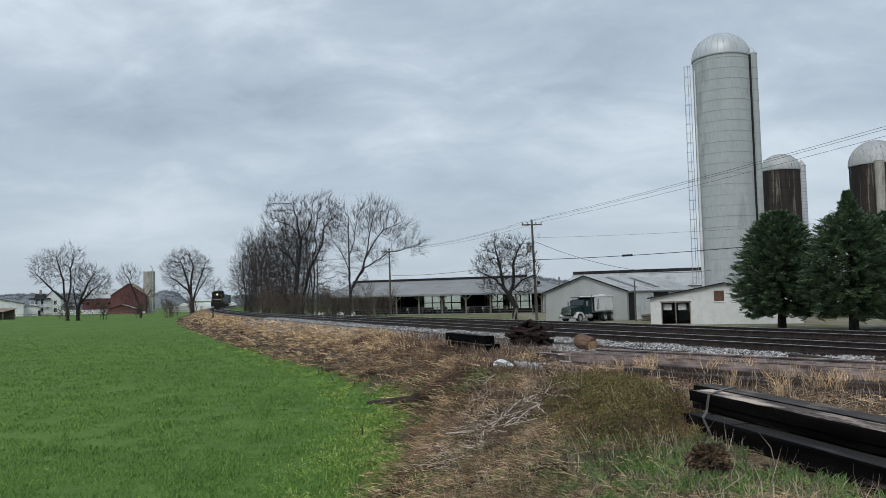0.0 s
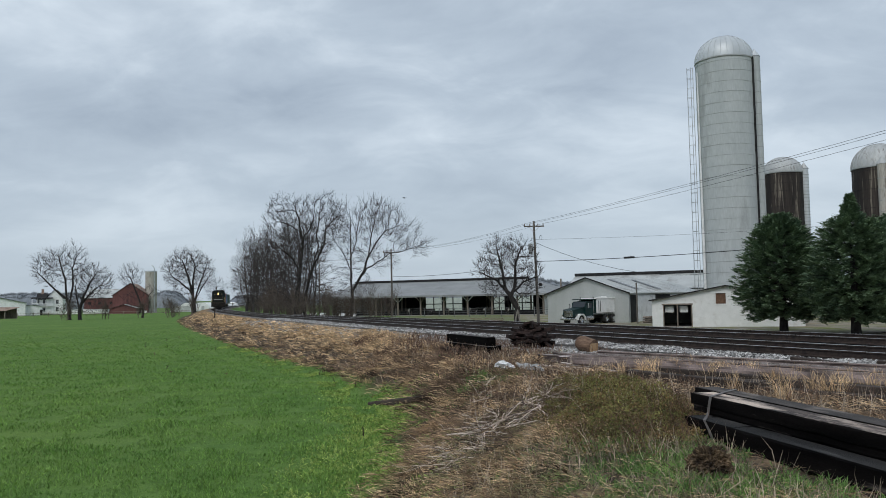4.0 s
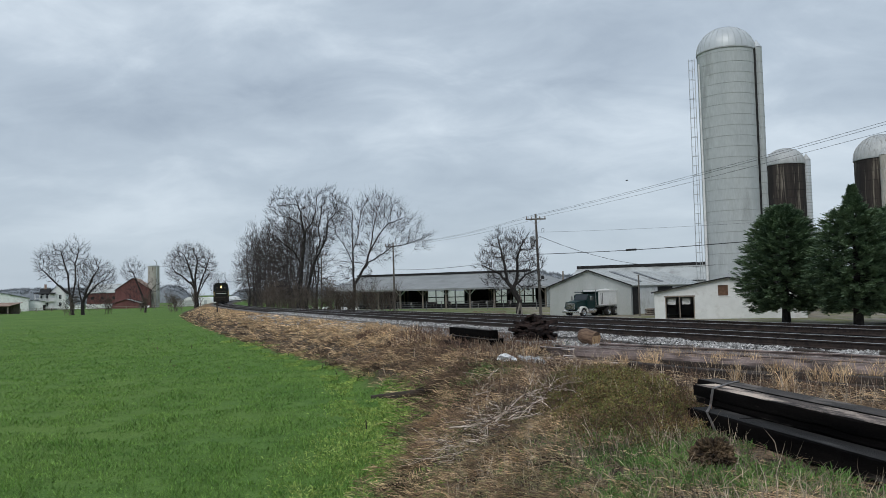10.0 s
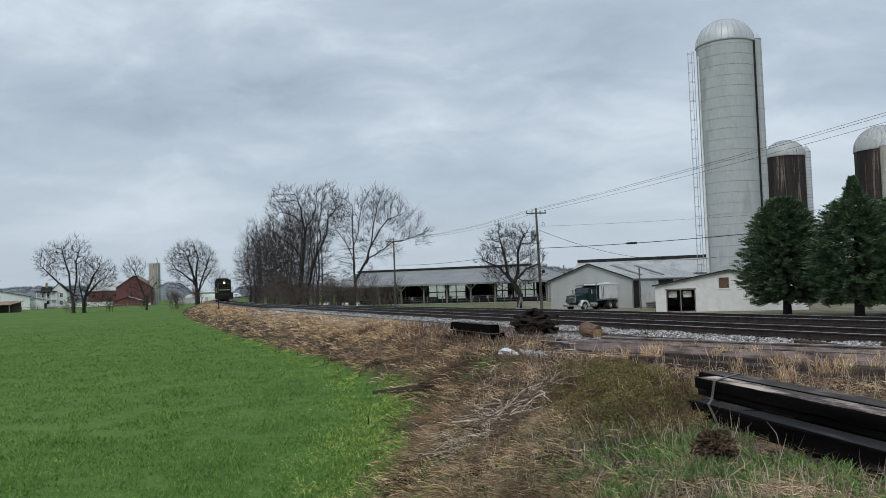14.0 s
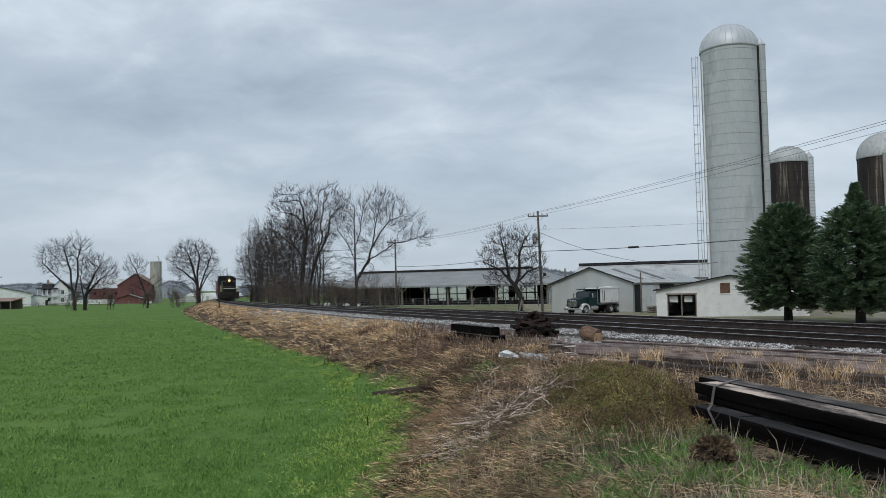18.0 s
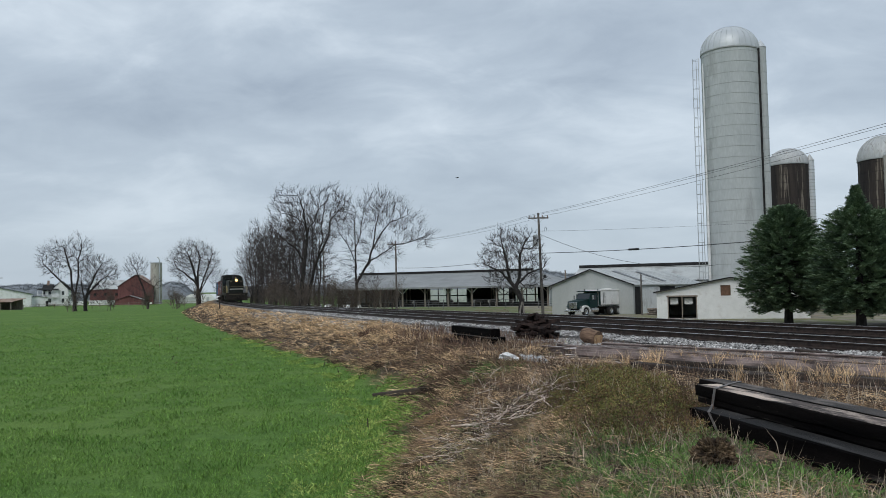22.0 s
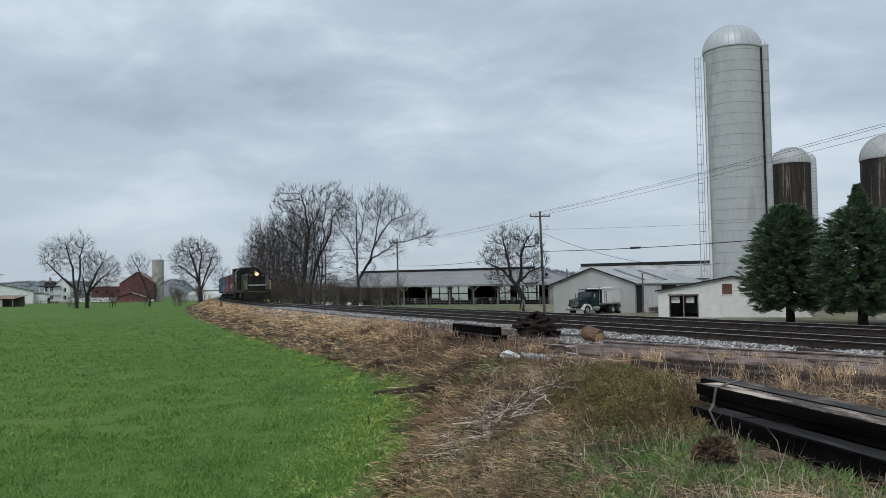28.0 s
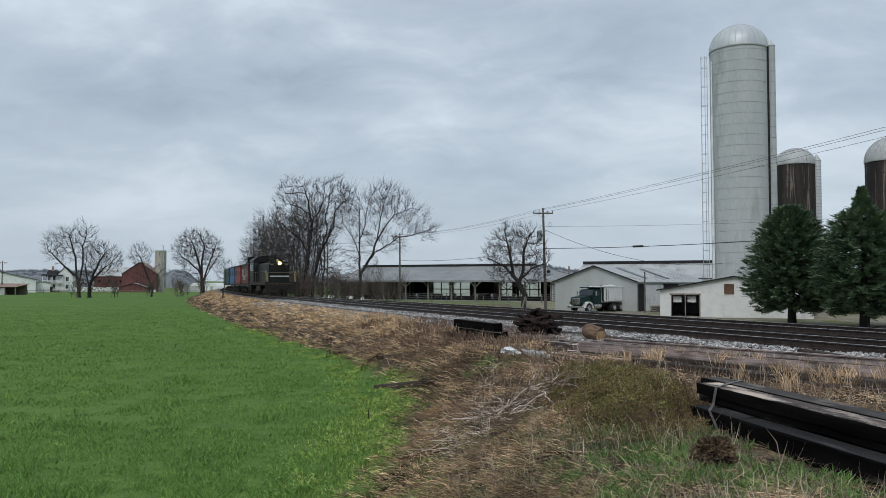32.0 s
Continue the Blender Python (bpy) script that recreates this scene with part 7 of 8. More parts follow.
        if i % 12 == 0:
            twiggy.blade(Vector((x, y, land(x, y)[0])), Vector((rng.gauss(0, 0.4), rng.gauss(0, 0.4), 1)).normalized() * rng.uniform(0.12, 0.42), 0.0042, 0.5)
        else:
            (russet if rng.random() < 0.42 - 0.5 * n1 else leaves).blade(p, d * rng.uniform(0.018, 0.045), rng.uniform(0.006, 0.013), 0.3)
    leaves.make("olive_bush", M_OLIVE, "low olive green bush with tiny leaves", "bush")
    russet.make("russet_bush", M_RUSSET, "reddish brown leaves of the low bush", "bush")
    twiggy.make("bush_stems", M_WEED, "thin brown dead stems standing through the low bush", "dead stems")


build_plants()


CUT_LIMBS = [
    ((0.08, 10.8, 0.69), (0.50, 10.1, 0.84), (0.80, 10.3, 0.96), (1.17, 10.4, 1.06), (1.57, 10.7, 1.13)),
    ((0.26, 10.3, 0.75), (0.68, 10.2, 0.92), (1.01, 10.3, 1.02)),
    ((0.80, 9.9, 0.94), (1.10, 10.1, 1.04), (1.28, 10.4, 1.10), (1.18, 11.2, 1.07)),
    ((1.28, 10.4, 1.10), (1.27, 9.8, 1.07), (1.24, 9.3, 1.02)),
    ((0.66, 11.6, 0.90), (0.75, 10.7, 0.94), (0.58, 11.0, 0.88)),
    ((0.64, 10.0, 0.89), (1.11, 11.2, 1.04), (1.72, 11.7, 1.14), (2.35, 13.1, 1.14), (2.87, 14.3, 1.15)),
]
CUT_SHOOTS = [
    ((1.52, 10.3, 1.12), (1.46, 9.7, 1.10), (1.42, 9.0, 1.02)),
    ((1.28, 10.8, 1.11), (1.50, 10.9, 1.15), (1.82, 10.8, 1.16)),
    ((0.51, 13.0, 0.83), (0.76, 12.7, 0.93)),
    ((0.79, 14.0, 0.99), (1.04, 14.8, 1.08)),
]


def brush_pile():
    """A long bleached top branch with its side limbs over a flat tangle of brown twigs."""
    r, t = random.Random(23), thing("brush_pile", pose(0, 0, 0), "tangled pile of bleached cut branches", "branches")

    def stick(pts, w, mat, side=3):
        pts = [Vector(p) for p in pts]
        fine = []
        for a, b in zip(pts, pts[1:]):
            for k in range(3):
                q = a.lerp(b, k / 3)
                if fine:
                    q += Vector((r.gauss(0, 1), r.gauss(0, 1), r.gauss(0, 0.5))) * 0.022
                fine.append(q)
        fine.append(pts[-1])
        n = len(fine)
        g = Geo().tube(fine, [w * (1 - 0.62 * i / (n - 1)) for i in range(n)], 6)
        for _ in range(side):
            k = r.randrange(1, n - 1)
            d = (fine[k + 1] - fine[k]).normalized()
            b = fine[k] + (d + Vector((r.gauss(0, 0.7), r.gauss(0, 0.7), r.gauss(0.1, 0.35)))).normalized() * r.uniform(0.12, 0.4)
            m = fine[k].lerp(b, 0.55) + Vector((r.gauss(0, 0.03), r.gauss(0, 0.03), r.gauss(0.01, 0.02)))
            g.tube([fine[k], m, b], [w * 0.5, w * 0.4, w * 0.2], 4)
        obj("branch", g, mat, t)

    for k, pts in enumerate(CUT_LIMBS):
        stick(pts, (0.011, 0.009, 0.008, 0.007, 0.007, 0.010)[k], M_BARKTWIG, 5 if k in (0, 5) else 2)
    for pts in CUT_SHOOTS:
        stick(pts, 0.009, M_BARKTWIG, 2)
    for i in range(330):
        u, w = r.random(), r.gauss(0, 0.26)
        x, y = -0.05 + 2.7 * u + 0.4 * w, 9.8 + 3.6 * u * u - 0.9 * w + r.gauss(0, 0.35)
        a = r.gauss(0.75, 0.55) + (math.pi if r.random() < 0.3 else 0)
        d = Vector((math.cos(a), math.sin(a), r.gauss(0.0, 0.16))).normalized()
        p = Vector((x, y, land(x, y)[0] + r.uniform(0.01, 0.16)))
        ln_, pts = r.uniform(0.25, 0.8), [p]
        for k in range(3):
            d = (d + Vector((r.gauss(0, 0.4), r.gauss(0, 0.4), r.gauss(-0.02, 0.14)))).normalized()
            pts.append(pts[-1] + d * ln_ / 3)
        stick(pts, r.uniform(0.0025, 0.0055), M_BARKTWIG if i % 3 == 0 else M_BROWNTWIG, 3)


brush_pile()


def burr_clump():
    r, g = random.Random(29), Geo()
    for i in range(760):
        z = r.uniform(-0.6, 1)
        a, q = r.uniform(0, 6.28), math.sqrt(max(0, 1 - z * z))
        d = Vector((q * math.cos(a), q * math.sin(a), z))
        c = Vector((1.15, 1.0, 0.85)) * 0.105 * (1 + 0.55 * noise.noise(d * 1.6 + Vector((3, 1, 7))) + r.uniform(-0.12, 0.12))
        c = Vector((c.x * d.x, c.y * d.y, c.z * d.z))
        e = (d + Vector((r.gauss(0, 0.4), r.gauss(0, 0.4), r.gauss(0, 0.4)))).normalized()
        g.tube([c * 0.7, c, c + e * r.uniform(0.012, 0.03)], [0.004, 0.0105, 0.003], 4)
    g.lathe([(0.01, -0.08), (0.06, -0.05), (0.08, 0.0), (0.06, 0.05), (0.01, 0.08)], 12)
    t = thing("seed_head_clump", pose(2.18, 6.6, ground_at(2.18, 6.6) + 0.12) @ Matrix.Scale(1.22, 4), "round clump of dark dried seed heads", "dried plant")
    obj("burr_ball", g, surf("dried_seed_heads", (0.016, 0.010, 0.007), (0.16, 0.11, 0.065), 14, 0.9, 0, 0.3, 60, isl=0.4), t)
    obj("stalk", Geo().tube([(0, 0, -0.18), (0.01, 0, 0.0)], 0.012, 5), M_STEM, t)


burr_clump()

r9 = random.Random(37)
for i in range(54):
    if i % 2:
        s, d = r9.uniform(-4, 40), 0
        d = table(s, FOOT) - r9.uniform(0.8, 4.5)
    else:
        s = r9.uniform(-14, 26)
        d = table(s, FOOT) - r9.uniform(-0.3, 0.4)
    x, y, _ = along(s, d)
    g = Geo()
    h = r9.uniform(0.06, 0.20)
    g.tube([(0, 0, -0.03), (r9.gauss(0, 0.03), r9.gauss(0, 0.03), h)], [0.015, 0.010], 5)
    if i % 3 == 0:
        g.tube([(0, 0, h * 0.5), (r9.gauss(0, 0.1), r9.gauss(0, 0.1), h * 0.8)], [0.01, 0.004], 4)
    tagged(obj("stubble_stalk", g, M_DARKSTALK if i % 3 else M_LOGBARK, m=pose(x, y, land(x, y)[0])), "broken dry stalk standing in the crop", "stalk", "stalks at the field edge")

# ---- train ----
M_LOCO = surf("dark_green_black_paint", (0.006, 0.008, 0.007), (0.014, 0.017, 0.014), 1.5, 0.5, 0.0, 0.05, 20, spec=0.22)
M_YELLOW = surf("yellow_handrail_paint", (0.36, 0.28, 0.12), (0.44, 0.35, 0.16), 4, 0.5, 0, 0, 30)
M_RAILING = surf("dull_railing_paint", (0.10, 0.09, 0.06), (0.16, 0.14, 0.09), 4, 0.6, 0, 0, 30)
M_STRIPE = surf("pale_stripe_paint", (0.40, 0.40, 0.38), (0.50, 0.50, 0.48), 3, 0.5, 0, 0, 30)
M_MAROON = surf("dull_maroon_paint", (0.055, 0.017, 0.017), (0.10, 0.029, 0.028), 1.2, 0.6, 0, 0.1, 15)
M_CARRED = surf("faded_red_paint", (0.17, 0.032, 0.036), (0.24, 0.052, 0.054), 1.2, 0.6, 0, 0.1, 15)
M_BLUE = surf("blue_car_paint", (0.035, 0.11, 0.23), (0.055, 0.16, 0.31), 1.2, 0.6, 0, 0.1, 15)
M_TEAL = surf("dark_teal_car_paint", (0.018, 0.05, 0.07), (0.032, 0.085, 0.11), 1.2, 0.6, 0, 0.1, 15)
M_GREEN = surf("green_car_paint", (0.016, 0.045, 0.032), (0.03, 0.075, 0.05), 1.2, 0.6, 0, 0.1, 15)
M_WHEEL = surf("worn_wheel_steel", (0.06, 0.05, 0.045), (0.14, 0.12, 0.11), 5, 0.5, 0.6, 0.1, 30)
M_LAMP = glow("headlight_glow", (1.0, 0.62, 0.24), 2.6)
MOVERS, WHEELS = [], []


def wheelset(parent, x, r):
    m = pose(x, 0, r)
    g = Geo()
    for y in (-0.75, 0.75):
        s = 1 if y > 0 else -1
        g.lathe([(0.02, -0.06), (r * 0.3, -0.06), (r * 0.5, -0.03), (r * 0.86, -0.03), (r * 0.9, -0.065), (r, -0.065), (r, 0.05), (r + 0.028, 0.055), (r + 0.028, 0.075), (r * 0.5, 0.06), (0.02, 0.06)], 20, pose(0, y, 0, 90 * s, 0, 0))
    g.tube([(0, -0.72, 0), (0, 0.72, 0)], 0.085, 8)
    w = obj("wheelset", g, M_WHEEL, parent, smoothed=True, m=m)
    WHEELS.append((w, x, r))
    return w


def truck_frame(parent, x, base, r, side=0.98):
    g = Geo()
    for y in (-side, side):
        g.box(x - base * 0.78, y - 0.08, r * 0.75, x + base * 0.78, y + 0.08, r * 1.25, 0.03)
        for a in (-base / 2, base / 2):
            g.box(x + a - 0.19, y - 0.12, r * 0.55, x + a + 0.19, y + 0.12, r * 1.35, 0.03)
        for a in (-0.22, 0.0, 0.22):
            g.tube([(x + a, y, r * 0.62), (x + a, y, r * 1.5)], 0.075, 8)
    g.box(x - 0.22, -side, r * 0.7, x + 0.22, side, r * 1.3, 0.03)
    obj("truck_frame", g, M_UNDER, parent)
    for a in (-base / 2, base / 2):
        wheelset(parent, x + a, r)


def rail_loop(parent, pts, rad=0.022, mat=None, name="handrail"):
    obj(name, Geo().tube(pts, rad, 5), mat or M_YELLOW, parent)


def locomotive():
    """Rail level at z 0; the front is at x 0 and the body runs back along -x."""
    t = thing("locomotive", pose(0, 0, 0), "dark green diesel switcher locomotive with lit headlight and yellow handrails", "locomotive")
    L = 13.4
    obj("frame", Geo().box(-L + 0.3, -1.5, 1.05, -0.25, 1.5, 1.42, 0.04), M_UNDER, t)
    obj("pilot", Geo().prism([(-0.35, 0.28), (-0.02, 0.34), (0.0, 1.42), (-0.35, 1.42)], -1.5, 1.5, "y"), M_UNDER, t, "black front pilot plate")
    obj("rear_pilot", Geo().box(-L, -1.5, 0.3, -L + 0.3, 1.5, 1.42, 0.03), M_UNDER, t)
    for x, s in ((0.0, 1), (-L, -1)):
        g = Geo().box(x, -0.14, 0.72, x + 0.5 * s, 0.14, 1.02, 0.03)
        g.box(x + 0.38 * s, -0.2, 0.66, x + 0.62 * s, 0.2, 1.08, 0.05)
        obj("coupler", g, M_UNDER, t)
    for y in (-1, 1):
        for k in range(3):
            obj("step", Geo().box(-0.55, y * 1.2, 0.42 + 0.33 * k, -0.1, y * 1.52, 0.45 + 0.33 * k), M_UNDER, t)
    hood = obj("hood", Geo().prism([(-1.0, 1.42), (1.0, 1.42), (1.0, 3.22), (0.90, 3.34), (0.4, 3.40), (-0.4, 3.40), (-0.90, 3.34), (-1.0, 3.22)], -9.4, -1.25, "x"), M_LOCO, t)
    for y in (-1, 1):
        for k in range(9):
            obj("hood_door", Geo().box(-9.1 + 0.86 * k, y * 1.0, 1.55, -8.32 + 0.86 * k, y * 1.025, 3.15, 0.01), M_LOCO, hood)
    grille = obj("radiator_grille", Geo().box(-1.26, -0.82, 2.12, -1.21, 0.82, 3.0, 0.01), M_UNDER, hood, "black radiator grille")
    for k in range(10):
        obj("slat", Geo().box(-1.215, -0.78, 2.16 + 0.08 * k, -1.19, 0.78, 2.19 + 0.08 * k), M_LOCO, grille)
    obj("stripe", Geo().box(-1.188, -0.94, 1.90, -1.176, 0.94, 2.02), M_STRIPE, hood, "pale painted stripe")
    # thin pale strip paints the highlight along the hood's top edge
    obj("hood_edge", Geo().box(-1.262, -0.98, 3.22, -1.235, 0.98, 3.25), M_RAILING, hood, "pale strip painted as the highlight on the hood's edge")
    for y in (-0.72, 0.72):
        obj("number_board", Geo().box(-1.25, y - 0.15, 3.04, -1.2, y + 0.15, 3.15, 0.01), M_RAILING, hood, "dull small plate")
    lamp = obj("headlight_housing", Geo().tube([(-1.4, 0, 3.24), (-1.05, 0, 3.24)], 0.22, 16), M_LOCO, hood, smoothed=True)
    obj("headlight", Geo().lathe([(0.002, 0.02), (0.10, 0.03), (0.18, 0.0)], 16, pose(-1.04, 0, 3.24, 0, 90, 0)), M_LAMP, lamp, "glowing warm headlight")
    for x in (-4.2, -6.6):
        obj("exhaust_stack", Geo().tube([(x, 0, 3.3), (x, 0, 4.15)], [0.24, 0.20], 14), M_UNDER, hood, smoothed=True)
    obj("bell", Geo().lathe([(0.02, 0.26), (0.09, 0.22), (0.12, 0.06), (0.17, 0.0)], 14, pose(-2.4, 0.0, 3.42)), M_YELLOW, hood, smoothed=True)
    roof = [(-1.52, 3.62), (1.52, 3.62)]
    arc = [(1.56 * math.cos(a), 3.60 + 0.66 * math.sin(a)) for a in [math.pi * k / 12 for k in range(13)]]
    cab = obj("cab", Geo().box(-12.5, -1.5, 1.42, -9.4, 1.5, 3.62, 0.03), M_LOCO, t)
    obj("cab_roof", Geo().prism(arc, -12.75, -9.15, "x"), M_LOCO, cab, smoothed=True)
    for y in (-1.26, 1.26):
        obj("cab_window", Geo().box(-9.39, y - 0.2, 2.75, -9.37, y + 0.2, 3.5), M_GLASS, cab, "dark cab window")
    for y in (-0.55, 0.55):
        obj("cab_window", Geo().box(-9.39, y - 0.38, 3.68, -9.37, y + 0.38, 3.98), M_GLASS, cab)
    for s in (-1, 1):
        for a, b in ((-12.2, -11.3), (-11.1, -10.2)):
            w = obj("cab_window", Geo().box(a, s * 1.5, 2.7, b, s * 1.515, 3.45), M_GLASS, cab)
            obj("window_frame", Geo().box(a - 0.05, s * 1.5, 2.62, b + 0.05, s * 1.512, 2.69), M_STRIPE, w)
        obj("cab_steps", Geo().box(-12.4, s * 1.25, 0.45, -11.8, s * 1.5, 1.05), M_UNDER, cab)
        rail_loop(t, [(-0.12, s * 1.42, 0.75), (-0.08, s * 1.45, 2.3), (-0.3, s * 1.45, 2.45), (-0.8, s * 1.45, 2.45)], 0.03)
        rail_loop(t, [(-0.8, s * 1.45, 1.45), (-0.8, s * 1.45, 2.42), (-5.0, s * 1.45, 2.42), (-9.3, s * 1.45, 2.42)], 0.018, M_RAILING)
        for k in range(4):
            rail_loop(t, [(-2.4 - 1.9 * k, s * 1.45, 1.42), (-2.4 - 1.9 * k, s * 1.45, 2.42)], 0.016, M_RAILING, name="stanchion")
        obj("fuel_tank", Geo().box(-8.1, s * 0.55, 0.45, -5.2, s * 1.35, 1.05, 0.08), M_UNDER, t)
    rail_loop(t, [(-0.1, -1.42, 2.3), (-0.1, 1.42, 2.3)], 0.022, M_RAILING)
    rail_loop(t, [(-0.08, -1.3, 1.42), (-0.08, -1.3, 2.3)], 0.022, name="stanchion")
    rail_loop(t, [(-0.08, 1.3, 1.42), (-0.08, 1.3, 2.3)], 0.022, name="stanchion")
    obj("marker_stripe", Geo().box(0.0, -1.2, 1.18, 0.012, 1.2, 1.22), M_RAILING, t)
    truck_frame(t, -3.0, 2.44, 0.51)
    truck_frame(t, -10.0, 2.44, 0.51)
    MOVERS.append((t, 0.0, L / 2))
    return t


def caboose(front, paint, label, cupola=True, trim=None, bars=False):
    """A four-axle caboose; its leading coupler stands front metres behind the locomotive's nose."""
    t = thing("caboose", pose(0, 0, 0), label, "railway car", "cars of the train")
    L = 9.2
    obj("frame", Geo().box(-L, -1.4, 0.95, 0, 1.4, 1.2, 0.03), M_UNDER, t)
    body = obj("body", Geo().box(-L + 0.95, -1.45, 1.2, -0.95, 1.45, 3.45, 0.03), paint, t)
    arc = [(1.55 * math.cos(a), 3.42 + 0.30 * math.sin(a)) for a in [math.pi * k / 10 for k in range(11)]]
    obj("roof", Geo().prism(arc, -L + 0.15, -0.15, "x"), M_UNDER, t, smoothed=True)
    if cupola:
        cup = obj("cupola", Geo().box(-5.7, -1.25, 3.6, -3.4, 1.25, 4.25, 0.03), M_LOCO, t)
        obj("cupola_roof", Geo().prism([(1.35 * math.cos(a), 4.24 + 0.16 * math.sin(a)) for a in [math.pi * k / 8 for k in range(9)]], -5.9, -3.2, "x"), M_UNDER, cup)
        for y in (-0.62, 0.62):
            obj("window", Geo().box(-3.4, y - 0.36, 3.75, -3.385, y + 0.36, 4.12), M_GLASS, cup)
        for s in (-1, 1):
            for a in (-5.5, -4.5):
                obj("window", Geo().box(a, s * 1.25, 3.78, a + 0.8, s * 1.262, 4.12), M_GLASS, cup)
    for s in (-1, 1):
        for a in (-7.7, -6.2, -3.6, -2.2):
            w = obj("window", Geo().box(a, s * 1.45, 2.25, a + 0.62, s * 1.462, 2.95), M_GLASS, body)
            obj("window_frame", Geo().box(a - 0.06, s * 1.45, 2.17, a + 0.68, s * 1.47, 2.25), trim or paint, w)
        if bars:
            for k in range(2):
                obj("lettering_bar", Geo().box(-6.9 + 0.4 * k, s * 1.452, 1.95 - 0.25 * k, -3.4 - 0.5 * k, s * 1.458, 2.07 - 0.25 * k), M_STRIPE, body, "pale unreadable lettering")
        for x in (-0.15, -L + 0.15):
            rail_loop(t, [(x, s * 1.35, 1.2), (x, s * 1.35, 3.45)], 0.025, M_UNDER, "end_post")
            for k in range(3):
                obj("step", Geo().box(x - 0.25, s * 1.15, 0.4 + 0.28 * k, x + 0.25, s * 1.42, 0.43 + 0.28 * k), M_UNDER, t)
    for x in (-0.1, -L + 0.1):
        for h in (1.7, 2.15):
            rail_loop(t, [(x, -1.35, h), (x, 1.35, h)], 0.022, M_UNDER, "end_rail")
    for x, q in ((-0.95, 0.0), (-L + 0.95, -0.015)):
        obj("end_door", Geo().box(x + q, -0.36, 1.25, x + q + 0.015, 0.36, 3.1), M_UNDER, body)
    for s in (0, 1):
        obj("coupler", Geo().box(-0.05 if s else -L - 0.35, -0.14, 0.7, 0.35 if s else -L + 0.05, 0.14, 1.0, 0.03), M_UNDER, t)
    truck_frame(t, -2.0, 1.68, 0.42)
    truck_frame(t, -L + 2.0, 1.68, 0.42)
    MOVERS.append((t, front, L / 2))
    return t


locomotive()
caboose(13.3, M_MAROON, "maroon caboose with a cupola and pale lettering", True, M_STRIPE, True)
caboose(22.5, M_CARRED, "faded red wooden caboose in the train", False, M_CARRED)
caboose(31.7, M_BLUE, "blue caboose in the middle of the train", False, M_BLUE)
caboose(40.9, M_TEAL, "dark teal caboose behind the blue one", False, M_TEAL)
caboose(50.1, M_GREEN, "dark green caboose at the rear of the train", False, M_MAROON)

# ---- birds ----
M_FEATHER = surf("brown_feathers", (0.15, 0.085, 0.05), (0.30, 0.19, 0.12), 30, 0.8, 0, 0, 60)
M_BREAST = surf("rusty_breast", (0.30, 0.11, 0.06), (0.42, 0.20, 0.12), 30, 0.8, 0, 0, 60)
M_BLACKBIRD = surf("dark_plumage", (0.02, 0.02, 0.022), (0.04, 0.04, 0.04), 20, 0.6, 0, 0, 60)


def bird(name, span, coat, breast, label):
    """Beak towards +x; wings hinge at the shoulders."""
    t = thing(name, pose(0, 0, 0), label, "bird")
    k = span / 0.24
    obj("body", Geo().tube([(-0.05 * k, 0, 0), (-0.03 * k, 0, 0), (0.01 * k, 0, -0.002), (0.04 * k, 0, 0.006), (0.058 * k, 0, 0.012)], [0.008 * k, 0.02 * k, 0.024 * k, 0.017 * k, 0.012 * k], 10), breast, t, smoothed=True)
    hd = obj("head", Geo().lathe([(0.001, -0.016 * k), (0.013 * k, -0.009 * k), (0.016 * k, 0), (0.012 * k, 0.011 * k), (0.001, 0.016 * k)], 10, pose(0.066 * k, 0, 0.016 * k)), coat, t, smoothed=True)
    obj("beak", Geo().tube([(0.08 * k, 0, 0.015 * k), (0.096 * k, 0, 0.012 * k)], [0.005 * k, 0.001], 6), M_BLACKBIRD, hd)
    obj("tail", Geo().prism([(-0.05 * k, -0.008 * k), (-0.115 * k, -0.022 * k), (-0.118 * k, 0.022 * k), (-0.05 * k, 0.008 * k)], -0.002 * k, 0.002 * k, "z"), coat, t)
    wings = []
    for s in (-1, 1):
        prof = [(0.035 * k, 0), (0.045 * k, s * 0.045 * k), (0.02 * k, s * 0.115 * k), (-0.015 * k, s * 0.09 * k), (-0.03 * k, s * 0.04 * k), (-0.03 * k, 0)]
        w = obj("wing", Geo().prism(prof, -0.002 * k, 0.002 * k, "z"), coat, t, m=pose(0, s * 0.015 * k, 0.008 * k))
        wings.append((w, s, 0.015 * k, 0.008 * k))
    return t, wings


SPARROW, SPARROW_WINGS = bird("songbird", 0.24, M_FEATHER, M_BREAST, "small brown songbird with a rusty breast flying low")
SKYBIRDS = [bird("blackbird", 0.42, M_BLACKBIRD, M_BLACKBIRD, "dark bird crossing the grey sky")[0] for _ in range(3)]



# ---- what moves ----
RUN_START, RUN_SPEED = 168.5, 3.72


def run_station(t):
    """Station of the locomotive's nose."""
    return RUN_START - RUN_SPEED * t - 1.5 * smooth(22, 28, t)


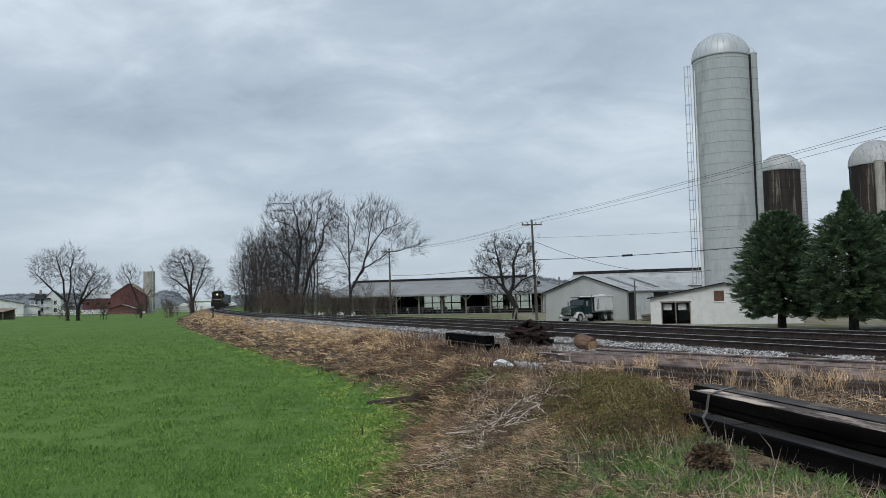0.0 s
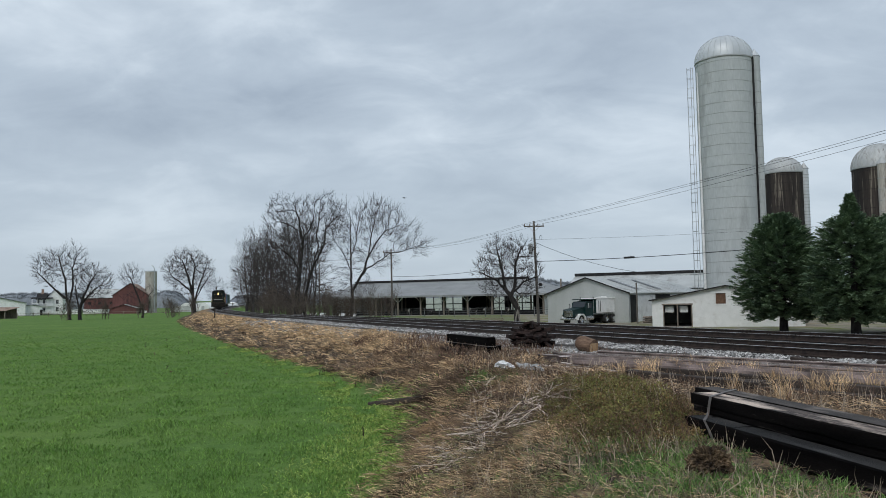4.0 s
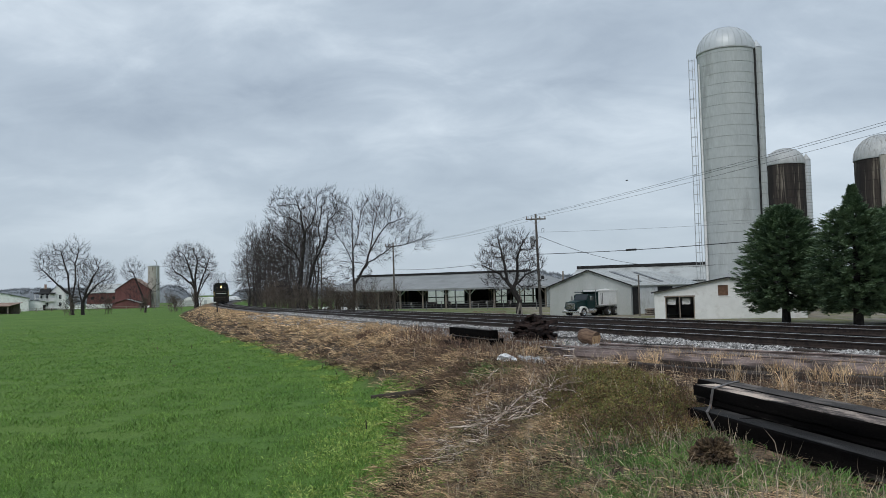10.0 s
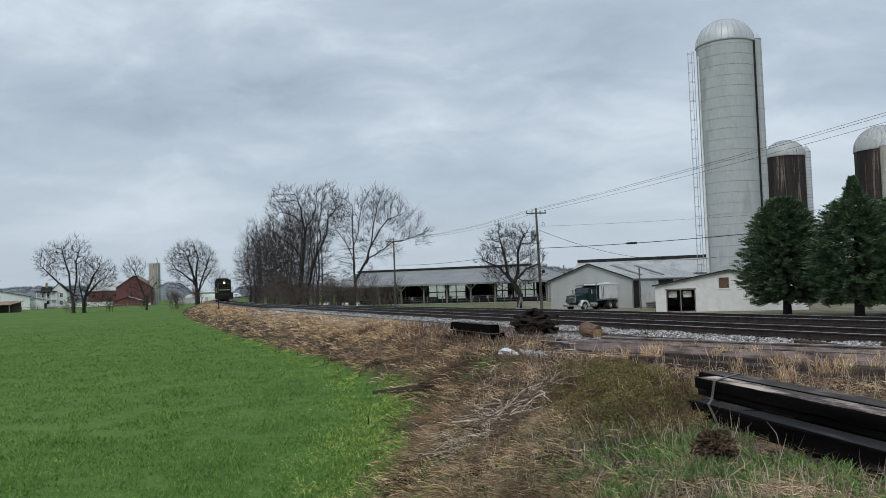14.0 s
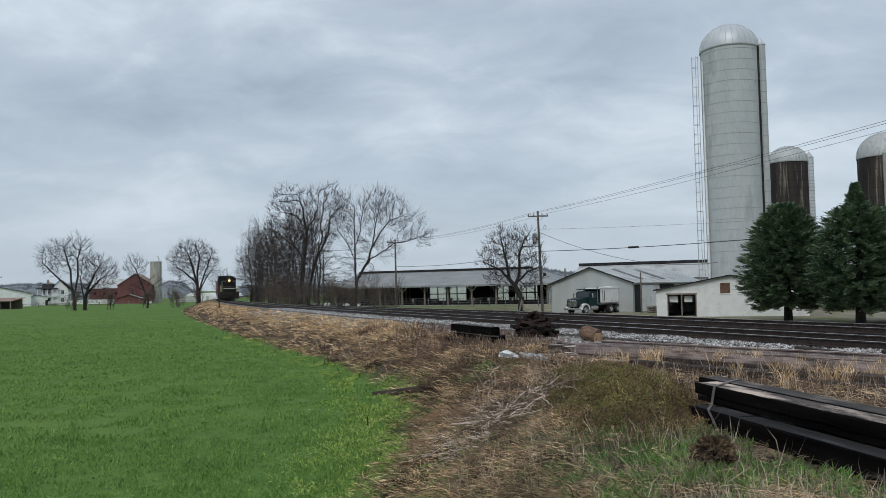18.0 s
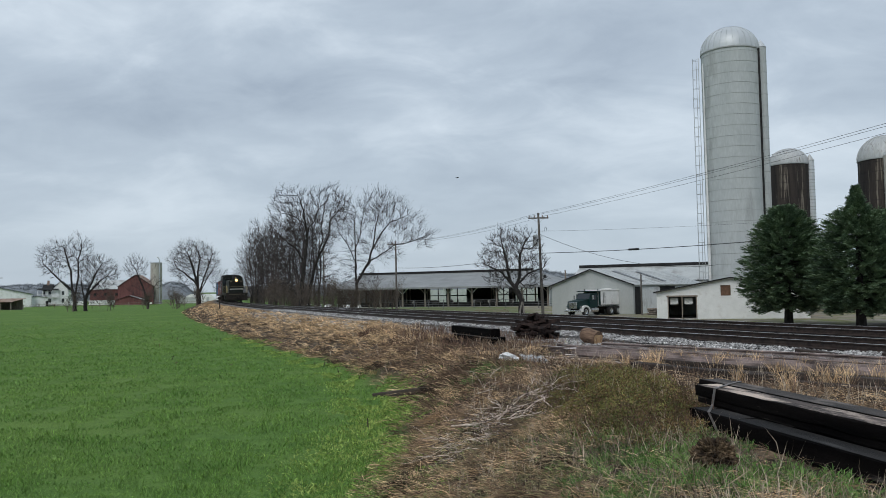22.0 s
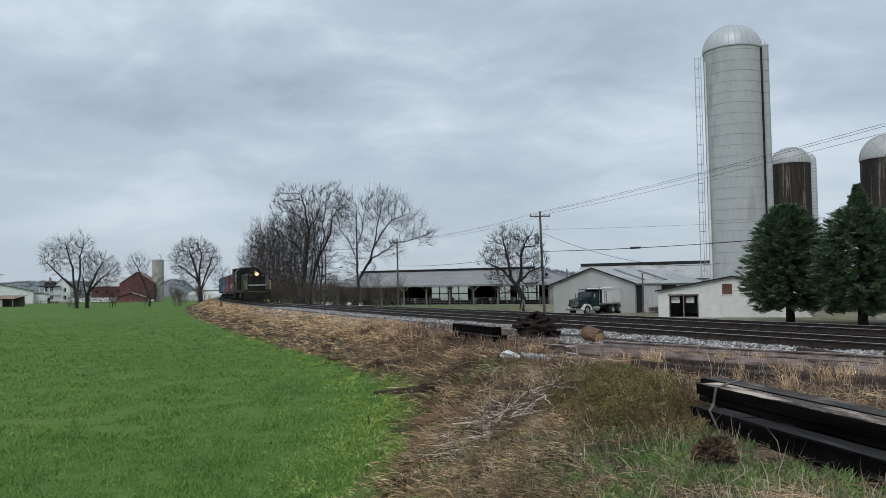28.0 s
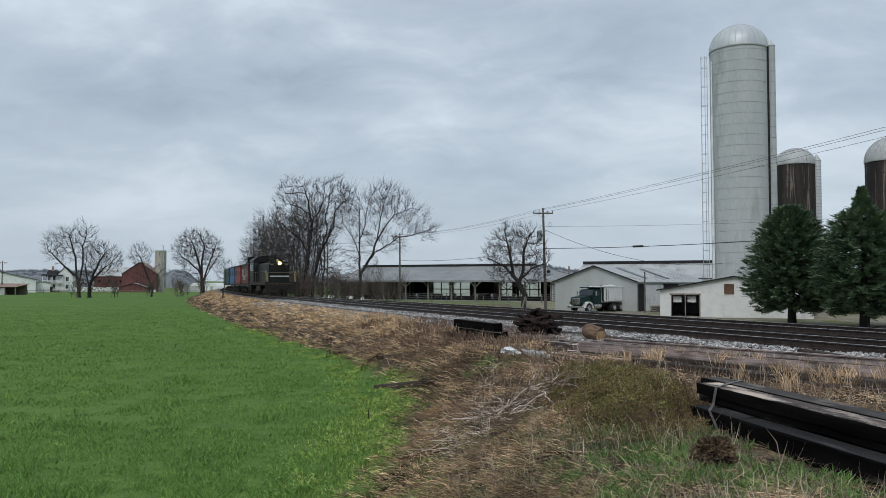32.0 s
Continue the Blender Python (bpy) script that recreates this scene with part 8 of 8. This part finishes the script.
def motions():
    for ob, front, half in MOVERS:
        rows = []
        for i in range(65):
            t = 0.5 * i
            s = run_station(t) + front
            x0, y0, _ = along(s + 2 * half - 2.0)
            x1, y1, _ = along(s + 2.0)
            a = math.atan2(y1 - y0, x1 - x0)
            k = 2.0
            rows.append((t, pose(x1 + k * math.cos(a), y1 + k * math.sin(a), RAIL_TOP, 0, 0, math.degrees(a))))
        ob.scale = (0.95, 0.95, 0.95)
        walk(ob, rows)
    s0 = run_station(0)
    for w, x, r in WHEELS:
        rows = []
        for i in range(321):
            t = 0.1 * i
            rows.append((t, Matrix.Translation((x, 0, r)) @ Matrix.Rotation((s0 - run_station(t)) / r, 4, "Y")))
        walk(w, rows)
    # the songbird comes low over the bank and passes the camera
    at, way = Vector((-1.22, 5.05, 1.54)), Vector((0.10, -15.9, 1.45))
    rows = [(0, pose(-1.5, 26.0, 1.0, 0, 0, -90)), (28.6, pose(-1.5, 26.0, 1.0, 0, 0, -90)), (28.9, pose(-1.45, 21.5, 1.1, 0, 0, -90))]
    for i in range(10):
        t = 29.3 + 0.1 * i
        p = at + way * (t - 30.0)
        rows.append((t, pose(p.x, p.y, p.z + (0.1 if t < 29.6 else 0), 18 if i % 2 else -12, -5, -92)))
    rows += [(30.8, pose(-3.0, -8.0, 2.2, 0, 0, -120)), (31.4, pose(-9.0, -14.0, 2.6, 0, 0, -150)), (32, pose(-16.0, -18.0, 2.6, 0, 0, -160))]
    walk(SPARROW, rows)
    for w, s, u, h in SPARROW_WINGS:
        beat = [(0, pose(0, s * u, h)), (28.5, pose(0, s * u, h))]
        for i in range(34):
            a = 38 if i % 2 else -30
            beat.append((28.6 + 0.1 * i, pose(0, s * u, h, s * a, 0, 0)))
        walk(w, beat)
    # far birds, each crossing the sky once
    for ob, t0, p, v in zip(SKYBIRDS, (6.0, 9.0, 23.0), ((-20.6, 70, 10.9), (8.0, 72, 12.2), (10.4, 72, 12.3)), ((-9.0, 3.0, 0.15), (9.5, 2.0, 0.2), (9.0, 4.0, 0.25))):
        p, v = Vector(p), Vector(v)
        a = math.degrees(math.atan2(v.y, v.x))
        walk(ob, [(t, pose(*(p + v * (t - t0)), 0, 0, a)) for t in (0, t0, 32)])


motions()
